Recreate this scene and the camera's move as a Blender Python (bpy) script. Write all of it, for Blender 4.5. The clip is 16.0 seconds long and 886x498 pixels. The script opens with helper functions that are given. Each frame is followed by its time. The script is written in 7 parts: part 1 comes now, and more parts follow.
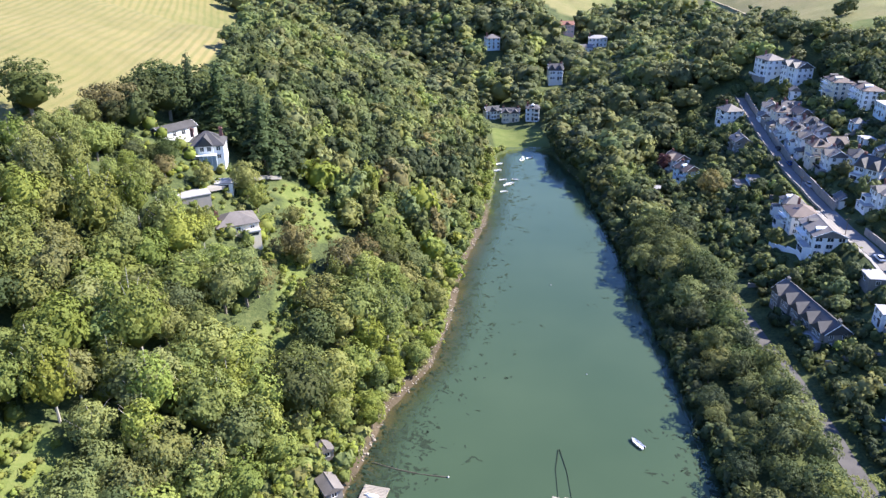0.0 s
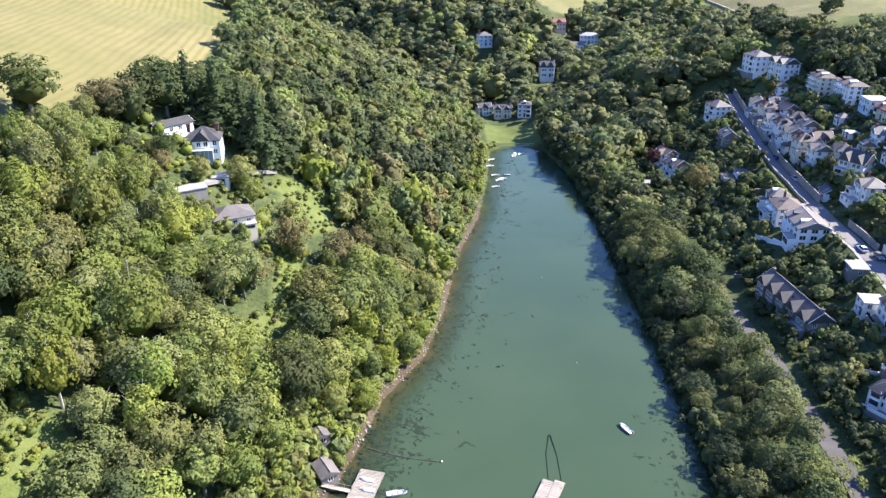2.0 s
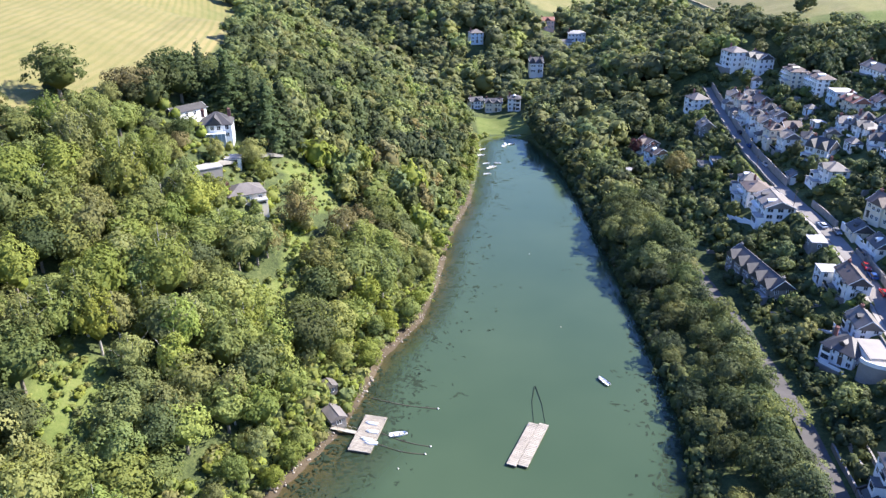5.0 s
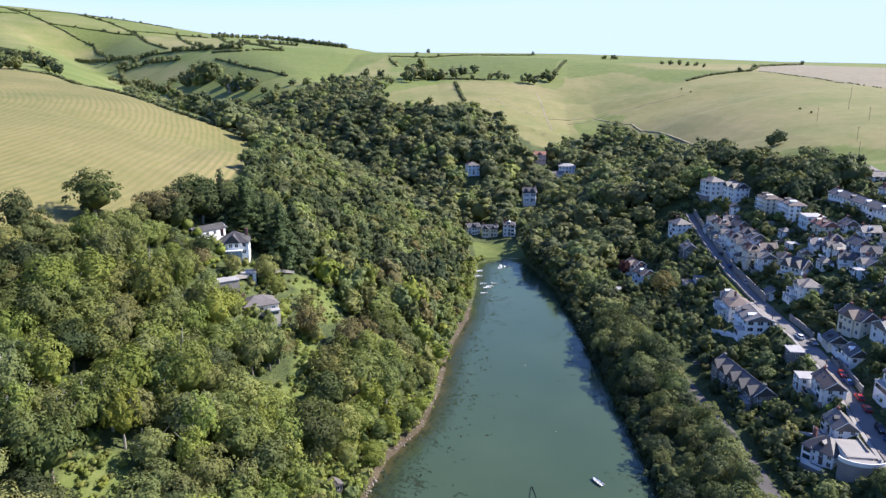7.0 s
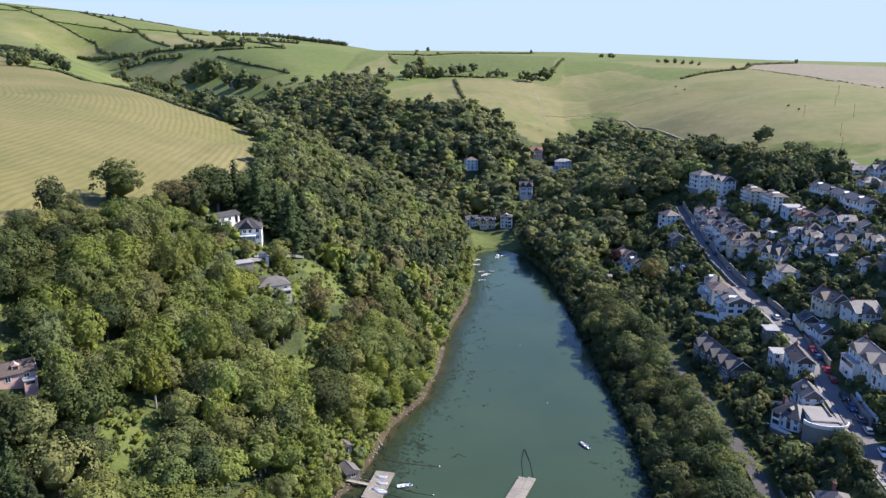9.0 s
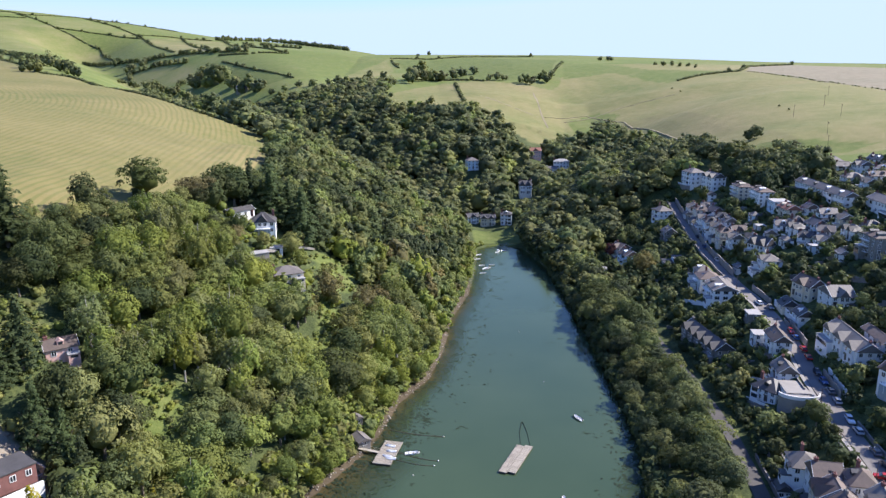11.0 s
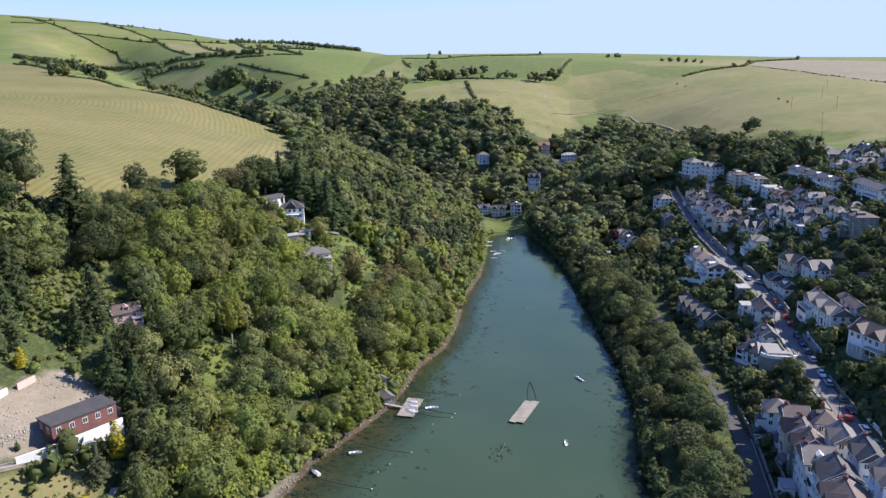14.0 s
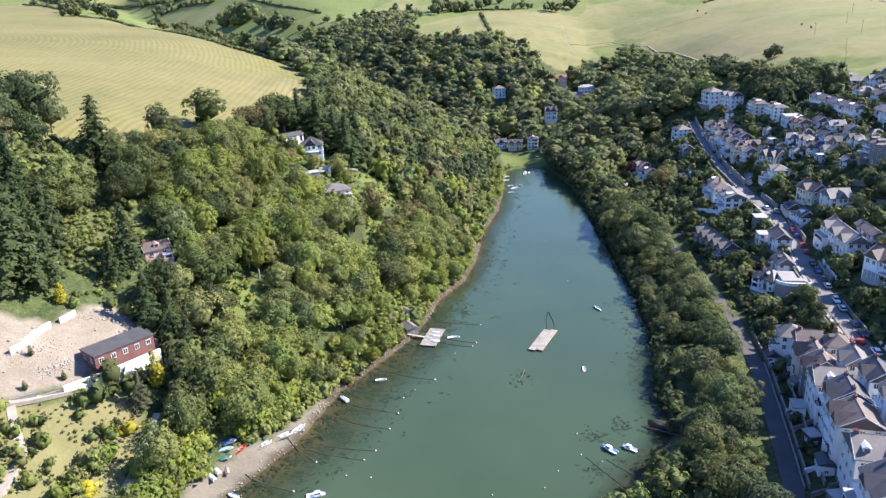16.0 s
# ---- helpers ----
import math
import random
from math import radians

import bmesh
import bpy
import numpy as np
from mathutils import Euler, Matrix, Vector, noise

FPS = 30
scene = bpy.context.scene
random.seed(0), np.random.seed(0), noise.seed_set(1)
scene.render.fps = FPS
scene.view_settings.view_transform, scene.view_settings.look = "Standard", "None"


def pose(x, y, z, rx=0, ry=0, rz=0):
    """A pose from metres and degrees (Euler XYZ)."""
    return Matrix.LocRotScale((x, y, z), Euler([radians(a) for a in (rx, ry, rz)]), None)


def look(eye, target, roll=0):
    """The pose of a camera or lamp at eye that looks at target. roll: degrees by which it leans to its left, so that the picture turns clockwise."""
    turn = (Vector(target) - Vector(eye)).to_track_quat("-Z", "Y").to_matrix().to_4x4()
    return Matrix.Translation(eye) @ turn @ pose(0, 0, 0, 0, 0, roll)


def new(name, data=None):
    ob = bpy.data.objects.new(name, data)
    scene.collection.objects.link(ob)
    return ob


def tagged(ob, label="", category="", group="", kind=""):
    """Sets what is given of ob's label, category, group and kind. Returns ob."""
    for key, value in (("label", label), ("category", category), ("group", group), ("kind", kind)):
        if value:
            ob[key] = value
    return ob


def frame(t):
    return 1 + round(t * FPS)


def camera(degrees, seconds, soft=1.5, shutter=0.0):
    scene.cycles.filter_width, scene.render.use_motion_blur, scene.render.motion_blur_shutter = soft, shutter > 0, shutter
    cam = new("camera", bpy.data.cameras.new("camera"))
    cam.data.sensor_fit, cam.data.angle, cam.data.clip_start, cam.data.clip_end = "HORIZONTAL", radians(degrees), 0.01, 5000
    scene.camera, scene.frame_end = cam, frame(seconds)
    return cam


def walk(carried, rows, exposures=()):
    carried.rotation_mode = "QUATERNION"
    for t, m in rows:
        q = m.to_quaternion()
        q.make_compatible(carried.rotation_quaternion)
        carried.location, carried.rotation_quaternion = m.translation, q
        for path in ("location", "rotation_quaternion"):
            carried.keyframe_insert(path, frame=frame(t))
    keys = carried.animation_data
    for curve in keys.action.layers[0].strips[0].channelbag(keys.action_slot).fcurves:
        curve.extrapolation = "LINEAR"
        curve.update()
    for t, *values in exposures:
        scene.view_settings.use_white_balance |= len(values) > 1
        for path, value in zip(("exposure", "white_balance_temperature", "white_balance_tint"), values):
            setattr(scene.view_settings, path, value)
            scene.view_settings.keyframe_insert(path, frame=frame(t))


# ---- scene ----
cam = camera(62.0, 16.0, soft=1.4)
PATH = [
    (0, (-1.73, -7.998, 106.526), (-1.715, -6.174, 105.706), -0.4),
    (0.5, (-1.588, -8.093, 106.584), (-1.57, -6.27, 105.762), -0.4),
    (1, (-1.523, -8.826, 106.643), (-1.501, -7.003, 105.82), -0.4),
    (1.5, (-1.387, -10.367, 106.721), (-1.363, -8.545, 105.897), -0.4),
    (2, (-1.568, -12.392, 106.615), (-1.536, -10.57, 105.791), -0.4),
    (2.5, (-1.675, -14.831, 106.455), (-1.635, -13.009, 105.63), -0.3),
    (3, (-2.035, -17.767, 106.37), (-1.989, -15.946, 105.545), -0.2),
    (3.5, (-2.281, -20.838, 106.291), (-2.228, -19.018, 105.465), -0.1),
    (5.8, (-3.961, -37.888, 107.546), (-3.902, -36.066, 106.725), -0.15),
    (6, (-4.156, -39.335, 107.569), (-4.091, -37.504, 106.767), -0.1),
    (6.2, (-4.225, -41.034, 107.537), (-4.161, -39.14, 106.899), -0.1),
    (6.3, (-4.268, -42.131, 107.429), (-4.208, -40.213, 106.864), -0.05),
    (6.5, (-4.354, -44.359, 107.209), (-4.287, -42.422, 106.717), -0.0),
    (7, (-4.589, -49.052, 107.136), (-4.522, -47.114, 106.646), -0.0),
    (7.5, (-4.702, -53.592, 107.164), (-4.634, -51.654, 106.673), 0.0),
    (8, (-5.088, -58.115, 107.204), (-5.018, -56.178, 106.711), 0.1),
    (8.5, (-5.426, -62.47, 107.145), (-5.355, -60.534, 106.651), 0.2),
    (9, (-5.629, -66.981, 107.061), (-5.559, -65.044, 106.566), 0.1),
    (11.5, (-6.853, -89.737, 106.673), (-6.791, -87.798, 106.189), -0.4),
    (12, (-6.993, -94.25, 106.485), (-6.936, -92.311, 106.0), -0.6),
    (12.5, (-7.279, -98.932, 106.389), (-7.226, -96.993, 105.903), -0.7),
    (13, (-7.719, -103.807, 106.402), (-7.668, -101.868, 105.916), -0.8),
    (13.5, (-8.129, -108.437, 106.349), (-8.084, -106.498, 105.862), -0.9),
    (14, (-8.483, -112.266, 106.237), (-8.45, -110.326, 105.751), -1.0),
    (14.5, (-8.961, -115.369, 105.801), (-8.943, -113.437, 105.283), -1.0),
    (14.7, (-9.033, -115.663, 106.028), (-9.033, -113.784, 105.344), -1.3),
    (15, (-9.14, -116.105, 106.368), (-9.153, -114.25, 105.62), -1.8),
    (15.5, (-9.481, -116.593, 106.549), (-9.5, -114.738, 105.801), -2.2),
    (15.7, (-9.56, -116.667, 106.55), (-9.578, -114.806, 105.817), -2.25),
    (16, (-9.679, -116.777, 106.551), (-9.695, -114.885, 105.902), -2.3),
]
EXPOSURES = [(0.0, 1.56), (3.5, 1.6), (6.0, 1.54), (6.5, 1.4), (7.0, 1.05), (7.5, 0.82), (9.0, 0.80), (11.5, 0.95), (12.0, 0.82), (12.5, 0.80), (14.5, 0.75), (15.0, 1.0), (15.5, 1.27), (16.0, 1.36)]
walk(cam, [(t, look(*p)) for t, *p in PATH], [(t, stops, 6350, 15) for t, stops in EXPOSURES])

# ---- sky and sun ----
SUN_AZ, SUN_EL = radians(76), radians(40)
world = bpy.data.worlds.new("world")
scene.world = world
world.use_nodes = True
wn = world.node_tree
sky = wn.nodes.new("ShaderNodeTexSky")
sky.sky_type = "NISHITA"
sky.sun_disc = False
sky.sun_elevation, sky.sun_rotation = SUN_EL, SUN_AZ
sky.air_density, sky.dust_density, sky.ozone_density = 1.0, 0.0, 3.0
tone = wn.nodes.new("ShaderNodeMix")
tone.data_type, tone.blend_type = "RGBA", "MULTIPLY"
tone.inputs[0].default_value, tone.inputs[7].default_value = 1.0, (0.74, 0.90, 1.36, 1)
wn.links.new(sky.outputs[0], tone.inputs[6])
veil = wn.nodes.new("ShaderNodeMix")
veil.data_type, veil.blend_type = "RGBA", "DARKEN"
veil.inputs[0].default_value, veil.inputs[7].default_value = 1.0, (3.5, 4.56, 6.05, 1)
wn.links.new(tone.outputs[2], veil.inputs[6])
wn.links.new(veil.outputs[2], wn.nodes["Background"].inputs[0])
wn.nodes["Background"].inputs[1].default_value = 0.103
sun = new("sun", bpy.data.lights.new("sun", "SUN"))
sun.data.energy, sun.data.angle, sun.data.color = 5.0, radians(0.6), (1.0, 0.95, 0.87)
to_sun = Vector((math.sin(SUN_AZ) * math.cos(SUN_EL), math.cos(SUN_AZ) * math.cos(SUN_EL), math.sin(SUN_EL)))
sun.matrix_world = look((0, 0, 300), Vector((0, 0, 300)) - to_sun)


# ---- materials ----
def nodes_of(name):
    m = bpy.data.materials.new(name)
    m.use_nodes = True
    return m, m.node_tree, m.node_tree.nodes["Principled BSDF"]


def noise_node(nt, scale, detail=4.0, rough=0.6, where=None):
    n = nt.nodes.new("ShaderNodeTexNoise")
    n.inputs["Scale"].default_value, n.inputs["Detail"].default_value, n.inputs["Roughness"].default_value = scale, detail, rough
    if where is not None:
        nt.links.new(where, n.inputs["Vector"])
    return n.outputs["Fac"]


def ramp(nt, fac, *stops):
    r = nt.nodes.new("ShaderNodeValToRGB")
    e = r.color_ramp.elements
    while len(e) < len(stops):
        e.new(0.5)
    for k, (p, c) in zip(e, stops):
        k.position = p
        k.color = (*c, 1) if len(c) == 3 else c
    nt.links.new(fac, r.inputs[0])
    return r.outputs[0]


def mixed(nt, fac, a, b, blend="MIX"):
    m = nt.nodes.new("ShaderNodeMix")
    m.data_type, m.blend_type = "RGBA", blend
    for sock, v in ((m.inputs[0], fac), (m.inputs[6], a), (m.inputs[7], b)):
        if hasattr(v, "links"):
            nt.links.new(v, sock)
        else:
            sock.default_value = v if not isinstance(v, tuple) else (*v, 1)
    return m.outputs[2]


def maths(nt, op, a, b=0.0):
    m = nt.nodes.new("ShaderNodeMath")
    m.operation = op
    for sock, v in zip(m.inputs, (a, b)):
        if hasattr(v, "links"):
            nt.links.new(v, sock)
        else:
            sock.default_value = v
    return m.outputs[0]


def place(nt):
    return nt.nodes.new("ShaderNodeNewGeometry").outputs["Position"]


def attribute(nt, name, out="Fac"):
    a = nt.nodes.new("ShaderNodeAttribute")
    a.attribute_name = name
    return a.outputs[out]


def bumped(nt, bsdf, height, strength, distance):
    b = nt.nodes.new("ShaderNodeBump")
    b.inputs["Strength"].default_value, b.inputs["Distance"].default_value = strength, distance
    nt.links.new(height, b.inputs["Height"])
    nt.links.new(b.outputs[0], bsdf.inputs["Normal"])


def plain(name, colour, rough=0.7, vary=0.18, coarse=0.35, fine=3.0, metal=0.0, bump=0.02, per_object=0.0):
    """A surface of one colour with stains at two scales and fine relief."""
    m, nt, b = nodes_of(name)
    p = place(nt)
    f = maths(nt, "ADD", maths(nt, "MULTIPLY", noise_node(nt, coarse, 3, 0.6, p), 0.6), maths(nt, "MULTIPLY", noise_node(nt, fine, 4, 0.7, p), 0.4))
    lo = tuple(c * (1 - vary) for c in colour)
    hi = tuple(min(c * (1 + vary), 0.9) for c in colour)
    col = ramp(nt, f, (0.34, lo), (0.66, hi))
    if per_object:
        rnd = nt.nodes.new("ShaderNodeObjectInfo").outputs["Random"]
        col = mixed(nt, 1.0, col, ramp(nt, rnd, (0, (1 - per_object,) * 3), (1, (1.0, 1.0, 1.0))), "MULTIPLY")
    nt.links.new(col, b.inputs["Base Color"])
    b.inputs["Roughness"].default_value, b.inputs["Metallic"].default_value = rough, metal
    if bump:
        bumped(nt, b, noise_node(nt, fine * 2, 5, 0.7, p), 0.5, bump)
    return m


def leaf_material(name, joined):
    """Foliage: the tree's own tint, varied from clump to clump and leaf to leaf, with light passing through."""
    m, nt, b = nodes_of(name)
    p = place(nt)
    tint = attribute(nt, "tint", "Color") if joined else nt.nodes.new("ShaderNodeObjectInfo").outputs["Color"]
    isl = nt.nodes.new("ShaderNodeNewGeometry").outputs["Random Per Island"]
    col = mixed(nt, 1.0, tint, ramp(nt, isl, (0, (0.92, 0.93, 0.92)), (0.55, (1.0, 1.0, 1.0)), (1, (1.08, 1.06, 1.01))), "MULTIPLY")
    col = mixed(nt, 1.0, col, ramp(nt, noise_node(nt, 0.35, 3, 0.6, p), (0.3, (0.88, 0.91, 0.91)), (0.7, (1.12, 1.08, 0.99))), "MULTIPLY")
    fine = noise_node(nt, 2.8, 3, 0.75, p)
    col = mixed(nt, 1.0, col, ramp(nt, fine, (0.38, (0.90, 0.91, 0.91)), (0.52, (1.0, 1.0, 1.0)), (0.66, (1.10, 1.08, 1.03))), "MULTIPLY")
    nt.links.new(col, b.inputs["Base Color"])
    b.inputs["Roughness"].default_value = 0.65
    b.inputs["Specular IOR Level"].default_value = 0.14
    bumped(nt, b, fine, 0.3, 0.4)
    t = nt.nodes.new("ShaderNodeBsdfTranslucent")
    nt.links.new(col, t.inputs[0])
    s = nt.nodes.new("ShaderNodeMixShader")
    s.inputs[0].default_value = 0.40
    nt.links.new(b.outputs[0], s.inputs[1])
    nt.links.new(t.outputs[0], s.inputs[2])
    nt.links.new(s.outputs[0], nt.nodes["Material Output"].inputs[0])
    return m


def ground_material():
    m, nt, b = nodes_of("ground")
    p = place(nt)
    big, mid, fine = noise_node(nt, 0.010, 5, 0.68, p), noise_node(nt, 0.12, 4, 0.65, p), noise_node(nt, 1.6, 4, 0.7, p)
    soft = maths(nt, "ADD", maths(nt, "MULTIPLY", mid, 0.55), maths(nt, "MULTIPLY", fine, 0.45))
    floor = ramp(nt, maths(nt, "ADD", maths(nt, "MULTIPLY", mid, 0.4), maths(nt, "MULTIPLY", noise_node(nt, 1.1, 5, 0.8, p), 0.6)), (0.38, (0.022, 0.032, 0.012)), (0.5, (0.058, 0.076, 0.025)), (0.64, (0.115, 0.128, 0.045)))
    grass = ramp(nt, maths(nt, "ADD", maths(nt, "MULTIPLY", big, 0.6), maths(nt, "MULTIPLY", soft, 0.4)), (0.36, (0.098, 0.139, 0.031)), (0.5, (0.139, 0.168, 0.045)), (0.64, (0.197, 0.190, 0.079)))
    dry = ramp(nt, maths(nt, "ADD", maths(nt, "MULTIPLY", big, 0.6), maths(nt, "MULTIPLY", soft, 0.4)), (0.36, (0.128, 0.148, 0.046)), (0.5, (0.206, 0.188, 0.078)), (0.64, (0.268, 0.222, 0.108)))
    # swaths of the mown field: bent bands
    ring = nt.nodes.new("ShaderNodeTexWave")
    ring.wave_type, ring.rings_direction = "RINGS", "Z"
    ring.inputs["Scale"].default_value, ring.inputs["Distortion"].default_value = 0.10, 5.0
    ring.inputs["Detail"].default_value, ring.inputs["Detail Scale"].default_value = 2.0, 0.25
    off = nt.nodes.new("ShaderNodeMapping")
    off.inputs["Location"].default_value = (390, -130, 0)
    off.inputs["Scale"].default_value = (1.0, 0.62, 0.0)
    nt.links.new(p, off.inputs["Vector"])
    nt.links.new(off.outputs[0], ring.inputs["Vector"])
    hay = ramp(nt, maths(nt, "ADD", maths(nt, "MULTIPLY", big, 0.6), maths(nt, "MULTIPLY", soft, 0.4)), (0.36, (0.122, 0.132, 0.043)), (0.5, (0.184, 0.163, 0.064)), (0.64, (0.226, 0.190, 0.084)))
    mown = mixed(nt, ramp(nt, noise_node(nt, 0.02, 2, 0.5, p), (0.35, (0.5, 0.5, 0.5)), (0.6, (1.0, 1.0, 1.0))), hay, ramp(nt, ring.outputs["Fac"], (0.15, (0.80, 0.89, 0.76)), (0.6, (1.07, 1.04, 1.0))), "MULTIPLY")
    mud = ramp(nt, soft, (0.3, (0.046, 0.035, 0.021)), (0.6, (0.102, 0.078, 0.050)), (0.8, (0.20, 0.168, 0.118)))
    stone = ramp(nt, soft, (0.3, (0.150, 0.122, 0.094)), (0.7, (0.252, 0.216, 0.178)))
    sand = ramp(nt, soft, (0.3, (0.165, 0.135, 0.098)), (0.5, (0.235, 0.198, 0.148)), (0.7, (0.320, 0.280, 0.222)))
    bright = ramp(nt, soft, (0.32, (0.066, 0.094, 0.022)), (0.5, (0.112, 0.140, 0.036)), (0.68, (0.168, 0.180, 0.060)))
    col = floor
    for key, c in (("grass", grass), ("lush", bright), ("dry", dry), ("mown", mown), ("bare", stone), ("sand", sand), ("mud", mud)):
        col = mixed(nt, attribute(nt, key), col, c)
    nt.links.new(col, b.inputs["Base Color"])
    b.inputs["Roughness"].default_value = 0.9
    b.inputs["Specular IOR Level"].default_value = 0.2
    bumped(nt, b, fine, 0.6, 0.25)
    return m


def water_material():
    """Murky tidal water: the bed shows through where it is shallow."""
    m, nt, b = nodes_of("creek_water")
    p = place(nt)
    col = ramp(nt, noise_node(nt, 0.02, 3, 0.5, p), (0.3, (0.038, 0.063, 0.032)), (0.7, (0.051, 0.078, 0.040)))
    nt.links.new(col, b.inputs["Base Color"])
    b.inputs["Roughness"].default_value = 0.14
    b.inputs["Specular IOR Level"].default_value = 0.36
    b.inputs["IOR"].default_value = 1.333
    bumped(nt, b, noise_node(nt, 1.1, 3, 0.6, p), 0.10, 0.08)
    clear = nt.nodes.new("ShaderNodeBsdfTransparent")
    clear.inputs[0].default_value = (0.80, 0.80, 0.66, 1)
    s = nt.nodes.new("ShaderNodeMixShader")
    nt.links.new(attribute(nt, "murk"), s.inputs[0])
    nt.links.new(clear.outputs[0], s.inputs[1])
    nt.links.new(b.outputs[0], s.inputs[2])
    nt.links.new(s.outputs[0], nt.nodes["Material Output"].inputs[0])
    return m


LEAF, LEAVES = leaf_material("leaf", False), leaf_material("leaf_mass", True)
GROUND, WATER = ground_material(), water_material()
BARK = plain("bark", (0.17, 0.145, 0.11), 0.9, 0.3, 0.8, 6)
BARK_PALE = plain("pale_bark", (0.33, 0.31, 0.26), 0.9, 0.2, 0.8, 6)
WHITE = plain("white_render", (0.83, 0.82, 0.79), 0.75, 0.07, 0.2, 2, per_object=0.10)
CREAM = plain("cream_render", (0.68, 0.60, 0.46), 0.8, 0.08, 0.2, 2)
PALEBLUE = plain("pale_blue_render", (0.60, 0.70, 0.76), 0.8, 0.06, 0.2, 2)
PINK = plain("pink_render", (0.66, 0.42, 0.36), 0.8, 0.08, 0.2, 2)
STONE = plain("grey_stone", (0.22, 0.205, 0.185), 0.9, 0.3, 0.6, 4, bump=0.05)
REDBRICK = plain("red_brick", (0.19, 0.085, 0.072), 0.9, 0.25, 0.5, 6, bump=0.03)
SLATE = plain("slate_roof", (0.078, 0.074, 0.074), 0.6, 0.25, 0.5, 5, bump=0.05, per_object=0.35)
BROWN_TILE = plain("brown_tile_roof", (0.135, 0.100, 0.082), 0.7, 0.25, 0.5, 5, bump=0.05, per_object=0.3)
RED_TILE = plain("red_tile_roof", (0.24, 0.105, 0.072), 0.8, 0.25, 0.5, 5, bump=0.05)
GREY_TILE = plain("grey_tile_roof", (0.165, 0.146, 0.130), 0.62, 0.22, 0.5, 5, bump=0.05, per_object=0.25)
FLATROOF = plain("flat_roof_felt", (0.33, 0.32, 0.31), 0.8, 0.15, 0.4, 3)
PAINT = plain("white_paint", (0.80, 0.80, 0.78), 0.45, 0.04, 0.5, 3, bump=0.0)
WORN = plain("worn_grass", (0.24, 0.20, 0.12), 0.95, 0.35, 0.2, 2.0)
ASPHALT = plain("asphalt", (0.165, 0.150, 0.138), 0.85, 0.22, 0.15, 2.5)
# darker copy of the asphalt: the lane's deep shade is put into the colour
SHADE_ASPHALT = plain("shade_toned_asphalt", (0.075, 0.068, 0.062), 0.85, 0.25, 0.15, 2.5)
CONCRETE = plain("concrete", (0.27, 0.25, 0.225), 0.85, 0.15, 0.3, 3)
GRAVEL = plain("gravel_track", (0.33, 0.29, 0.23), 0.95, 0.22, 0.4, 4, bump=0.05)
TIMBER = plain("weathered_timber", (0.344, 0.303, 0.243), 0.85, 0.18, 0.4, 5, per_object=0.18)
DARKWOOD = plain("dark_timber", (0.09, 0.07, 0.055), 0.85, 0.25, 0.5, 5)
RUBBER = plain("rubber", (0.02, 0.02, 0.02), 0.8, 0.1, 1, 5, bump=0.0)
WEED = plain("seaweed", (0.022, 0.034, 0.020), 0.8, 0.4, 0.6, 3)
WEED.node_tree.nodes["Principled BSDF"].inputs["Specular IOR Level"].default_value = 0.1
GRP = plain("boat_gelcoat", (0.78, 0.78, 0.76), 0.25, 0.05, 0.5, 3, bump=0.0)
ORANGE = plain("buoy_plastic", (0.75, 0.70, 0.62), 0.4, 0.1, 0.5, 3, bump=0.0)


def gloss(name, colour, rough=0.25, metal=0.0):
    m, nt, b = nodes_of(name)
    nt.links.new(ramp(nt, noise_node(nt, 1.5, 3, 0.6, place(nt)), (0.3, tuple(c * 0.93 for c in colour)), (0.7, tuple(min(1, c * 1.05) for c in colour))), b.inputs["Base Color"])
    b.inputs["Roughness"].default_value, b.inputs["Metallic"].default_value = rough, metal
    return m


VERANDA = gloss("conservatory_glass", (0.30, 0.36, 0.40), 0.12)
GLASS = gloss("window_glass", (0.03, 0.036, 0.042), 0.06)
CARGLASS = gloss("car_glass", (0.02, 0.022, 0.026), 0.05)
CHROME = gloss("steel", (0.6, 0.6, 0.6), 0.25, 1.0)
PAINTS = {"silver": gloss("car_silver", (0.52, 0.53, 0.54), 0.3, 0.5), "white": gloss("car_white", (0.75, 0.75, 0.75)), "red": gloss("car_red", (0.36, 0.025, 0.02)),
          "black": gloss("car_black", (0.025, 0.025, 0.028)), "blue": gloss("car_blue", (0.03, 0.07, 0.2)), "grey": gloss("car_grey", (0.16, 0.165, 0.17))}
COVERS = {"blue": gloss("blue_cover", (0.06, 0.13, 0.36), 0.6), "red": gloss("red_hull", (0.55, 0.05, 0.035), 0.4), "green": gloss("green_cover", (0.05, 0.19, 0.10), 0.6), "pale": gloss("pale_blue_cover", (0.35, 0.50, 0.66), 0.5)}


# ---- mesh helpers ----
def link(name, bm, material, parent=None, label="", smooth=False):
    me = bpy.data.meshes.new(name)
    bm.to_mesh(me)
    bm.free()
    for m in material if isinstance(material, (list, tuple)) else [material]:
        me.materials.append(m)
    if smooth:
        me.polygons.foreach_set("use_smooth", [True] * len(me.polygons))
    ob = new(name, me)
    ob.parent = parent
    if label:
        ob["label"] = label
    return ob


def part(name, bm, material, parent, label="", smooth=False):
    """One mesh under a thing or under a part."""
    return link(name, bm, material, parent, label, smooth)


def thing(name, m, label, category, group="", kind=""):
    e = new(name)
    e.empty_display_size = 0.3
    e.matrix_world = m
    return tagged(e, label, category, group, kind)


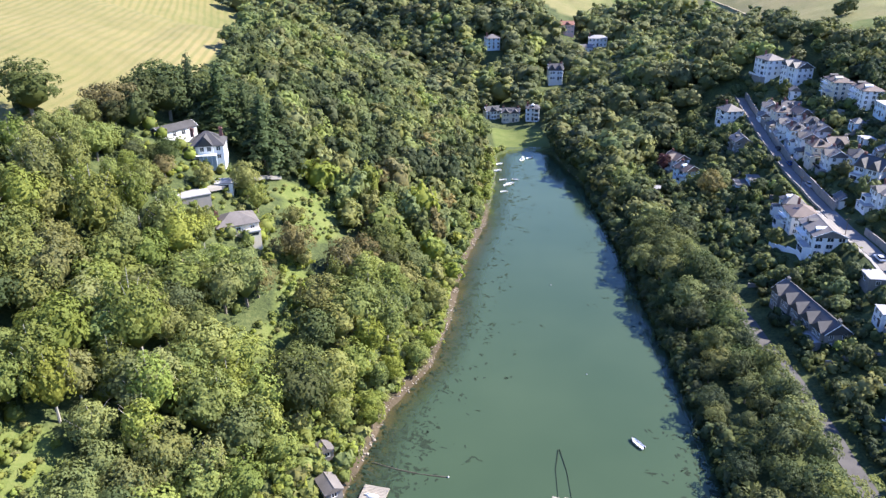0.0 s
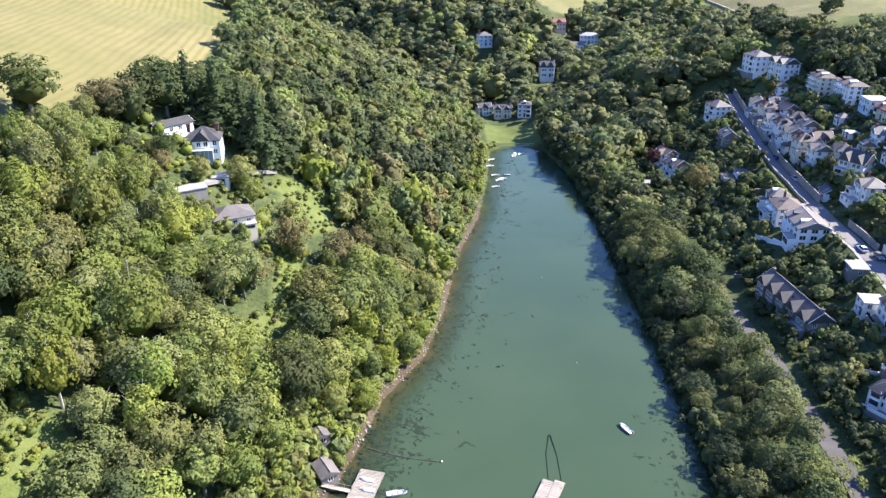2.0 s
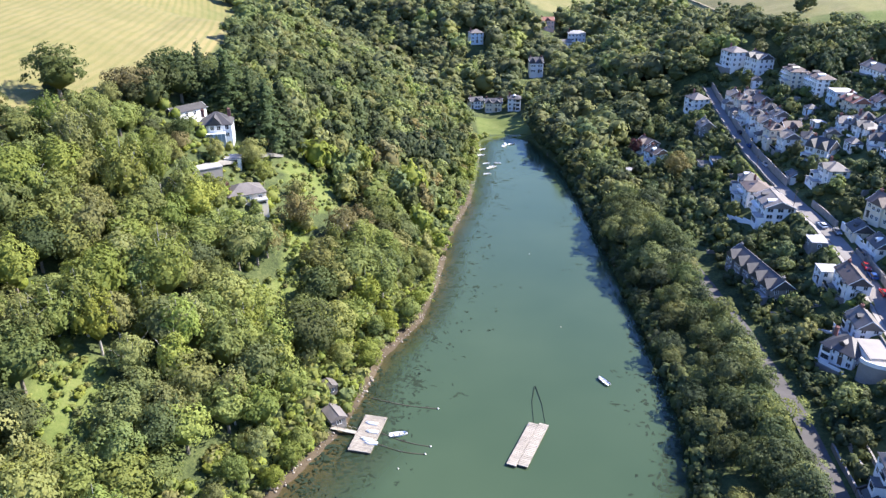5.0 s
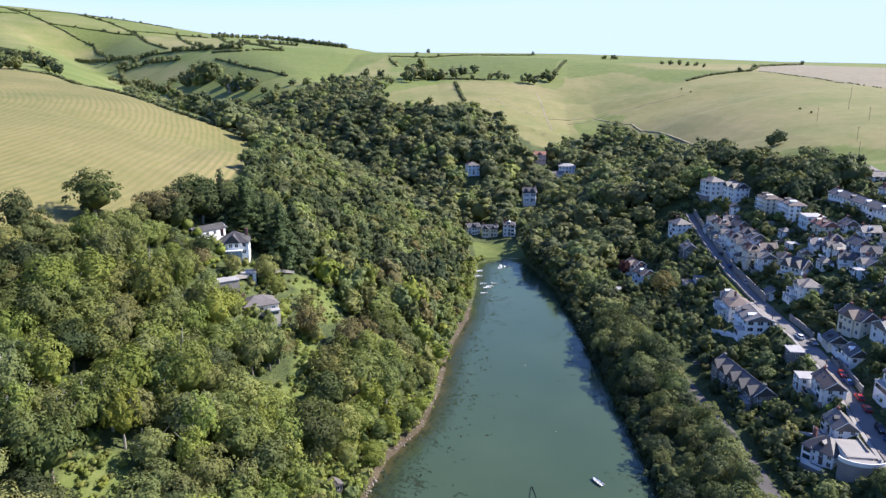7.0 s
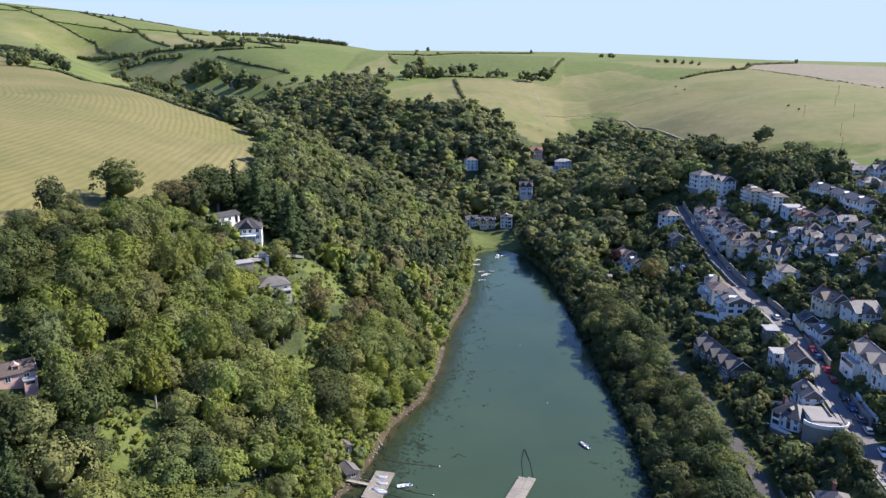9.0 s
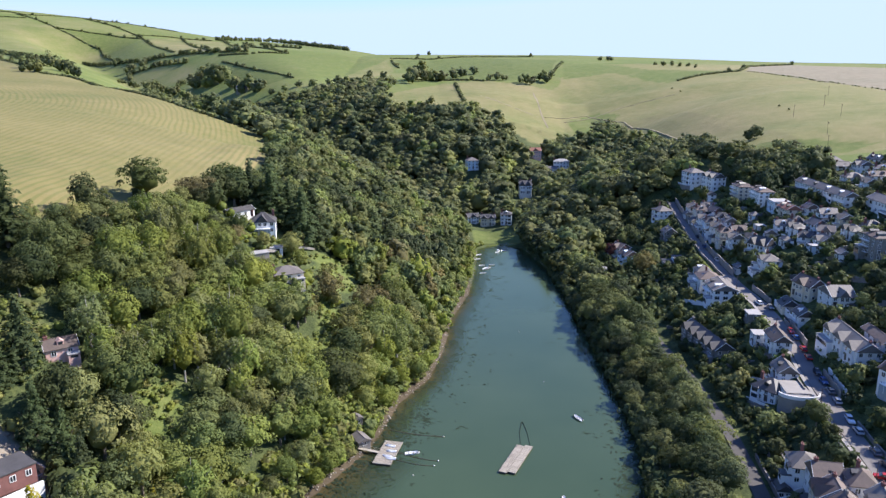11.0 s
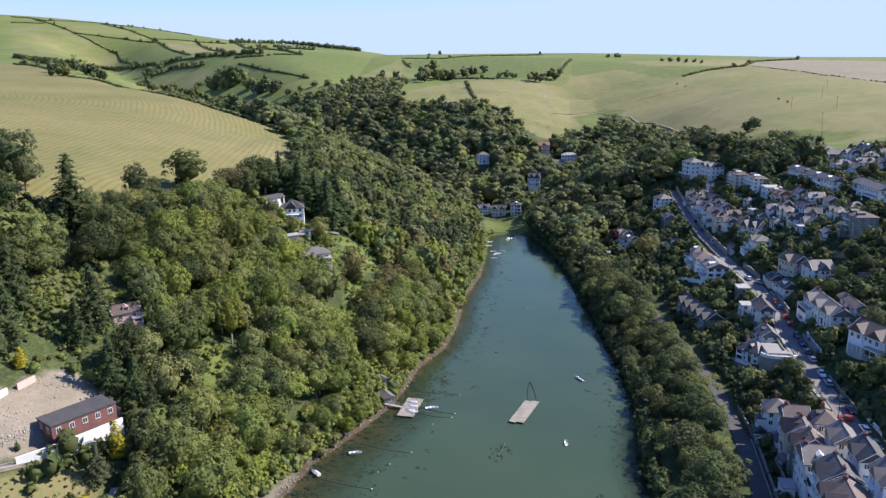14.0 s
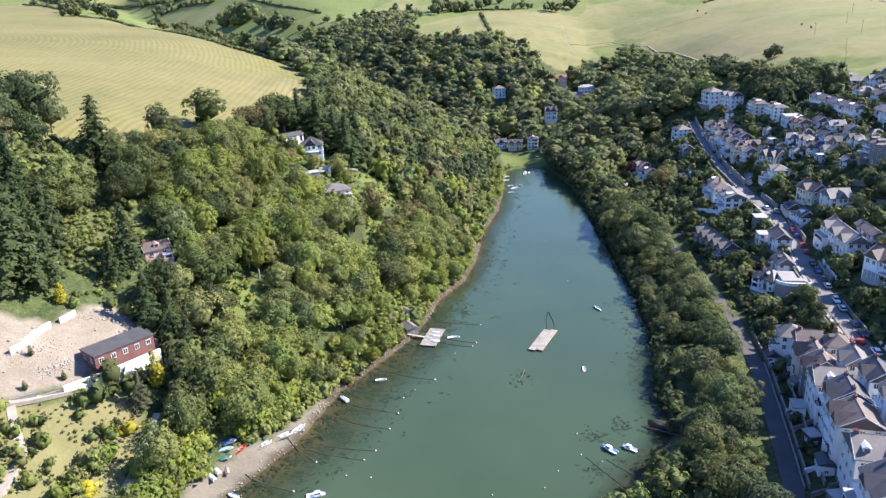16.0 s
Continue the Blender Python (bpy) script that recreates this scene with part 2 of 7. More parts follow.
def box(x0, y0, z0, x1, y1, z1, bm=None, bevel=0.0):
    own = bmesh.new()
    r = bmesh.ops.create_cube(own, size=1)
    for v in r["verts"]:
        v.co = Vector(((x0 + x1) / 2 + v.co.x * (x1 - x0), (y0 + y1) / 2 + v.co.y * (y1 - y0), (z0 + z1) / 2 + v.co.z * (z1 - z0)))
    if bevel:
        bmesh.ops.bevel(own, geom=own.edges[:], offset=bevel, segments=2, affect="EDGES")
    return own if bm is None else join(bm, own)


def join(bm, other):
    me = bpy.data.meshes.new("tmp")
    other.to_mesh(me)
    other.free()
    bm.from_mesh(me)
    bpy.data.meshes.remove(me)
    return bm


def solid(points, faces, bm=None):
    bm = bm or bmesh.new()
    vs = [bm.verts.new(p) for p in points]
    for f in faces:
        bm.faces.new([vs[i] for i in f])
    return bm


def tube(points, radius, sides=6, bm=None):
    """A tapered tube along points; radius is one number or one per point."""
    bm = bm or bmesh.new()
    pts = [Vector(p) for p in points]
    rad = radius if isinstance(radius, (list, tuple)) else [radius] * len(pts)
    rings = []
    for i, p in enumerate(pts):
        d = (pts[min(i + 1, len(pts) - 1)] - pts[max(i - 1, 0)]).normalized()
        a = d.cross(Vector((0.31, 0.17, 0.93))).normalized() if abs(d.z) < 0.9 else d.cross(Vector((1, 0, 0))).normalized()
        c = d.cross(a)
        rings.append([bm.verts.new(p + (a * math.cos(2 * math.pi * k / sides) + c * math.sin(2 * math.pi * k / sides)) * rad[i]) for k in range(sides)])
    for r, s in zip(rings, rings[1:]):
        for k in range(sides):
            bm.faces.new((r[k], r[(k + 1) % sides], s[(k + 1) % sides], s[k]))
    bm.faces.new(rings[0][::-1])
    bm.faces.new(rings[-1])
    return bm


def triangles(name, verts, tris, material, tint=None):
    me = bpy.data.meshes.new(name)
    me.vertices.add(len(verts))
    me.vertices.foreach_set("co", np.asarray(verts, np.float32).ravel())
    me.loops.add(len(tris) * 3)
    me.loops.foreach_set("vertex_index", np.asarray(tris, np.int32).ravel())
    me.polygons.add(len(tris))
    me.polygons.foreach_set("loop_start", np.arange(0, len(tris) * 3, 3, dtype=np.int32))
    if tint is not None:
        a = me.attributes.new("tint", "FLOAT_COLOR", "POINT")
        a.data.foreach_set("color", np.asarray(tint, np.float32).ravel())
    me.materials.append(material)
    me.polygons.foreach_set("use_smooth", np.ones(len(tris), bool))
    me.update()
    return me


# ---- the lie of the land ----
# shores of the creek: x at y
SHORE_Y = np.array([-400, -200, -60, 0, 24, 44, 70, 85, 104, 116, 135, 154, 180, 215, 252, 295, 340, 352])
SHORE_L = np.array([-200, -130, -86, -71, -63, -51, -43, -34, -23, -19, -14, -4, 2, 6.5, 16.5, 23, 28, 40])
SHORE_R = np.array([40, 20, 10, 10, 31, 46, 49, 53, 57, 58, 59, 60, 61, 62, 63, 62, 55, 41])
# foot of the village slope: x at y
FOOT_Y = np.array([-400, -100, -60, 0, 24, 44, 70])
FOOT_X = np.array([-60, 8, 15, 36, 42, 47, 50])
# valley floors that run on from the head of the creek: x, y, z
NW_VALLEY = [(38, 350, 0.8), (18, 420, 3), (-40, 500, 12), (-150, 650, 26), (-300, 900, 45), (-520, 1300, 70), (-900, 2000, 110)]
NE_VALLEY = [(46, 350, 0.8), (52, 395, 2), (95, 480, 12), (150, 620, 36), (170, 760, 62)]

def smin(a, b, k):
    h = np.clip(0.5 + 0.5 * (b - a) / k, 0, 1)
    return b * (1 - h) + a * h - k * h * (1 - h)

def to_line(x, y, line):
    best = np.full(np.shape(x), 1e9); z = np.zeros(np.shape(x))
    for (ax, ay, az), (bx, by, bz) in zip(line, line[1:]):
        t = np.clip(((x - ax) * (bx - ax) + (y - ay) * (by - ay)) / ((bx - ax) ** 2 + (by - ay) ** 2), 0, 1)
        d = np.hypot(x - ax - t * (bx - ax), y - ay - t * (by - ay))
        near = d < best
        best = np.where(near, d, best); z = np.where(near, az + t * (bz - az), z)
    return best, z

def bump(x, y, cx, cy, rx, ry):
    return np.exp(-((x - cx) / rx) ** 2 - ((y - cy) / ry) ** 2)

def plateau(x, y):
    p = 66 + 43 * (1 - np.exp(-np.clip(-x - 110, 0, None) / 190)) * np.clip(y / 250, 0, 1)
    right = np.clip((x - 20) / 120, 0, 1)
    p = p * (1 - right) + (62 + 44 * (1 - np.exp(-np.clip(np.hypot(x - 60, (y - 200)) - 230, 0, None) / 380))) * right
    p = p + 38 * np.clip((y - 600) / 700, 0, 1) ** 1.3 * np.clip((x + 700) / 600, 0, 1) * np.clip(1 - right, 0, 1)
    p = p - 9 * np.clip((x - 330) / 400, 0, 1) * np.clip((y - 300) / 300, 0, 1)
    p = p + 200 * bump(x, y, -1700, 2700, 1150, 900) + 20 * bump(x, y, 200, 1600, 900, 600)
    return p

def hills(x, y):
    x = np.asarray(x, float); y = np.asarray(y, float)
    xl = np.interp(y, SHORE_Y, SHORE_L); xr = np.interp(y, SHORE_Y, SHORE_R)
    dl = (xl - x) * 0.88; dr = x - xr
    over = np.clip(y - 352, 0, None)
    # the creek's two sides
    left = np.where(dl > 0, 2.2 * (1 - np.exp(-np.clip(dl, 0, None) / np.where(y < 60, 5.0, 3.0))) + (0.62 + 0.1 * np.clip((y - 110) / 50, 0, 1)) * np.clip(dl - 4, 0, None), 0)
    foot = np.where(y < 70, np.interp(y, FOOT_Y, FOOT_X), xr)
    right = np.interp(x - foot, [0, 25, 35, 52, 66, 110, 170, 1500], [0, 2.8, 4.5, 11.5, 17.5, 37, 56, 300])
    right = np.maximum(right, 2.6 * (1 - np.exp(-np.clip(dr, 0, None) / 3)))
    side = np.maximum(left, right)
    bed = -np.clip((0.13 + 0.2 * np.clip((y - 85) / 40, 0, 1)) * np.minimum(-dl, -dr * 2.0), 0, 3)
    creek = np.where((dl < 0) & (dr < 0), bed, side) + 0.5 * over
    d1, z1 = to_line(x, y, NW_VALLEY); d2, z2 = to_line(x, y, NE_VALLEY)
    v1 = z1 + (0.48 + 0.2 * np.clip(-(x + 30) / 80, 0, 1) * np.clip((600 - y) / 150, 0, 1)) * np.clip(d1 - 10, 0, None)
    v2 = z2 + (0.42 - 0.22 * np.clip((y - 560) / 120, 0, 1)) * np.clip(d2 - 14, 0, None)
    p = plateau(x, y)
    v = smin(v1, v2, 10.0)
    z = np.where(y > 300, smin(np.where(y < 352, creek, creek + 0 * x), np.where(y > 352, v, v + (352 - y) * 0.6), 3.0), creek)
    z = np.where((y <= 352) & (creek < 0), creek, z)
    return np.where(z > 5, smin(z, p, 22.0), z)


STREET = [(84, -40), (91, 0), (95, 26), (99.5, 50), (103.2, 69.6), (107.6, 92.6), (111.2, 107.3), (114.2, 122.3), (118.6, 141.2), (122, 158.6), (124.9, 180.5), (125.9, 199), (127.2, 218), (130.7, 254), (136.1, 290.5), (141, 327), (143, 340)]
LANE = [(46, -40), (55, -8), (63, 17.1), (67, 31.9), (72.2, 51.4), (77, 71.9), (80.5, 92.1), (82.5, 104), (85, 141), (84.8, 160.7), (85.2, 186)]
LANE_PLOTS = [(np.interp(y, [q[1] for q in LANE], [q[0] for q in LANE]), y) for y in (14, 22, 30, 38, 46, 54, 62, 70, 78)]
BENCHES = [([(a, b, float(hills(a, b))) for a, b in line], half) for line, half in ((STREET, 5.2), (LANE, 2.8))]


def ground(x, y):
    """Height of the land, with the street and the lane cut into the slope."""
    z = hills(x, y)
    for line, half in BENCHES:
        d, level = to_line(np.asarray(x, float), np.asarray(y, float), line)
        k = np.clip((half + 3.5 - d) / 3.5, 0, 1)
        z = z * (1 - k) + level * k
    return z


def ROAD_Z(x, y):
    return float(to_line(np.asarray(x, float), np.asarray(y, float), BENCHES[0][0])[1]) + 0.1


def inside(x, y, ring):
    """Which of the points lie inside a ring of corners."""
    hit = np.zeros(np.shape(x), bool)
    for (ax, ay), (bx, by) in zip(ring, ring[1:] + ring[:1]):
        if ay == by:
            continue
        cross = ((ay > y) != (by > y)) & (x < (bx - ax) * (y - ay) / (by - ay) + ax)
        hit ^= cross
    return hit




FIELD = [(-107, 416), (-92, 400), (-84, 300), (-83, 264), (-84, 222), (-95, 172), (-108, 149), (-122, 136), (-136, 122), (-230, 90), (-420, 120), (-760, 600), (-900, 1300), (-735, 1243), (-486, 846), (-390, 698), (-341, 664), (-262, 570), (-203, 495), (-170, 455), (-146, 441), (-125, 432)]
WOOD_LEFT = [(-88, 405), (-80, 300), (-79, 264), (-82, 222), (-98, 173), (-111, 148), (-125, 134), (-138, 120), (-230, 84), (-230, -30), (-66, -30), (-71, 0), (-63, 24), (-51, 44), (-43, 70), (-34, 85), (-23, 104), (-14, 135), (-4, 154), (2, 180), (6, 215), (16, 252), (23, 295), (27, 345), (20, 400)]
WOOD_FAR = [(-100, 402), (-122, 428), (-140, 452), (-165, 500), (-215, 580), (-285, 680), (-262, 770), (-228, 845), (-180, 800), (-150, 790), (-105, 800), (-80, 850), (-45, 830), (-40, 690), (-10, 645), (12, 628), (41, 650), (61, 622), (73, 580), (90, 558), (112, 582), (128, 599), (135, 578), (171, 640), (183, 626), (172, 545), (182, 510), (178, 455), (184, 412), (188, 372), (208, 352), (222, 322), (186, 322), (168, 352), (150, 352), (128, 346), (108, 338), (98, 318), (84, 292), (66, 284), (60, 335), (62, 396), (20, 400)]
WOOD_BANK = [(62, 284), (84, 290), (83, 190), (80, 130), (77, 90), (67, 60), (60, 36), (54, 8), (50, -8), (46, 6), (47, 28), (53, 46), (53, 70), (56, 85), (59, 104), (61, 154), (63, 215), (64, 252)]
VILLAGE = [(84, 290), (98, 318), (110, 338), (150, 350), (186, 322), (226, 310), (300, 320), (300, -30), (60, -30), (62, 20), (74, 52), (86, 90), (92, 140), (92, 190)]
SITE = [(-126, 26), (-124, 46), (-110, 52), (-108.5, 58), (-103, 66), (-99, 67), (-88, 60), (-84, 54), (-88, 48.5), (-100, 35), (-108, 27)]
MEADOW = [(-126, 24), (-108, 25), (-99, 33), (-90, 42), (-84, 36), (-82.5, 28), (-81.5, 10), (-86, -20), (-130, -20)]
LAWN = [(-50, 203), (-40, 212), (-31, 206), (-31, 190), (-37, 180), (-44, 189)]
SCRUB = [(-43, 168), (-35, 167), (-32, 161), (-35, 145), (-41, 138), (-44, 130), (-48, 134), (-40, 149)]
GLADE = [(-79, 95), (-73, 100), (-64, 94), (-62, 86), (-70, 78), (-78, 82)]
GARDEN = [(-122, 84), (-118, 98), (-108, 104), (-102, 96), (-106, 84), (-114, 78)]
GREEN = [(29, 350), (28, 388), (43, 389), (57, 380), (57, 348), (44, 344)]
PALE_FIELD = [(-60, 700), (-30, 790), (36, 880), (38, 650), (4, 670)]
HILL_FIELD = [(38, 650), (36, 880), (90, 900), (160, 840), (230, 1040), (700, 1100), (900, 500), (420, 330), (238, 335), (208, 356), (192, 404), (182, 480), (165, 545), (118, 590), (100, 592), (72, 625)]
PLOUGH = [(415, 868), (418, 838), (414, 725), (403, 615), (400, 540), (900, 420), (900, 900), (600, 1120), (470, 990)]


# one sheet of land, finest round the creek and still fine over the fields behind it
def lines(*bands, grow=1.16, end=4600):
    """Grid lines: bands of (from, to, step), then steps that grow out to both ends."""
    out = [v for a, b, step in bands for v in np.arange(a, b - 0.01, step)]
    out.append(bands[-1][1])
    s, v = bands[-1][2], out[-1]
    while v < end:
        s *= grow
        v += s
        out.append(v)
    s, v, low = bands[0][2], out[0], []
    while v > -end:
        s *= grow
        v -= s
        low.append(v)
    return np.array(low[::-1] + out)


gx = lines((-1400, -640, 20), (-640, -150, 7), (-150, 240, 2.5), (240, 660, 7))
gy = lines((-30, 420, 2.5), (420, 1200, 7), (1200, 2700, 16))
GX, GY = np.meshgrid(gx, gy)
GZ = ground(GX, GY)
GZ = GZ + np.where(GZ > 0.5, 0.25 * np.sin(GX * 0.31 + np.sin(GY * 0.23)) * np.sin(GY * 0.27), 0)
nx, ny = len(gx), len(gy)
LX, LY, LZ = gx.tolist(), gy.tolist(), GZ.tolist()


def z_at(x, y):
    """Height of the land as it is meshed."""
    i, j = min(max(bisect(LX, x) - 1, 0), nx - 2), min(max(bisect(LY, y) - 1, 0), ny - 2)
    u, v = (x - LX[i]) / (LX[i + 1] - LX[i]), (y - LY[j]) / (LY[j + 1] - LY[j])
    return (LZ[j][i] * (1 - u) + LZ[j][i + 1] * u) * (1 - v) + (LZ[j + 1][i] * (1 - u) + LZ[j + 1][i + 1] * u) * v


def bisect(row, v):
    lo, hi = 0, len(row)
    while lo < hi:
        m = (lo + hi) // 2
        if v < row[m]:
            hi = m
        else:
            lo = m + 1
    return lo


idx = np.arange(nx * ny).reshape(ny, nx)
a, b, c, d = idx[:-1, :-1].ravel(), idx[:-1, 1:].ravel(), idx[1:, 1:].ravel(), idx[1:, :-1].ravel()
me = triangles("ground", np.stack([GX.ravel(), GY.ravel(), GZ.ravel()], 1), np.concatenate([np.stack([a, b, c], 1), np.stack([a, c, d], 1)]), GROUND)
wob = 6 * np.sin(GX * 0.05) * np.sin(GY * 0.041)
far = (GY > 640) | (GX > 230) | (GX < -180)
covers = {
    "mown": 1.0 * inside(GX, GY, FIELD),
    "dry": 0.85 * inside(GX + wob, GY, HILL_FIELD) + 0.9 * inside(GX, GY, PALE_FIELD) + 0.72 * inside(GX, GY, MEADOW) + 0.3 * inside(GX, GY, GARDEN),
    "grass": 1.0 * (far | inside(GX, GY, GREEN)),
    "lush": 1.0 * (inside(GX, GY, LAWN) | inside(GX, GY, SCRUB) | inside(GX, GY, GLADE) | inside(GX, GY, GREEN)),
    "bare": 0.8 * ((GZ > 0.15) & (GZ < 3.4) & (GX < 0) & (GY < 66) & (GX > np.interp(GY, SHORE_Y, SHORE_L) - np.interp(GY, [0, 20, 30, 40, 54, 70], [6, 8, 8, 7.5, 4.2, 2]))),
    "sand": 1.0 * inside(GX, GY, SITE) + 0.75 * inside(GX, GY, PLOUGH),
    "mud": 1.0 * ((GZ < np.where(GY < 66, 0.35, 1.1)) & (GY < 349) & ((GX < 20) | (GY < 60))),
}


def pasture(key, share, ring):
    """One field of the far hills, under its own kind of grass."""
    hit = inside(GX, GY, ring)
    for k in ("grass", "lush", "dry", "mown"):
        if k == key:
            covers[k] = np.where(hit, share, covers[k])
        elif k != "grass":
            covers[k] = np.where(hit & (covers["mown"] < 0.5), 0.0, covers[k])


pasture("dry", 0.40, [(-1275, 2272), (-1195, 2315), (-1051, 2186), (-973, 2140), (-892, 2091), (-758, 1838), (-908, 2007), (-840, 1640), (-914, 1578)])
pasture("dry", 0.25, [(-1190, 2346), (-1125, 2513), (-980, 2396), (-802, 2169), (-918, 2212), (-1063, 2214)])
pasture("lush", 0.85, [(-1053, 2191), (-914, 2199), (-794, 2146), (-532, 1584), (-717, 1767), (-895, 2098), (-975, 2147)])
pasture("lush", 0.30, [(-1108, 2538), (-948, 2644), (-821, 2608), (-629, 2278), (-783, 2305), (-810, 2193), (-976, 2409)])
pasture("dry", 0.75, [(-789, 2147), (-714, 2248), (-420, 1452), (-522, 1568)])
pasture("dry", 0.65, [(-704, 2272), (-590, 2227), (-314, 1329), (-312, 1270), (-420, 1452)])
pasture("lush", 0.90, [(-640, 1345), (-698, 1715), (-616, 1558), (-618, 1464), (-500, 1080), (-540, 1000)])
pasture("dry", 0.45, [(-481, 1107), (-605, 1510), (-426, 1328), (-372, 1187), (-376, 1149), (-448, 1243)])
pasture("lush", 0.60, [(-347, 1266), (-222, 1211), (-155, 1300), (-60, 1248), (-125, 934), (-171, 932), (-250, 1059)])
pasture("lush", 1.00, [(-331, 1198), (-247, 1045), (-169, 919), (-207, 921), (-257, 1009), (-303, 1101)])
pasture("dry", 0.60, [(-124, 920), (-60, 1228), (-40, 1062), (-73, 952), (-94, 881)])
pasture("lush", 0.50, [(-228, 873), (-178, 839), (-135, 832), (-129, 867), (-152, 853), (-190, 866)])
pasture("lush", 1.00, [(-45, 1246), (19, 1236), (103, 1292), (230, 1189), (167, 907), (80, 899), (36, 918), (-28, 1102)])
pasture("dry", 0.90, [(-47, 746), (-10, 828), (27, 886), (42, 876), (44, 712), (8, 698)])
pasture("lush", 0.55, [(221, 1090), (286, 1032), (314, 954), (390, 884), (310, 823), (292, 811), (262, 938), (186, 906)])
pasture("lush", 0.45, [(-619, 1028), (-461, 794), (-367, 650), (-327, 632), (-303, 524), (-316, 466), (-420, 560)])
pasture("lush", 0.45, [(150, 690), (185, 712), (205, 690), (182, 640), (150, 640)])
pasture("lush", 0.60, [(195, 366), (209, 374), (220, 374), (240, 368), (270, 350), (240, 340), (218, 345), (200, 361)])
for key, v in covers.items():
    at = me.attributes.new(key, "FLOAT", "POINT")
    at.data.foreach_set("value", np.asarray(v, np.float32).ravel())
tagged(new("ground", me), "rolling coastal hills with fields, woodland floor and muddy foreshore", "ground", kind="structure")

# the creek
wx, wy = np.arange(-140, 110, 3.0), np.arange(-420, 356, 3.0)
WX, WY = np.meshgrid(wx, wy)
idx = np.arange(WX.size).reshape(WX.shape)
a, b, c, d = idx[:-1, :-1].ravel(), idx[:-1, 1:].ravel(), idx[1:, 1:].ravel(), idx[1:, :-1].ravel()
me = triangles("water", np.stack([WX.ravel(), WY.ravel(), np.zeros(WX.size)], 1), np.concatenate([np.stack([a, b, c], 1), np.stack([a, c, d], 1)]), WATER)
depth = -ground(WX, WY)
at = me.attributes.new("murk", "FLOAT", "POINT")
at.data.foreach_set("value", np.where((WX < 5) & (WY < 100), np.clip(0.03 + 0.045 * (WX - np.interp(WY, SHORE_Y, SHORE_L)), 0.04, 1), np.clip(0.10 + 0.36 * depth, 0.08, 1)).astype(np.float32).ravel())
tagged(new("water", me), "calm murky green tidal creek water", "water", kind="structure")


# ---- roads ----
def ribbon(name, line, width, material, label, lift=0.12, step=3.0):
    pts = [Vector((x, y, 0)) for x, y in line]
    dense = []
    for p, q in zip(pts, pts[1:]):
        n = max(1, int((q - p).length / step))
        dense += [p.lerp(q, k / n) for k in range(n)]
    dense.append(pts[-1])
    bm = bmesh.new()
    rows = []
    for i, p in enumerate(dense):
        t = (dense[min(i + 1, len(dense) - 1)] - dense[max(i - 1, 0)]).normalized()
        s = Vector((t.y, -t.x, 0)) * width / 2
        z = max(z_at(*(p + s * k).xy) for k in (-1, -0.5, 0, 0.5, 1)) + lift
        r = [Vector(((p - s).x, (p - s).y, z)), Vector(((p + s).x, (p + s).y, z))]
        rows.append([bm.verts.new(v) for v in (r[0] - Vector((0, 0, 0.9)), r[0], r[1], r[1] - Vector((0, 0, 0.9)))])
    for r, q in zip(rows, rows[1:]):
        for k in range(3):
            bm.faces.new((r[k], q[k], q[k + 1], r[k + 1]))
    bmesh.ops.recalc_face_normals(bm, faces=bm.faces[:])
    return tagged(link(name, bm, material), label, "road", kind="structure")


ribbon("road", STREET[:13], 4.9, ASPHALT, "grey asphalt village street on the hillside")
ribbon("road", STREET[12:], 3.7, ASPHALT, "narrow walled upper end of the village street", 0.11)
ribbon("pavement", [(x - 3.3, y) for x, y in STREET[:13]], 1.1, CONCRETE, "pale concrete pavement beside the street", 0.24)
# the lane's shade is partly painted, by its darker asphalt
ribbon("lane", LANE, 4.0, SHADE_ASPHALT, "narrow shaded asphalt lane behind the bank trees", 0.1)
ribbon("drive", [(-84, -14), (-82.5, 4), (-80.8, 18), (-80.3, 30), (-80.6, 38)], 2.6, GRAVEL, "pale concrete drive down to the shore", 0.12)
ribbon("track", [(-106, -10), (-100, 6), (-100.5, 16), (-105, 22), (-108, 27)], 1.8, GRAVEL, "worn dirt track across the dry meadow", 0.1)
ribbon("track", [(-109, 25.5), (-101.5, 32), (-94, 40), (-89, 46)], 1.8, GRAVEL, "worn dirt track below the retaining wall", 0.1)
ribbon("drive", [(-66, 172), (-60, 184), (-54, 200), (-50, 206)], 3.0, CONCRETE, "pale concrete drive beside the garage", 0.15)
for line in ([(134.0, 821.3), (125.0, 703.1), (123.0, 650.0)], [(126.4, 693.7), (173.5, 708.9), (198.9, 649.9), (194.6, 507.2), (190.2, 416.6)], [(64.8, 756.7), (94.1, 716.0), (119.9, 689.8)], [(145.2, 685.0), (209.1, 710.0), (270.3, 717.1)]):
    ribbon("footpath", line, 1.6, WORN, "faint worn footpath across the hill pasture", 0.06, 8.0)
ribbon("car_park", [(24, -1), (36, 2), (50, 0)], 9.0, CONCRETE, "pale concrete quay hardstanding", 0.1)

TAKEN = []


def clear_of(x, y, pad=0.0):
    return all((x - a) ** 2 + (y - b) ** 2 > (r + pad) ** 2 for a, b, r in TAKEN)


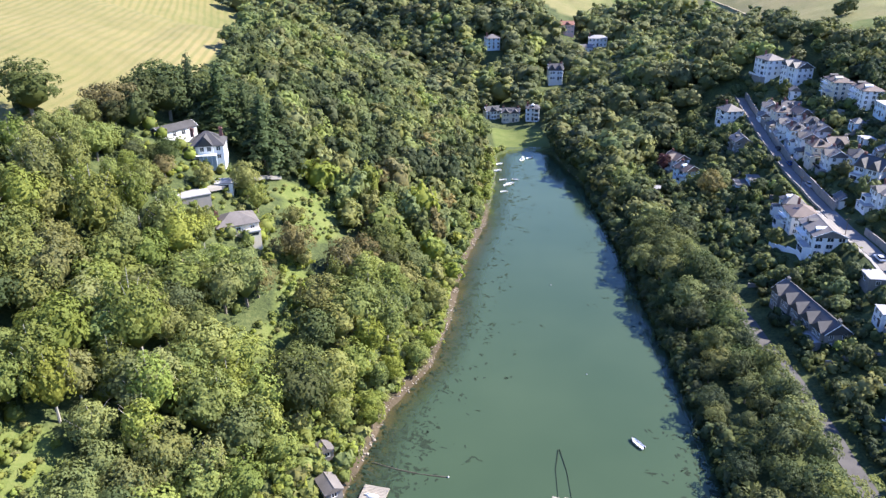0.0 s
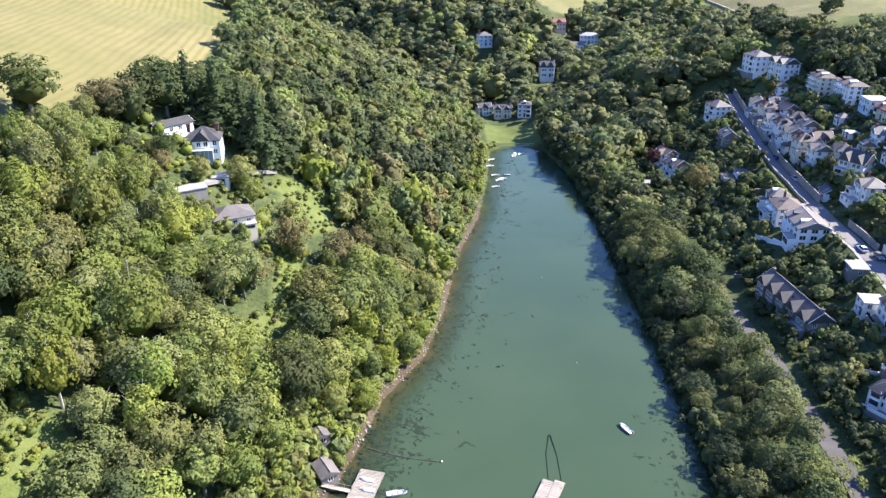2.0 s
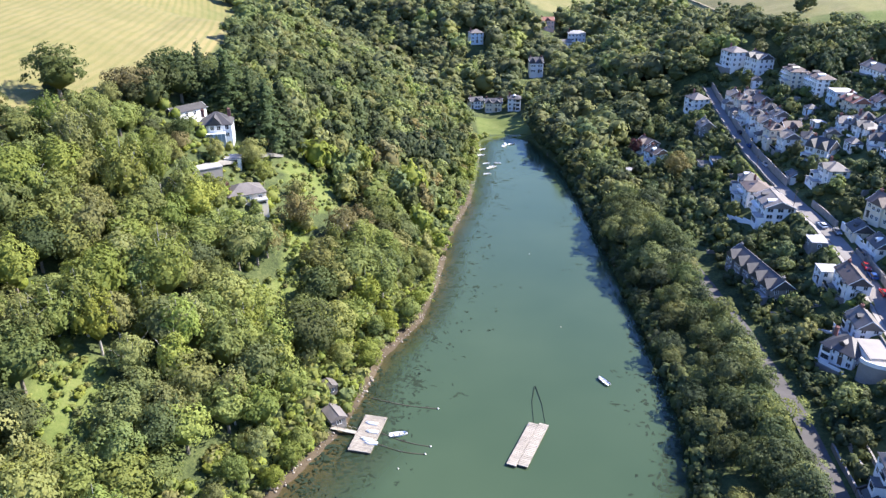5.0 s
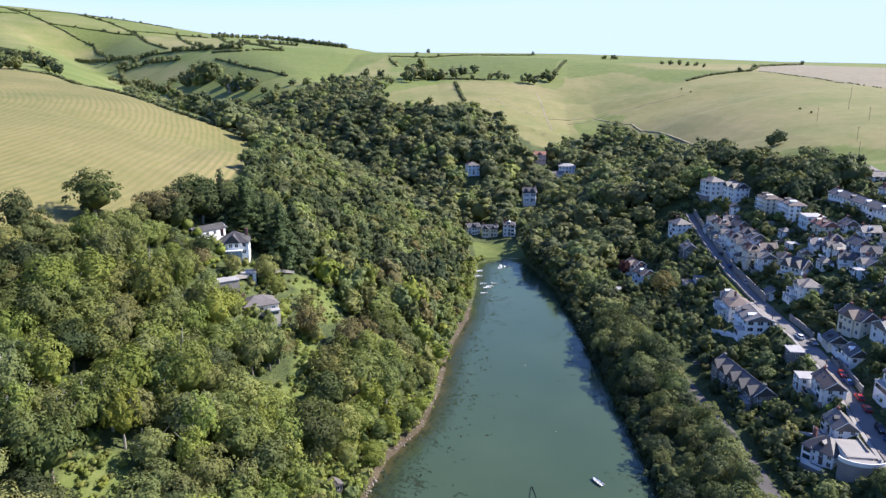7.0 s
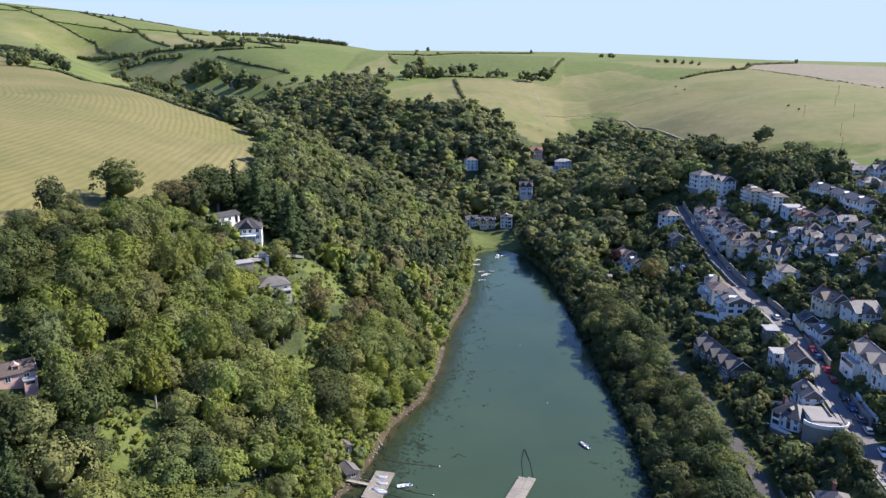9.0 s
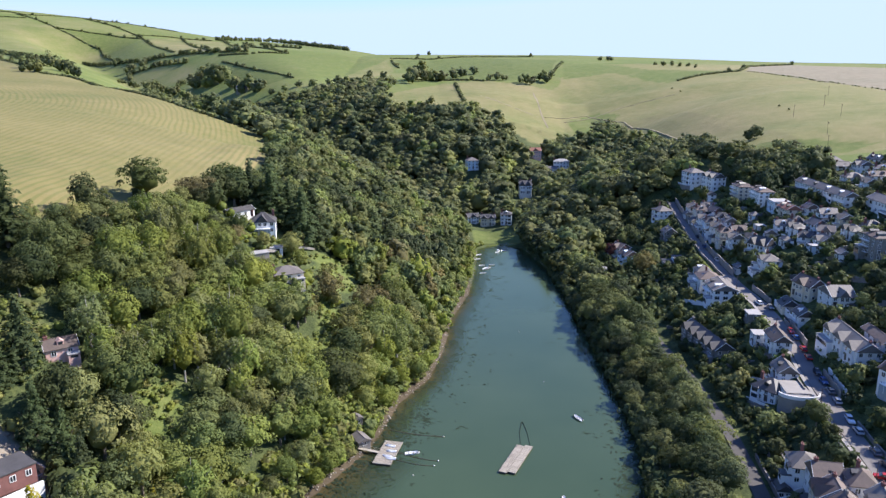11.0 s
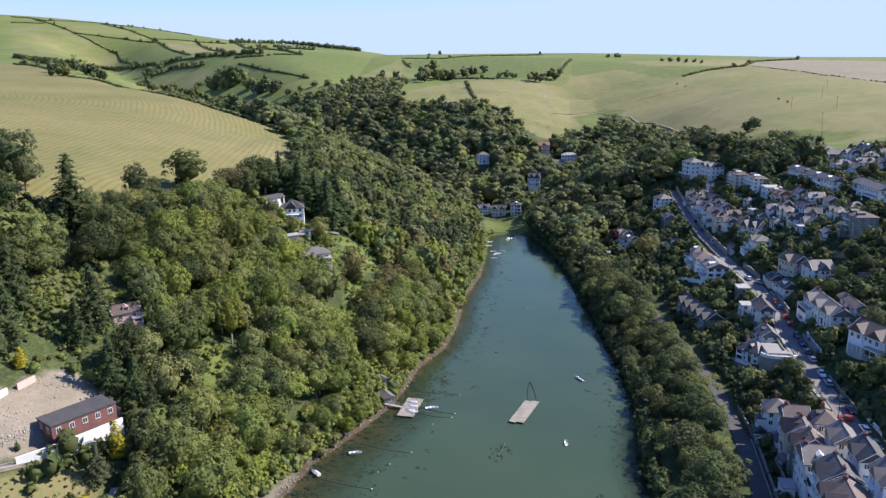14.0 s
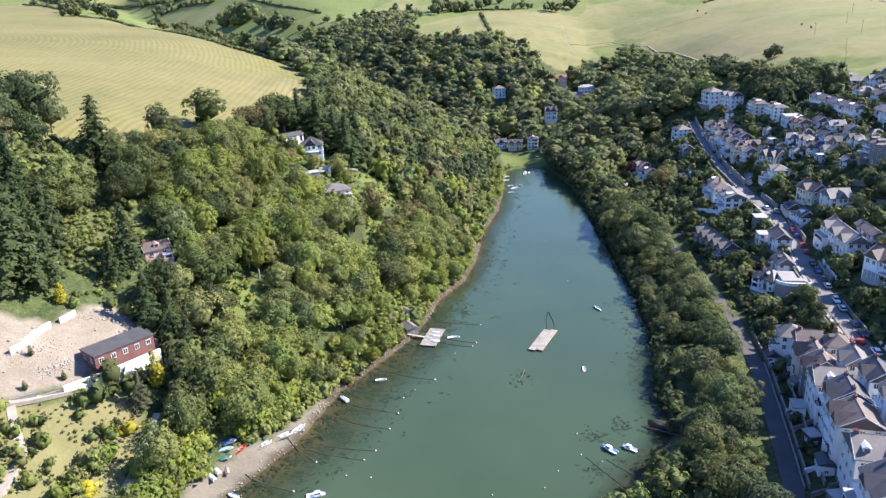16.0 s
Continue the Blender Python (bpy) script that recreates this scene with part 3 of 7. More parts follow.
for line, r in ((STREET, 5.0), (LANE, 4.4)):
    for (ax, ay), (bx, by) in zip(line, line[1:]):
        n = int(math.hypot(bx - ax, by - ay) / 3) + 1
        TAKEN += [(ax + (bx - ax) * k / n, ay + (by - ay) * k / n, r) for k in range(n)]
TAKEN += [(-76, 192, 4.5), (-79, 189, 4.5), (-52, 165, 5), (-49, 169, 4), (-84.5, 46, 3.0), (-88, 43, 3.0), (-91, 40, 3.0), (-86.5, 49, 3), (-96, 36, 3), (-100, 32, 3), (-86, 60, 3)]
TAKEN += [(-82.5 + k * 0.1, 4 + 3 * k, 2.6) for k in range(12)] + [(28, 0, 6), (36, 2, 6), (44, 1, 6)]


# ---- trees ----
def ball():
    bm = bmesh.new()
    bmesh.ops.create_icosphere(bm, subdivisions=1, radius=1)
    out = np.array([v.co[:] for v in bm.verts]), np.array([[v.index for v in f.verts] for f in bm.faces])
    bm.free()
    return out


BALL = ball()


def leaves(rng, lobes, count, size, flat=0.0, low=-0.35, cores=1, fill=0.82):
    """A crown: clumps of leaf sprays that stand out round a common centre, over one or more dense cores."""
    lobes = np.asarray(lobes, float)
    mid = lobes[:, :3].mean(0) - (0, 0, 0.25 * np.ptp(lobes[:, 2]))
    area = (lobes[:, 3] * lobes[:, 4] + lobes[:, 4] * lobes[:, 5]) * np.where(np.arange(len(lobes)) == 0, 0.35, 1.0)
    pick = rng.choice(len(lobes), count, p=area / area.sum())
    u = rng.normal(size=(count, 3))
    u /= np.linalg.norm(u, axis=1)[:, None]
    c, r = lobes[pick, :3], lobes[pick, 3:6]
    out = c - mid
    out /= np.linalg.norm(out, axis=1)[:, None] + 1e-6
    back = (u * out).sum(1)
    u = np.where((back < -0.25)[:, None], u - 2 * back[:, None] * out, u)
    u[:, 2] = np.where(u[:, 2] < low, -u[:, 2], u[:, 2])
    p = c + u * r * rng.uniform(0.76, 1.16, (count, 1))
    nrm = u / r * r.mean(1)[:, None] + out * 0.45 + rng.normal(size=(count, 3)) * 0.30
    nrm[:, 2] = nrm[:, 2] * (1 - flat) + flat * 2
    nrm /= np.linalg.norm(nrm, axis=1)[:, None]
    t = np.cross(nrm, rng.normal(size=(count, 3)))
    t /= np.linalg.norm(t, axis=1)[:, None]
    s = np.cross(nrm, t)
    w = size * rng.uniform(0.6, 1.3, (count, 1))
    h = w * rng.uniform(0.6, 1.0, (count, 1))
    v = np.stack([p + t * w, p + s * h - t * w * rng.uniform(0.1, 0.7, (count, 1)), p - s * h - t * w * rng.uniform(0.1, 0.7, (count, 1))], 1).reshape(-1, 3)
    f = np.arange(count)[:, None] * 3 + [[0, 1, 2]]
    vs, fs, n = [v], [f], len(v)
    bv, bt = BALL
    for cx, cy, cz, rx, ry, rz in lobes[:cores]:
        vs.append(bv * (np.array([rx, ry, rz]) * fill) * rng.uniform(0.86, 1.08, (len(bv), 1)) + (cx, cy, cz))
        fs.append(bt + n)
        n += len(bv)
    return np.concatenate(vs), np.concatenate(fs)


def spread_out(rng, n, low):
    """n directions over the upper part of a sphere, evenly spread, in no order."""
    k = np.arange(n) + 0.5
    z = 1 - (1 - low) * k / n
    a = k * 2.39996 + rng.uniform(0, 6.28)
    q = np.sqrt(np.clip(1 - z * z, 0, 1))
    d = np.stack([q * np.cos(a), q * np.sin(a), z], 1) + rng.normal(size=(n, 3)) * 0.12
    rng.shuffle(d)
    return d


def round_lobes(rng, n, radius, height, lift):
    """Clumps of a domed crown of uneven outline."""
    out = [(0, 0, lift + height * 0.40, radius * 0.76, radius * 0.76, height * 0.46)]
    p1, p2 = rng.uniform(0, 6.28, 2)
    for d in spread_out(rng, n, -0.30):
        a = math.atan2(d[1], d[0])
        k = (1 + 0.15 * math.sin(2 * a + p1) + 0.11 * math.sin(3 * a + p2)) * rng.uniform(0.88, 1.14)
        s = radius * rng.uniform(0.20, 0.36)
        out.append((d[0] * radius * 0.70 * k, d[1] * radius * 0.70 * k, lift + height * (0.40 + 0.40 * d[2] * rng.uniform(0.88, 1.14)), s, s, s * rng.uniform(0.75, 1.0)))
    return out


def tall_lobes(rng, n, radius, height, lift):
    """Clumps of an ash-like crown of upright sprays."""
    out = [(0, 0, lift + height * 0.42, radius * 0.74, radius * 0.74, height * 0.46)]
    p1 = rng.uniform(0, 6.28)
    for d in spread_out(rng, n, -0.30):
        a = math.atan2(d[1], d[0])
        k = (1 + 0.18 * math.sin(2 * a + p1)) * rng.uniform(0.86, 1.12)
        s = radius * rng.uniform(0.19, 0.30)
        out.append((d[0] * radius * 0.70 * k, d[1] * radius * 0.70 * k, lift + height * (0.40 + 0.42 * d[2] * rng.uniform(0.85, 1.15)), s, s, s * rng.uniform(1.2, 1.9)))
    return out


def pine_lobes(rng, n, radius, height, lift):
    """Flat tiers of boughs that narrow to the top."""
    out = [(0, 0, lift + height * 0.30, radius * 0.42, radius * 0.42, height * 0.34), (0, 0, lift + height * 0.66, radius * 0.24, radius * 0.24, height * 0.30)]
    for i in range(n):
        f = i / n
        r = radius * (1 - f) ** 0.7 * rng.uniform(0.82, 1.12)
        m = 6 if f < 0.5 else (4 if f < 0.8 else 2)
        a = rng.uniform(0, 6.28)
        for k in range(m):
            b = a + 6.283 * (k + rng.uniform(-0.25, 0.25)) / m
            for q, s in ((0.45, 0.28), (0.82, 0.22)):
                out.append((q * r * math.cos(b), q * r * math.sin(b), lift + height * f - q * r * 0.22, r * s, r * s, height / n * 0.38))
    return out


def cone_lobes(rng, n, radius, height, lift):
    return [(rng.uniform(-0.1, 0.1) * radius, rng.uniform(-0.1, 0.1) * radius, lift + height * (i + 0.5) / n, radius * (1 - 0.8 * (i / n) ** 1.3), radius * (1 - 0.8 * (i / n) ** 1.3), height / n * 0.9) for i in range(n)]


def trunk_bm(rng, height, radius, spread, limbs, sides=6):
    bm = tube([(0, 0, -0.8), (0.1, 0.05, height * 0.35), (-0.05, 0.1, height * 0.7), (0.1, 0, height)], [radius * 1.35, radius, radius * 0.6, radius * 0.15], sides)
    for i in range(limbs):
        a, z = 6.28 * (i + rng.uniform(-0.3, 0.3)) / limbs, height * rng.uniform(0.3, 0.6)
        e = spread * rng.uniform(0.6, 1.0)
        tube([(0, 0, z), (e * 0.5 * math.cos(a), e * 0.5 * math.sin(a), z + height * 0.16), (e * math.cos(a), e * math.sin(a), z + height * rng.uniform(0.24, 0.42))], [radius * 0.55, radius * 0.35, radius * 0.1], 4, bm)
    return bm


# kinds: lobes, lobe count, radius, crown height, lift, near and far leaf counts, leaf size
KINDS = {
    "broadleaf_tree": (round_lobes, 24, 4.9, 9.0, 1.6, 1450, 200, 0.33),
    "oak_tree": (round_lobes, 22, 5.0, 8.8, 1.4, 1450, 200, 0.33),
    "ash_tree": (tall_lobes, 30, 4.1, 10.6, 2.0, 1450, 200, 0.31),
    "pine_tree": (pine_lobes, 12, 4.8, 13.0, 1.8, 2700, 330, 0.34),
    "cypress_tree": (cone_lobes, 6, 1.7, 7.0, 0.3, 800, 200, 0.24),
    "shrub": (round_lobes, 10, 1.9, 2.8, 0.0, 430, 50, 0.23),
}
rng = np.random.default_rng(5)
NEAR, FAR, DISTANT, TRUNKS = {}, {}, {}, {}
for kind, (fn, n, rad, hgt, lift, many, few, size) in KINDS.items():
    NEAR[kind], FAR[kind], DISTANT[kind], TRUNKS[kind] = [], [], [], []
    for k in range(6 if kind in ("broadleaf_tree", "ash_tree", "oak_tree") else 3):
        lobes = fn(rng, n + k % 3, rad * rng.uniform(0.92, 1.08), hgt * rng.uniform(0.9, 1.1), lift)
        flat = 0.35 if kind == "pine_tree" else 0.0
        v, t = leaves(rng, lobes, many, size, flat, -0.35, 2 if kind == "pine_tree" else 1)
        NEAR[kind].append(triangles("crown", v, t, LEAF))
        FAR[kind].append(leaves(rng, lobes[:14] if kind != "shrub" else lobes[:6], few - 20, size * 2.2, flat, -0.35, 6 if kind != "shrub" else 1, 0.88))
        DISTANT[kind].append(leaves(rng, lobes[:10] if kind != "shrub" else lobes[:4], 90 if kind != "shrub" else 16, size * 2.3, flat, -0.35, 7 if kind != "shrub" else 1, 0.92))
        bm = trunk_bm(rng, lift + hgt * (1.0 if kind == "ash_tree" else 0.6), 0.10 if kind == "shrub" else (0.2 if kind == "ash_tree" else 0.26), rad * (1.0 if kind == "ash_tree" else 0.75), 8 if kind == "ash_tree" else 5)
        me = bpy.data.meshes.new("trunk")
        bm.to_mesh(me)
        bm.free()
        me.materials.append(BARK_PALE if kind == "ash_tree" else BARK)
        TRUNKS[kind].append(me)

# leaf tints by the stand they grow in; DARK also paints right-bank shade
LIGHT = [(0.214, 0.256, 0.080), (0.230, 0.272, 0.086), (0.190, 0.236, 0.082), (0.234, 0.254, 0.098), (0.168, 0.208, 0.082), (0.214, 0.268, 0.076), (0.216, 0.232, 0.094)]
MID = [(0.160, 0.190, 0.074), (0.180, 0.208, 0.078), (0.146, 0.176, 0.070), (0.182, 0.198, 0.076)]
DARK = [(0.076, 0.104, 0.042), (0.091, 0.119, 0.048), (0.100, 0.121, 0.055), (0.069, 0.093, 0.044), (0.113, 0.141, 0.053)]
FARWOOD = [(0.158, 0.180, 0.076), (0.180, 0.202, 0.082), (0.186, 0.198, 0.086), (0.140, 0.162, 0.072), (0.204, 0.228, 0.084), (0.118, 0.142, 0.066)]
RUSSET = [(0.235, 0.205, 0.085), (0.225, 0.212, 0.086), (0.190, 0.172, 0.080)]
LIME = [(0.244, 0.290, 0.062), (0.262, 0.302, 0.070), (0.216, 0.264, 0.062)]
GOLD = [(0.46, 0.42, 0.045)]
LABELS = {"oak_tree": "broad rounded green tree overhanging the creek bank", "broadleaf_tree": "leafy green broadleaf tree on the wooded slope", "ash_tree": "tall ash tree with pale stems and light green leaves",
          "pine_tree": "dark green pine with layered boughs", "cypress_tree": "upright clipped cypress with dense foliage", "shrub": "dense leafy green shrub"}
PLACED = {k: 0 for k in KINDS}
MASS = {"wood": [], "shrubs": []}


def plant(kind, x, y, scale=1.0, tint=None, tall=1.0, single=True, label="", sink=0.0):
    """A tree of its own, or one of the mass of trees further off."""
    r = np.random.default_rng(abs(int(x * 131 + y * 977)) + 7)
    tint = tint or LIGHT[r.integers(len(LIGHT))]
    warm = 1.0 if x < 20 and y < 215 and x > -135 else 0.0
    tint = tuple(float(c * k) for c, k in zip(tint, (r.uniform(0.74, 1.18) - 0.04 * warm) * np.array([r.uniform(0.95, 1.08) + 0.02 * warm, 1, r.uniform(0.92, 1.14) - 0.11 * warm])))
    z, turn, k = z_at(x, y) - sink, r.uniform(0, 6.28), int(r.integers(len(NEAR[kind])))
    sz = scale * tall
    if single and PLACED[kind] < 300:
        PLACED[kind] += 1
        e = thing(kind, Matrix.LocRotScale((x, y, z), Euler((0, 0, turn)), (scale, scale, sz)), label or LABELS[kind], "shrub" if kind == "shrub" else "tree", "shrubs" if kind == "shrub" else "trees of the creek woods")
        for name, me in (("trunk", TRUNKS[kind][k]), ("crown", NEAR[kind][k])):
            o = new(name, me)
            o.parent = e
            o.color = (*tint, 1)
    else:
        MASS["shrubs" if kind == "shrub" else "wood"].append((kind, k, x, y, z, turn, scale, sz, tint))


def put_masses():
    for key, rows in MASS.items():
        vs, ts, cs, n = [], [], [], 0
        for kind, k, x, y, z, turn, s, sz, tint in rows:
            v, t = (DISTANT if y > 400 or y < -32 or x < -190 or (kind == "shrub" and y > 170) else FAR)[kind][k]
            c, q = math.cos(turn), math.sin(turn)
            w = np.stack([(v[:, 0] * c - v[:, 1] * q) * s + x, (v[:, 0] * q + v[:, 1] * c) * s + y, v[:, 2] * sz + z - (1.3 * sz if kind in ("broadleaf_tree", "oak_tree") else 0)], 1)
            vs.append(w)
            ts.append(t + n)
            cs.append(np.tile((*tint, 1.0), (len(v), 1)))
            n += len(v)
        if rows:
            me = triangles(key, np.concatenate(vs), np.concatenate(ts), LEAVES, np.concatenate(cs))
            name, label = ("woodland", "dense mixed woodland canopy covering the valley sides") if key == "wood" else ("undergrowth", "green garden bushes and hedgerow scrub")
            tagged(new(name, me), label, name, kind="stuff")


# ---- houses ----
CENTRE = Vector((-5, -60, 0))
WINDOWS = {}


def window_meshes(w, h):
    """A frame with its sill and glazing bars, and the pane behind it."""
    key = (round(w, 1), round(h, 1))
    if key not in WINDOWS:
        f = bmesh.new()
        xs, zs = (-w / 2, -w / 2 + 0.10, -0.04, 0.04, w / 2 - 0.10, w / 2), (0, 0.10, h - 0.10, h)
        grid = [[f.verts.new((x, -0.07, z)) for x in xs] for z in zs]
        front = [f.faces.new((grid[i][j], grid[i][j + 1], grid[i + 1][j + 1], grid[i + 1][j])) for i in range(3) for j in range(5) if i % 2 == 0 or j % 2 == 0]
        out = bmesh.ops.extrude_face_region(f, geom=front)
        bmesh.ops.translate(f, vec=(0, 0.11, 0), verts=[v for v in out["geom"] if isinstance(v, bmesh.types.BMVert)])
        bmesh.ops.recalc_face_normals(f, faces=f.faces[:])
        p = box(-w / 2, -0.015, 0, w / 2, 0.03, h)
        made = []
        for name, bm, m in (("window", f, PAINT), ("pane", p, GLASS)):
            me = bpy.data.meshes.new(name)
            bm.to_mesh(me)
            bm.free()
            me.materials.append(m)
            made.append(me)
        WINDOWS[key] = made
    return WINDOWS[key]


def window(parent, m, w=1.1, h=1.3):
    f, p = window_meshes(w, h)
    o = new("window", f)
    o.parent = parent
    o.matrix_basis = m
    q = new("pane", p)
    q.parent = o


def prism(w, d, h, rh, over, hip, bm=None):
    """A roof on a w by d plan whose ridge runs along x, with eaves and a fascia."""
    a, b = w / 2 + over, d / 2 + over
    i = min(b, a * 0.9) if hip else 0.0
    low, e, t = h - 0.18, h + 0.02, h + rh
    pts = [(-a, -b, low), (a, -b, low), (a, b, low), (-a, b, low), (-a, -b, e), (a, -b, e), (a, b, e), (-a, b, e), (-a + i, 0, t), (a - i, 0, t)]
    return solid(pts, [(3, 2, 1, 0), (0, 1, 5, 4), (1, 2, 6, 5), (2, 3, 7, 6), (3, 0, 4, 7), (4, 5, 9, 8), (6, 7, 8, 9), (5, 6, 9), (7, 4, 8)], bm)


def gable_front(bm, x, w, y0, y1, h, rh, over=0.25):
    """A cross gable whose ridge runs from y0 to y1."""
    a = w / 2 + over
    pts = [(x - a, y0 - over, h), (x + a, y0 - over, h), (x, y0 - over, h + rh), (x - a, y1, h), (x + a, y1, h), (x, y1, h + rh)]
    return solid(pts, [(0, 1, 2), (3, 5, 4), (0, 2, 5, 3), (2, 1, 4, 5), (0, 3, 4, 1)], bm)


def chimney(parent, x, y, z, material=REDBRICK):
    bm = box(x - 0.45, y - 0.3, z - 1.4, x + 0.45, y + 0.3, z + 0.9)
    box(x - 0.52, y - 0.37, z + 0.75, x + 0.52, y + 0.37, z + 0.95, bm)
    for k in (-0.22, 0.22):
        tube([(x + k, y, z + 0.95), (x + k, y, z + 1.35)], 0.11, 6, bm)
    part("chimney", bm, material, parent, "brick chimney with clay pots")


def balcony(parent, x0, x1, y, z, depth=1.4):
    bm = box(x0, y - depth, z - 0.12, x1, y, z)
    part("balcony", bm, PAINT, parent)
    bm = bmesh.new()
    for k in range(int((x1 - x0) / 0.5) + 1):
        tube([(x0 + k * 0.5, y - depth + 0.05, z), (x0 + k * 0.5, y - depth + 0.05, z + 1.0)], 0.025, 4, bm)
    box(x0, y - depth + 0.02, z + 0.98, x1, y - depth + 0.08, z + 1.05, bm)
    part("railing", bm, PAINT, parent)


def trims(e, top, x, y, w, d, h, rh, roof, walls, storeys, gabled, busy):
    """Bay, dormers, rooflights, verge boards and a lean-to, as each house has them."""
    r = random.Random(int(x * 17 + y * 29))
    if roof == "flat" or w < 4.5:
        return
    pitch = math.atan2(rh, d / 2)
    if roof == "gable" and rh > 1:
        for sx in (-1, 1):
            bm = bmesh.new()
            for sy in (-1, 1):
                a, b = w / 2 * sx + 0.33 * sx, d / 2 + 0.33
                solid([(a, sy * b, h - 0.16), (a, 0, h + rh - 0.16), (a, 0, h + rh + 0.05), (a, sy * b, h + 0.05), (a + 0.06 * sx, sy * b, h - 0.16), (a + 0.06 * sx, 0, h + rh - 0.16), (a + 0.06 * sx, 0, h + rh + 0.05), (a + 0.06 * sx, sy * b, h + 0.05)],
                      [(0, 1, 2, 3), (7, 6, 5, 4), (0, 4, 5, 1), (1, 5, 6, 2), (2, 6, 7, 3), (3, 7, 4, 0)], bm)
            bmesh.ops.recalc_face_normals(bm, faces=bm.faces[:])
            part("bargeboard", bm, PAINT, top, "white painted verge board")
    if y > 420 or w < 6:
        return
    if not gabled and rh > 1.6 and r.random() < 0.7:
        n = 1 if w < 9 else (2 if w < 16 else 4)
        for k in range(n):
            u = -w / 2 + w * (k + 0.5) / n + r.uniform(-0.3, 0.3)
            y0, z0 = -d / 2 * 0.72, h + rh * 0.22
            bm = box(u - 0.75, y0, z0 - 0.2, u + 0.75, 0, z0 + 1.1)
            gable_front(bm, u, 1.5, y0, 0.1, z0 + 1.1, 0.6, 0.12)
            bmesh.ops.recalc_face_normals(bm, faces=bm.faces[:])
            dorm = part("dormer", bm, walls if r.random() < 0.5 else SLATE, top, "small gabled roof dormer")
            part("dormer_window", box(u - 0.5, y0 - 0.04, z0 + 0.12, u + 0.5, y0 + 0.02, z0 + 0.98), GLASS, dorm)
    elif rh > 1.6 and r.random() < 0.6:
        for k in range(2):
            u, f = r.uniform(-w * 0.3, w * 0.3), r.uniform(0.35, 0.6)
            o = part("rooflight", box(-0.4, -0.55, 0.0, 0.4, 0.55, 0.09), CARGLASS, top)
            o.matrix_basis = pose(u, -d / 2 * (1 - f), h + rh * f + 0.03, math.degrees(pitch), 0, 0)
    if not gabled and not busy and storeys > 1:
        u = r.choice((-1, 1)) * w * 0.27
        bm = box(u - 1.15, -d / 2 - 0.85, -3, u + 1.15, -d / 2 + 0.1, h * 0.92)
        prism_top = solid([(u - 1.3, -d / 2 - 1.0, h * 0.92), (u + 1.3, -d / 2 - 1.0, h * 0.92), (u + 1.3, -d / 2, h * 0.92), (u - 1.3, -d / 2, h * 0.92), (u - 0.5, -d / 2, h * 0.92 + 0.7), (u + 0.5, -d / 2, h * 0.92 + 0.7)],
                          [(3, 2, 1, 0), (0, 1, 5, 4), (1, 2, 5), (3, 0, 4), (2, 3, 4, 5)])
        bay = part("bay_window", bm, walls, e)
        part("bay_roof", prism_top, SLATE, bay)
        for sfl in range(storeys):
            z = h / storeys * (sfl + 0.36)
            part("bay_glass", box(u - 1.0, -d / 2 - 0.9, z, u + 1.0, -d / 2 - 0.8, z + 1.25), GLASS, bay)
    if r.random() < 0.55 and w > 6.5:
        sx = r.choice((-1, 1))
        a, b, t = sx * w * 0.12, sx * w * 0.48, h * 0.48
        bm = box(min(a, b), -d / 2 - 2.4, -4, max(a, b), -d / 2 + 0.1, t)
        ext = part("extension", bm, walls, e, "low rendered extension with a flat roof")
        part("extension_roof", box(min(a, b) - 0.15, -d / 2 - 2.55, t, max(a, b) + 0.15, -d / 2, t + 0.18), FLATROOF if r.random() < 0.6 else SLATE, ext)
        part("extension_window", box(min(a, b) + 0.5, -d / 2 - 2.45, t * 0.3, max(a, b) - 0.5, -d / 2 - 2.36, t * 0.8), GLASS, ext)
    elif not busy and r.random() < 0.6:
        terrace = part("terrace_deck", box(-w * 0.45, -d / 2 - 2.6, -4, w * 0.45, -d / 2, -0.1), CONCRETE if r.random() < 0.5 else STONE, e)
        part("railing", box(-w * 0.45, -d / 2 - 2.6, 0.1, w * 0.45, -d / 2 - 2.52, 0.95), PAINT if r.random() < 0.6 else CARGLASS, terrace)


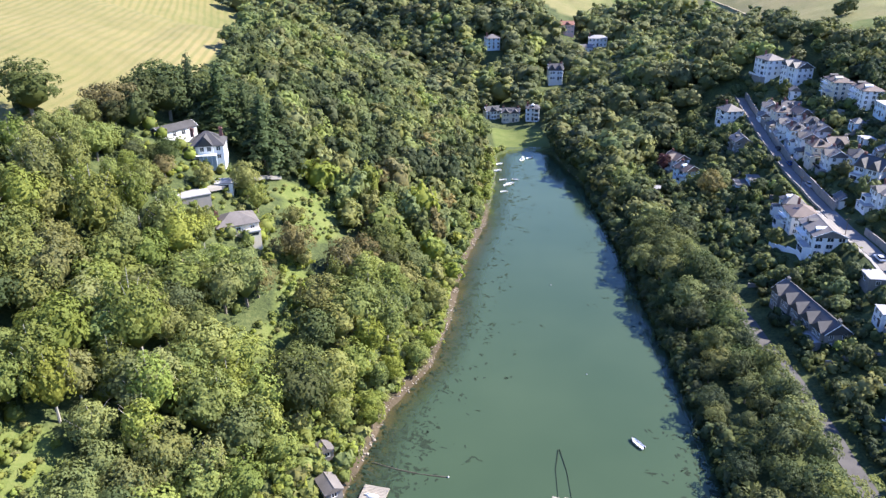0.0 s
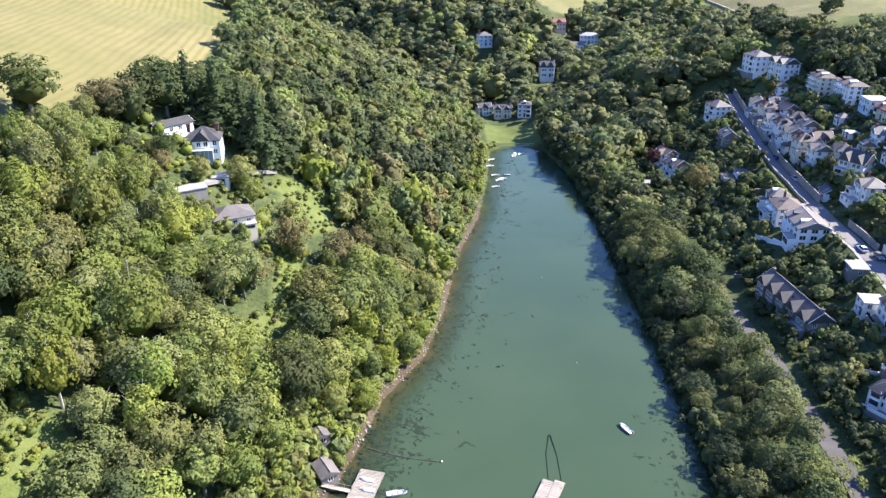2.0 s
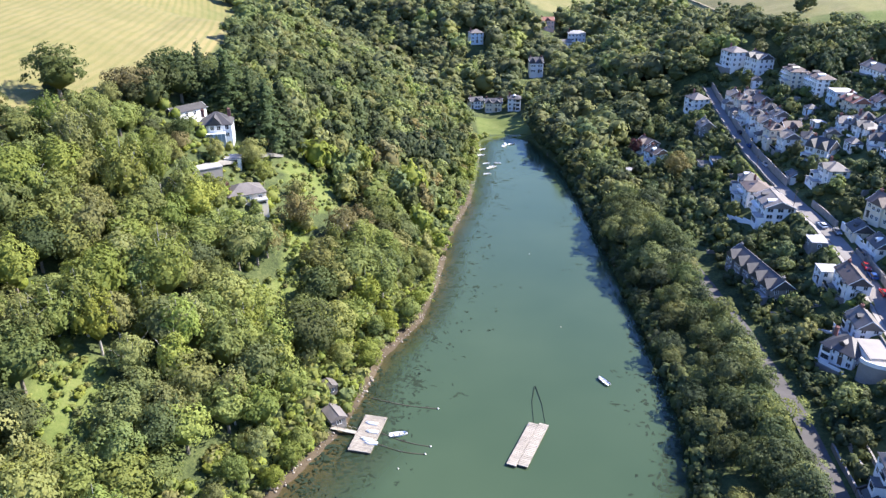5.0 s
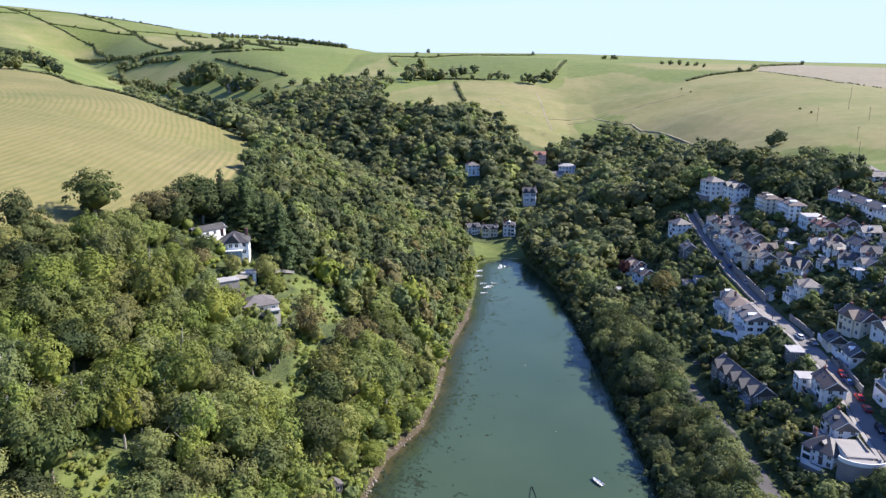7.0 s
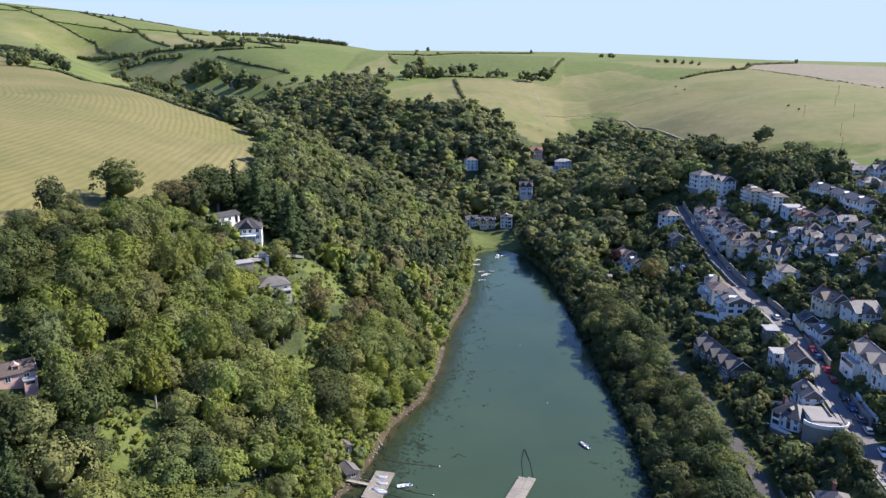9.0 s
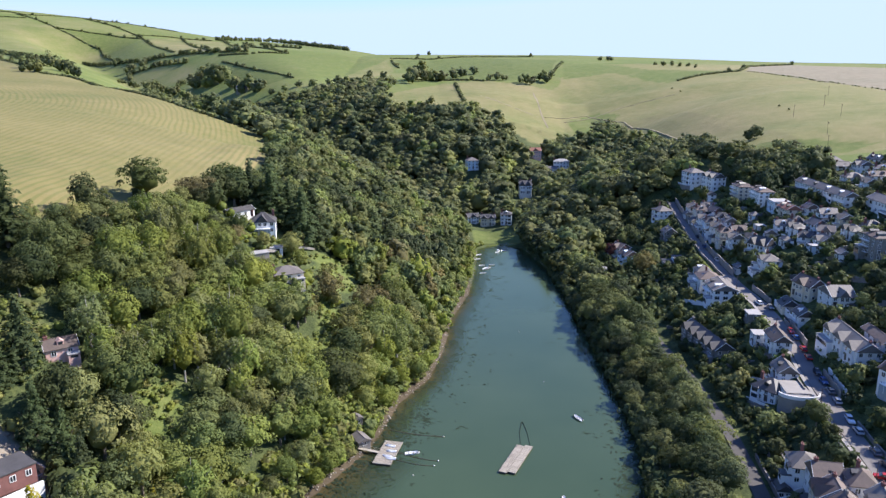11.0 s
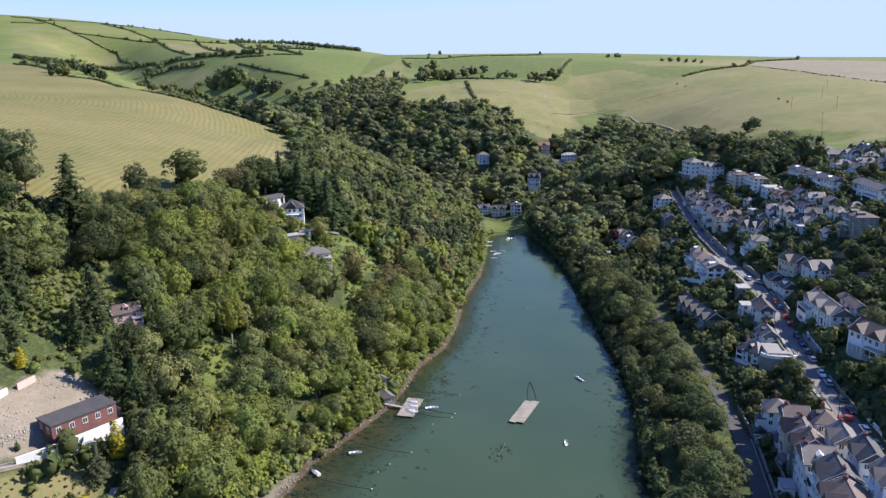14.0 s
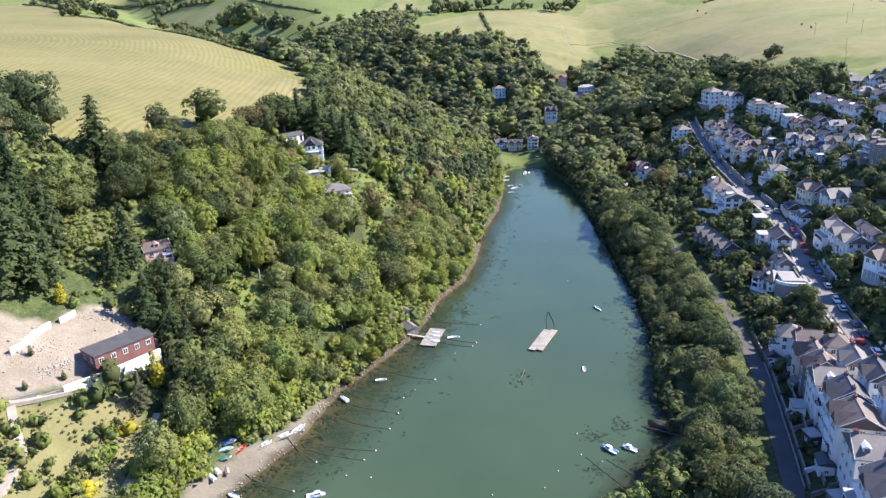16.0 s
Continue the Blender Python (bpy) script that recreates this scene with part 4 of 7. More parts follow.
def house(x, y, rz, w, d, h, roof="gable", rh=2.4, walls=WHITE, tiles=SLATE, storeys=2, cols=3, side=2, label="white rendered house with a slate roof", chimneys=1, gables=0, balconies=False,
          porch=False, lift=0.0, name="house", win=(1.2, 1.4), clear=None, gable_walls=None, deep=3.5, base=None):
    village = x > 60 and y < 360
    if village:
        w, d, h, rh = w * 0.9, d * 0.9, h * (1.05 if y < 70 else 0.8), rh * 0.95
    z = (z_at(x, y) - (1.1 if village else 0.4) + lift) if base is None else base
    e = thing(name, pose(x, y, z, 0, 0, rz), label, "house" if name == "house" else name.replace("_", " "), "houses of the village")
    TAKEN.append((x, y, clear if clear is not None else max(w, d) * 0.56))
    if max(w, d) > 1.6 * min(w, d):
        q = (max(w, d) - min(w, d)) / 2
        ux, uy = (math.cos(radians(rz)), math.sin(radians(rz))) if w > d else (-math.sin(radians(rz)), math.cos(radians(rz)))
        TAKEN.pop()
        TAKEN.extend([(x + ux * q * k, y + uy * q * k, min(w, d) * 0.62) for k in (-1, -0.5, 0, 0.5, 1)])
    if y > 390:
        TAKEN.extend([(x - 1, y - 10, 9), (x - 2, y - 20, 8), (x - 4, y - 32, 6)])
    bm = box(-w / 2, -d / 2, -deep, w / 2, d / 2, h)
    if roof == "gable":
        for s in (-1, 1):
            q = s * (w / 2 - 0.002)
            solid([(q, -d / 2, h), (q, d / 2, h), (q, 0, h + rh * 0.96), (q - s * 0.2, -d / 2, h), (q - s * 0.2, d / 2, h), (q - s * 0.2, 0, h + rh * 0.96)], [(0, 1, 2), (5, 4, 3), (0, 3, 4, 1), (1, 4, 5, 2), (2, 5, 3, 0)], bm)
    gw = w / max(gables, 1) * (0.72 if gables > 1 else 0.42)
    gx = [(-w / 2 + w * (i + 0.5) / gables) for i in range(gables)] if gables else []
    for g in gx:
        box(g - gw / 2, -d / 2 - 0.7, -deep, g + gw / 2, -d / 2 + 0.2, h, bm)
        solid([(g - gw / 2, -d / 2 - 0.7, h), (g + gw / 2, -d / 2 - 0.7, h), (g, -d / 2 - 0.7, h + rh * 0.8), (g - gw / 2, -d / 2, h), (g + gw / 2, -d / 2, h), (g, -d / 2, h + rh * 0.8)], [(0, 1, 2), (5, 4, 3), (0, 3, 4, 1), (1, 4, 5, 2), (2, 5, 3, 0)], bm)
    bmesh.ops.recalc_face_normals(bm, faces=bm.faces[:])
    part("wall", bm, walls, e)
    if roof == "flat":
        bm = box(-w / 2 - 0.2, -d / 2 - 0.2, h, w / 2 + 0.2, d / 2 + 0.2, h + 0.28, None, 0.04)
        box(-w / 2 + 0.1, -d / 2 + 0.1, h + 0.2, w / 2 - 0.1, d / 2 - 0.1, h + 0.3, bm)
        top = part("roof", bm, tiles, e)
    else:
        bm = prism(w, d, h, rh, 0.32, roof == "hip")
        for g in gx:
            gable_front(bm, g, gw, -d / 2 - 0.75, 0, h + 0.03, rh * 0.86)
        if roof == "gable":
            tube([(-w / 2 - 0.3, 0, h + rh), (w / 2 + 0.3, 0, h + rh)], 0.09, 5, bm)
        top = part("roof", bm, tiles, e)
        for k in range(chimneys):
            chimney(top, (-w / 2 + 0.8) if k == 0 else (w / 2 - 0.8), 0.1, h + rh - 0.25, walls if walls in (STONE, REDBRICK) else REDBRICK)
    # windows on the sides that the creek sees
    R = Euler((0, 0, radians(rz))).to_matrix()
    for turn, width, dep, n in ((0, w, d, cols), (90, d, w, side), (-90, d, w, side), (180, w, d, 0)):
        nv = R @ Vector((math.sin(radians(turn)), -math.cos(radians(turn)), 0))
        if n == 0 or nv.dot(CENTRE - Vector((x, y, 0))) < 0:
            continue
        step = h / storeys
        for s in range(storeys):
            spots = [-width / 2 + width * (k + 0.5) / n for k in range(n)]
            if turn == 0 and gx:
                spots = [g + o for g in gx for o in ((-gw * 0.24, gw * 0.24) if gw > 2.8 else (0.0,))]
                spots += [(p + q) / 2 for p, q in zip([-width / 2 - gw / 2] + gx, gx + [width / 2 + gw / 2]) if q - p - gw > 1.7]
            for k, u in enumerate(spots):
                proud = 0.7 if turn == 0 and any(abs(u - g) < gw / 2 for g in gx) else 0.0
                if turn == 0 and s == 0 and k == len(spots) // 2 and storeys > 1:
                    bm = box(-0.55, -0.06, 0, 0.55, 0.06, 2.05)
                    box(-0.6, -0.5, 2.1, 0.6, 0.05, 2.2, bm)
                    o = part("door", bm, DARKWOOD, e)
                    o.matrix_basis = pose(u, -dep / 2 - proud - 0.03, 0.45)
                    continue
                window(e, pose(0, 0, 0, 0, 0, turn) @ pose(u, -dep / 2 - proud - 0.02, s * step + step * 0.34), *win)
        if balconies and turn == 0:
            for s in range(1, storeys):
                balcony(e, -width * 0.42, width * 0.1, -dep / 2, s * step + 0.25)
    trims(e, top, x, y, w, d, h, rh, roof, walls, storeys, bool(gables), balconies or porch)
    if porch:
        bm = box(-w * 0.3, -d / 2 - 2.4, -2, w * 0.3, -d / 2, 2.3)
        part("conservatory", bm, VERANDA, e, "glazed conservatory")
        bm = bmesh.new()
        for k in range(6):
            box(-w * 0.3 + k * w * 0.12 - 0.05, -d / 2 - 2.46, 0, -w * 0.3 + k * w * 0.12 + 0.05, -d / 2 - 2.38, 2.35, bm)
        box(-w * 0.3 - 0.05, -d / 2 - 2.5, 2.3, w * 0.3 + 0.05, -d / 2, 2.42, bm)
        part("conservatory_frame", bm, PAINT, e, "white painted glazing frame")
    return e


# the wooded side
house(-92.7, 48.9, 50.6, 15.2, 7.0, 3.1, "flat", walls=REDBRICK, tiles=SLATE, storeys=1, cols=5, side=2, label="long low red brick building with a dark flat roof", base=25.4, win=(1.2, 1.4), deep=1.0)
house(-66.8, 196.5, 8, 9.5, 8.5, 4.6, "hip", 3.2, WHITE, SLATE, 2, 3, 3, "white villa with a slate hipped roof and bay among trees", 2, 1, clear=8, porch=True, lift=0.4, deep=2.5)
house(-76.5, 198.5, 50, 11.5, 5, 2.7, "gable", 1.3, WHITE, SLATE, 1, 4, 1, "low white outbuilding with a dark roof", 0, clear=5, name="outbuilding")
house(-54.3, 170.5, 25, 10.5, 8.5, 3.0, "hip", 2.2, CREAM, GREY_TILE, 1, 3, 2, "cream bungalow with a brown-grey hipped roof", 1, clear=6.5, lift=-0.9, name="bungalow")
house(-64.8, 171.5, 30, 8.5, 4.2, 2.5, "flat", 0, CONCRETE, FLATROOF, 1, 0, 0, "low concrete garage with a flat roof", 0, clear=4, name="garage", lift=-0.5)
house(-60, 184.5, 10, 4.6, 4.4, 2.6, "flat", 0, WHITE, FLATROOF, 1, 1, 1, "white framed garden room with a turf roof", 0, clear=4, name="garden_room", win=(2.8, 1.6), lift=-0.3)
house(-97.6, 92.6, 35, 7.5, 6, 2.6, "gable", 2.0, PINK, BROWN_TILE, 1, 2, 2, "pink cottage with a weathered red tiled roof", 1, clear=6, lift=-0.3, name="cottage")
house(-24, 108, -60, 5, 3.6, 2.2, "gable", 1.0, STONE, GREY_TILE, 1, 1, 1, "small grey stone boathouse at the shore", 0, clear=3.5, name="boathouse")
house(-26, 116.5, -60, 3, 3, 2.2, "gable", 0.8, STONE, GREY_TILE, 1, 1, 1, "small grey stone store by the shore", 0, clear=2.5, name="shed")
TAKEN += [(-62, 190, 6), (-58, 196, 5), (-66, 188, 4.5), (-68, 190, 4), (-55, 202, 4), (-59, 172, 4)]
# the head of the creek
house(40.5, 404, -6, 10, 7, 5.2, "gable", 2.4, CREAM, SLATE, 2, 4, 2, "pale double-fronted cottage at the head of the creek", 2, 2, clear=9)
house(30, 409, 14, 8, 7, 4.6, "gable", 2.2, WHITE, SLATE, 2, 3, 2, "white cottage with a slate roof", 1, 1)
house(52.5, 401, -6, 7.5, 8, 7.2, "hip", 1.8, WHITE, SLATE, 3, 3, 3, "tall white house at the head of the creek", 1, clear=8)
house(74, 464, 0, 9, 8, 6.5, "gable", 3.6, WHITE, SLATE, 2, 4, 2, "white gothic villa with steep gables", 2, 2, clear=11, lift=2.8, deep=6)
house(36, 494, 10, 9, 8, 7, "hip", 2.2, PALEBLUE, GREY_TILE, 3, 3, 3, "pale blue house high in the woods", 1, clear=10)
house(95, 553, 0, 10, 8, 6.5, "gable", 2.4, PINK, RED_TILE, 2, 3, 2, "pink house with a red roof above the woods", 1, 1, clear=12)
house(115, 536, -10, 13, 8, 6, "hip", 2.0, WHITE, FLATROOF, 2, 5, 2, "long white house on the wooded hillside", 1, clear=13)
house(105, 524, -10, 8, 7, 4, "gable", 1.8, WHITE, GREY_TILE, 1, 3, 2, "small white annexe on the hillside", 0, clear=8)
house(-240, 930, 0, 14, 9, 6, "gable", 3, STONE, GREY_TILE, 2, 3, 2, "stone farmhouse in the far valley", 1, clear=14)
house(-222, 926, 0, 9, 7, 5, "gable", 2.4, WHITE, SLATE, 2, 3, 2, "white farm cottage in the far valley", 1, clear=10)
# below the street
house(117.5, 201, -97, 15, 11, 8.6, "gable", 2.4, WHITE, GREY_TILE, 3, 4, 3, "large white apartment house with balconies", 0, 0, True, clear=11, lift=-1.2, win=(2.0, 1.5))
house(118, 216.5, -97, 11, 10, 8.2, "hip", 2.6, WHITE, BROWN_TILE, 3, 3, 3, "white house with a brown hipped roof", 1, 0, True, clear=9, lift=-1)
house(119.2, 226, -97, 8, 7, 6.4, "hip", 2.4, WHITE, GREY_TILE, 2, 2, 2, "white house end with a pale hipped roof", 0, clear=6)
house(98.6, 165.5, -85, 29, 8, 6.2, "gable", 3.0, STONE, SLATE, 2, 10, 2, "dark slate terrace with five steep front gables", 2, 5, name="house", gable_walls=WHITE)
house(114, 144.5, -100, 12, 6.5, 5.6, "gable", 2.4, WHITE, BROWN_TILE, 2, 4, 2, "white house with a dark brown roof beside the street", 1, clear=7)
house(112.5, 154, -100, 6, 6, 5.6, "flat", 0, WHITE, FLATROOF, 2, 2, 2, "white flat-roofed extension beside the street", 0, clear=5)
house(101, 120.5, -60, 9.5, 9, 5.0, "hip", 3.0, WHITE, SLATE, 2, 4, 3, "white house with a dark many-hipped roof", 1, 0, clear=9)
house(107.5, 126, -100, 9, 6.5, 4.6, "gable", 2.6, WHITE, GREY_TILE, 2, 3, 2, "white wing with a grey roof beside the street", 1, 0, clear=6)
house(105.3, 115.5, -100, 10, 7.5, 4.6, "flat", 0, WHITE, CONCRETE, 1, 2, 2, "white terrace room with a broad flat roof", 0, clear=6, lift=-0.8)
house(117.2, 171, -98, 7, 5, 3.2, "flat", 0, STONE, FLATROOF, 1, 1, 1, "flat-roofed garage beside the street", 0, clear=4, name="garage", lift=0.4)
house(114, 257, -8, 4.8, 8, 5, "gable", 0.01, PALEBLUE, SLATE, 2, 2, 2, "pale blue house with a steep front gable and conservatory", 0, 1, clear=5, porch=True)
house(118.6, 256.5, -8, 4.8, 8, 5, "gable", 0.01, PALEBLUE, SLATE, 2, 2, 2, "pale blue house with a steep front gable", 0, 1, clear=5)
house(103, 300, -70, 9, 8, 5.6, "gable", 2.4, WHITE, BROWN_TILE, 2, 3, 2, "white house with a red-brown roof among garden trees", 1, 1, clear=8)
house(103, 286, -70, 9, 8, 5.4, "gable", 2.4, PALEBLUE, BROWN_TILE, 2, 3, 2, "pale house with a brown roof among garden trees", 1, clear=8)
house(89.5, 281, -20, 6, 4.5, 2.4, "gable", 0.8, STONE, FLATROOF, 1, 1, 1, "low garden shed with a pale roof", 0, clear=4.5, name="shed")
house(131.5, 321, -80, 10, 9, 8, "hip", 2.6, WHITE, GREY_TILE, 3, 3, 3, "tall white house with a grey hipped roof", 1, clear=8)
house(126.5, 293, -95, 9, 7, 6, "gable", 2.6, STONE, GREY_TILE, 2, 3, 2, "grey gabled house beside the street", 1, clear=6)
# above the street
k = 0
for y, w, wall, tile, gab in ((313, 9, WHITE, GREY_TILE, 1), (302, 9, CREAM, BROWN_TILE, 0), (291, 9, WHITE, GREY_TILE, 1), (280, 8.5, PALEBLUE, SLATE, 0), (270, 9, WHITE, GREY_TILE, 1), (259, 9, CREAM, BROWN_TILE, 0), (248, 9.5, WHITE, GREY_TILE, 1)):
    house(146.2 - (313 - y) * 0.06 + 1.0 * math.sin(y * 3), y, (-97 if gab else -10) + 6 * math.sin(y), w - 1, 7.6, 6.6 + 1.1 * math.sin(y * 2), "gable" if gab else "hip", 2.4, wall, tile, 2, 3, 2, "white stepped village house above the street" if wall is WHITE else "painted stepped village house above the street", 1, gab, clear=5.5)
for n, (px, py) in enumerate(((142.6, 311), (141.8, 299), (141.2, 289.5), (141, 278), (140.2, 267), (139.6, 256.5), (158, 318), (160, 268), (156.5, 254), (155, 240), (154.5, 224), (157, 205), (160, 190))):
    house(px, py, -97 + 7 * math.sin(n * 1.9), 5.2 + 1.2 * math.sin(n * 2.7), 4.8, 3.8 + 0.8 * math.sin(n * 1.3), ("gable", "hip", "flat")[n % 3], 1.8, (WHITE, CREAM, WHITE, PALEBLUE)[n % 4], (GREY_TILE, SLATE, FLATROOF)[n % 3], 1 if n < 6 else 2, 2, 1, "small rendered wing built in front of the street houses" if n < 6 else "small rendered house on a garden terrace", 0, 0, clear=3.4, lift=0.5, name="cottage")
house(146, 229, -60, 10, 8, 6, "gable", 3.6, WHITE, SLATE, 2, 3, 2, "house with steep dark slate gables", 1, 2, clear=7)
house(141, 210, -95, 10, 8, 6, "hip", 2.2, WHITE, GREY_TILE, 2, 3, 2, "white house with a bay above the street", 1, 1, clear=7)
house(136, 212, -95, 7, 4, 3, "flat", 0, WHITE, FLATROOF, 1, 2, 1, "white garage block beside the street", 0, clear=4, name="garage")
house(134, 222, -95, 6, 5, 3.6, "gable", 1.6, WHITE, SLATE, 1, 2, 1, "small white cottage beside the street", 0, clear=4, name="cottage")
house(138.5, 173, -80, 11, 8, 7, "gable", 3.0, CREAM, BROWN_TILE, 2, 3, 2, "cream house with a steep brown roof", 2, 1, clear=8)
house(131, 172, -100, 7, 7, 3.4, "gable", 2.6, CREAM, SLATE, 1, 2, 2, "cream garage with a steep slate roof", 0, clear=5, name="garage")
house(130.3, 159.5, -100, 8, 6.5, 3.6, "gable", 2.6, WHITE, SLATE, 1, 2, 2, "white garage with a dark gabled roof", 0, clear=5.5, name="garage")
house(141.5, 160, -5, 9, 12, 5.6, "gable", 3.0, WHITE, GREY_TILE, 2, 3, 2, "white house with a pale shining roof", 1, 1, clear=8)
house(128.5, 127, -97, 26, 8.5, 6.4, "gable", 2.8, WHITE, GREY_TILE, 2, 8, 3, "long white terrace with grey-brown roofs above the street", 2, 3)
house(135, 124, -97, 16, 5, 5.4, "gable", 1.6, WHITE, BROWN_TILE, 2, 4, 2, "rear wing of the white terrace", 0)
house(127, 96, -75, 15, 10, 7, "gable", 3.2, WHITE, BROWN_TILE, 2, 5, 3, "broad white house with brown gables and a conservatory", 1, 2, clear=10, porch=True)
house(122, 62, -100, 15, 9, 10.5, "gable", 2.8, WHITE, GREY_TILE, 3, 5, 3, "tall white house above the street", 2, 2, clear=9, balconies=True)
house(116, 40, -100, 14, 9, 9.5, "gable", 2.8, PALEBLUE, SLATE, 3, 5, 3, "tall pale blue house above the street", 1, 1, clear=9)
house(111, 18, -105, 14, 9, 9, "gable", 2.8, WHITE, SLATE, 3, 5, 3, "tall white house above the street", 1, 2, clear=9)
# rows on the hill
house(158, 348, -80, 12, 10, 9.5, "hip", 2.4, WHITE, GREY_TILE, 3, 4, 3, "tall white house with a pale hipped roof", 1, 0, clear=8)
house(165, 334, -80, 13, 9, 9.5, "gable", 2.8, WHITE, SLATE, 3, 5, 3, "tall white double-gabled house", 1, 2, clear=8)
house(169, 304, -97, 14, 9, 9.6, "hip", 1.9, CREAM, BROWN_TILE, 4, 4, 3, "cream apartment block with balconies", 0, 0, True, clear=9)
house(171.5, 286, -97, 15, 9, 9.6, "hip", 1.9, WHITE, BROWN_TILE, 4, 5, 3, "white apartment block with balconies", 0, 0, True, clear=9)
house(172, 269, -97, 10, 9, 6.5, "flat", 0, PALEBLUE, FLATROOF, 2, 4, 3, "pale block with a light flat roof", 0, clear=7)
house(171, 256, -95, 13, 8, 5.8, "gable", 2.4, CREAM, RED_TILE, 2, 5, 2, "cream house with a red-brown tiled roof", 1, clear=8)
house(192.5, 265, -93, 56, 8, 6.6, "gable", 2.4, WHITE, GREY_TILE, 2, 18, 2, "long white hillside terrace with a grey roof", 2)
house(195.5, 219, -97, 30, 8.5, 7.2, "gable", 2.4, WHITE, GREY_TILE, 2, 10, 2, "long white hillside terrace stepping down", 2)
house(192, 190, -98, 26, 8, 6.8, "gable", 2.4, PALEBLUE, SLATE, 2, 8, 2, "long pale terrace on the hill", 2)
for n, (px, py, w, wall, tile, gab) in enumerate(((167, 240, 7.5, WHITE, SLATE, 1), (170, 229, 8, PALEBLUE, SLATE, 0), (168, 218, 7.5, WHITE, GREY_TILE, 1), (173, 206, 8.5, WHITE, SLATE, 2), (178, 236, 8, WHITE, GREY_TILE, 0), (179, 222, 8, CREAM, GREY_TILE, 1), (181, 207, 8.5, WHITE, SLATE, 1), (178, 250, 8, WHITE, BROWN_TILE, 0),
                                                  (162, 243, 8, WHITE, GREY_TILE, 0), (163, 231, 8, WHITE, SLATE, 2), (161.5, 220, 8.5, WHITE, SLATE, 2), (163, 209, 9, WHITE, GREY_TILE, 1), (214, 279, 11, WHITE, GREY_TILE, 1), (211, 259, 11, PALEBLUE, SLATE, 2), (220, 270, 10, WHITE, BROWN_TILE, 0), (224, 316, 11, WHITE, GREY_TILE, 1),
                                                  (153, 309, 8, WHITE, GREY_TILE, 1), (152, 297, 8, WHITE, BROWN_TILE, 0), (151, 285, 8.5, PALEBLUE, SLATE, 1), (150, 273, 8, WHITE, GREY_TILE, 0), (149, 261, 8, CREAM, BROWN_TILE, 1), (148.5, 243, 8, WHITE, SLATE, 1),
                                                  (222, 304, 8, WHITE, GREY_TILE, 0), (226, 292, 9, WHITE, SLATE, 1), (230, 281, 9, PALEBLUE, GREY_TILE, 0), (240, 302, 11, WHITE, GREY_TILE, 0), (243, 287, 9, WHITE, BROWN_TILE, 1), (234, 268, 9, WHITE, SLATE, 1), (240, 252, 9, WHITE, GREY_TILE, 0), (223, 257, 8, WHITE, SLATE, 1))):
    house(px, py, (-95 if n % 2 else -12) + 12 * math.sin(n * 2.3), w, 7 + 0.8 * math.sin(n * 1.7), 4.9 + 0.9 * math.sin(n * 3.1), "gable" if n % 3 else "hip", 2.5, wall, tile, 2, 3, 2, "white hillside house with a grey roof" if wall is WHITE else "painted hillside house on the slope", 1, gab, clear=5, lift=-0.6 + 0.5 * math.sin(n * 5.0))
house(168.5, 181, -95, 12, 10, 11, "hip", 1.8, STONE, BROWN_TILE, 4, 3, 3, "four-storey stone house with a brown roof", 0, 0, True, clear=9)
house(176, 152, -95, 10, 9, 7, "gable", 2.6, WHITE, SLATE, 3, 3, 2, "white house with a dark roof on the slope", 1, 1, clear=8)
house(168, 128, -95, 10, 9, 7, "gable", 2.6, WHITE, GREY_TILE, 3, 3, 2, "white house with a grey roof on the slope", 1, 1, clear=8)
# the row between the lane and the street
house(88, 76, -104, 8.5, 7.5, 5.8, "hip", 2.6, WHITE, GREY_TILE, 2, 3, 3, "white end house with a grey hipped roof", 1, 0, clear=6, deep=7, lift=2.0)
house(88.5, 67.5, -14, 7, 9, 5.8, "gable", 3.2, WHITE, BROWN_TILE, 2, 3, 3, "white cottage with a steep brown gabled roof", 1, 0, clear=6, deep=7, lift=2.0)
house(86.8, 60, -104, 6.5, 9, 5.8, "gable", 3.0, CREAM, BROWN_TILE, 2, 3, 3, "cream cottage with dormers in a brown roof", 1, 2, clear=6, deep=7, lift=2.0)
house(85.5, 53, -104, 7, 9, 5.8, "gable", 3.0, STONE, BROWN_TILE, 2, 3, 3, "stone cottage with a brown gabled roof", 1, 1, clear=6, deep=7, lift=2.0)
house(82.6, 44.5, -14, 8, 10, 7.8, "gable", 3.2, WHITE, GREY_TILE, 3, 3, 3, "tall white house with a steep front gable", 1, 0, True, clear=6, deep=9, lift=2.2)
house(82, 34.5, -104, 9, 9, 8.6, "gable", 3.0, WHITE, SLATE, 3, 3, 3, "tall white house with slate gables and dormers", 2, 1, True, clear=6, deep=9, lift=2.2)
house(78.6, 24, -104, 10, 10, 9, "gable", 3.0, WHITE, BROWN_TILE, 3, 3, 3, "tall white house with a brown roof and balconies", 1, 2, True, clear=7, deep=9, lift=2.2)
house(75.8, 12.5, -14, 10, 11, 9, "gable", 3.2, WHITE, GREY_TILE, 3, 3, 3, "tall white house with a broad front gable", 1, 0, True, clear=7, deep=9, lift=2.2)
house(72.6, 0, -104, 11, 10, 9, "gable", 3.0, WHITE, SLATE, 3, 3, 3, "tall white house with dark gables", 2, 1, True, clear=7, deep=9, lift=2.2)
house(69, -13, -104, 11, 10, 9, "gable", 3.0, PALEBLUE, GREY_TILE, 3, 3, 3, "tall pale blue house with twin gables", 1, 2, True, clear=7, deep=9, lift=2.2)
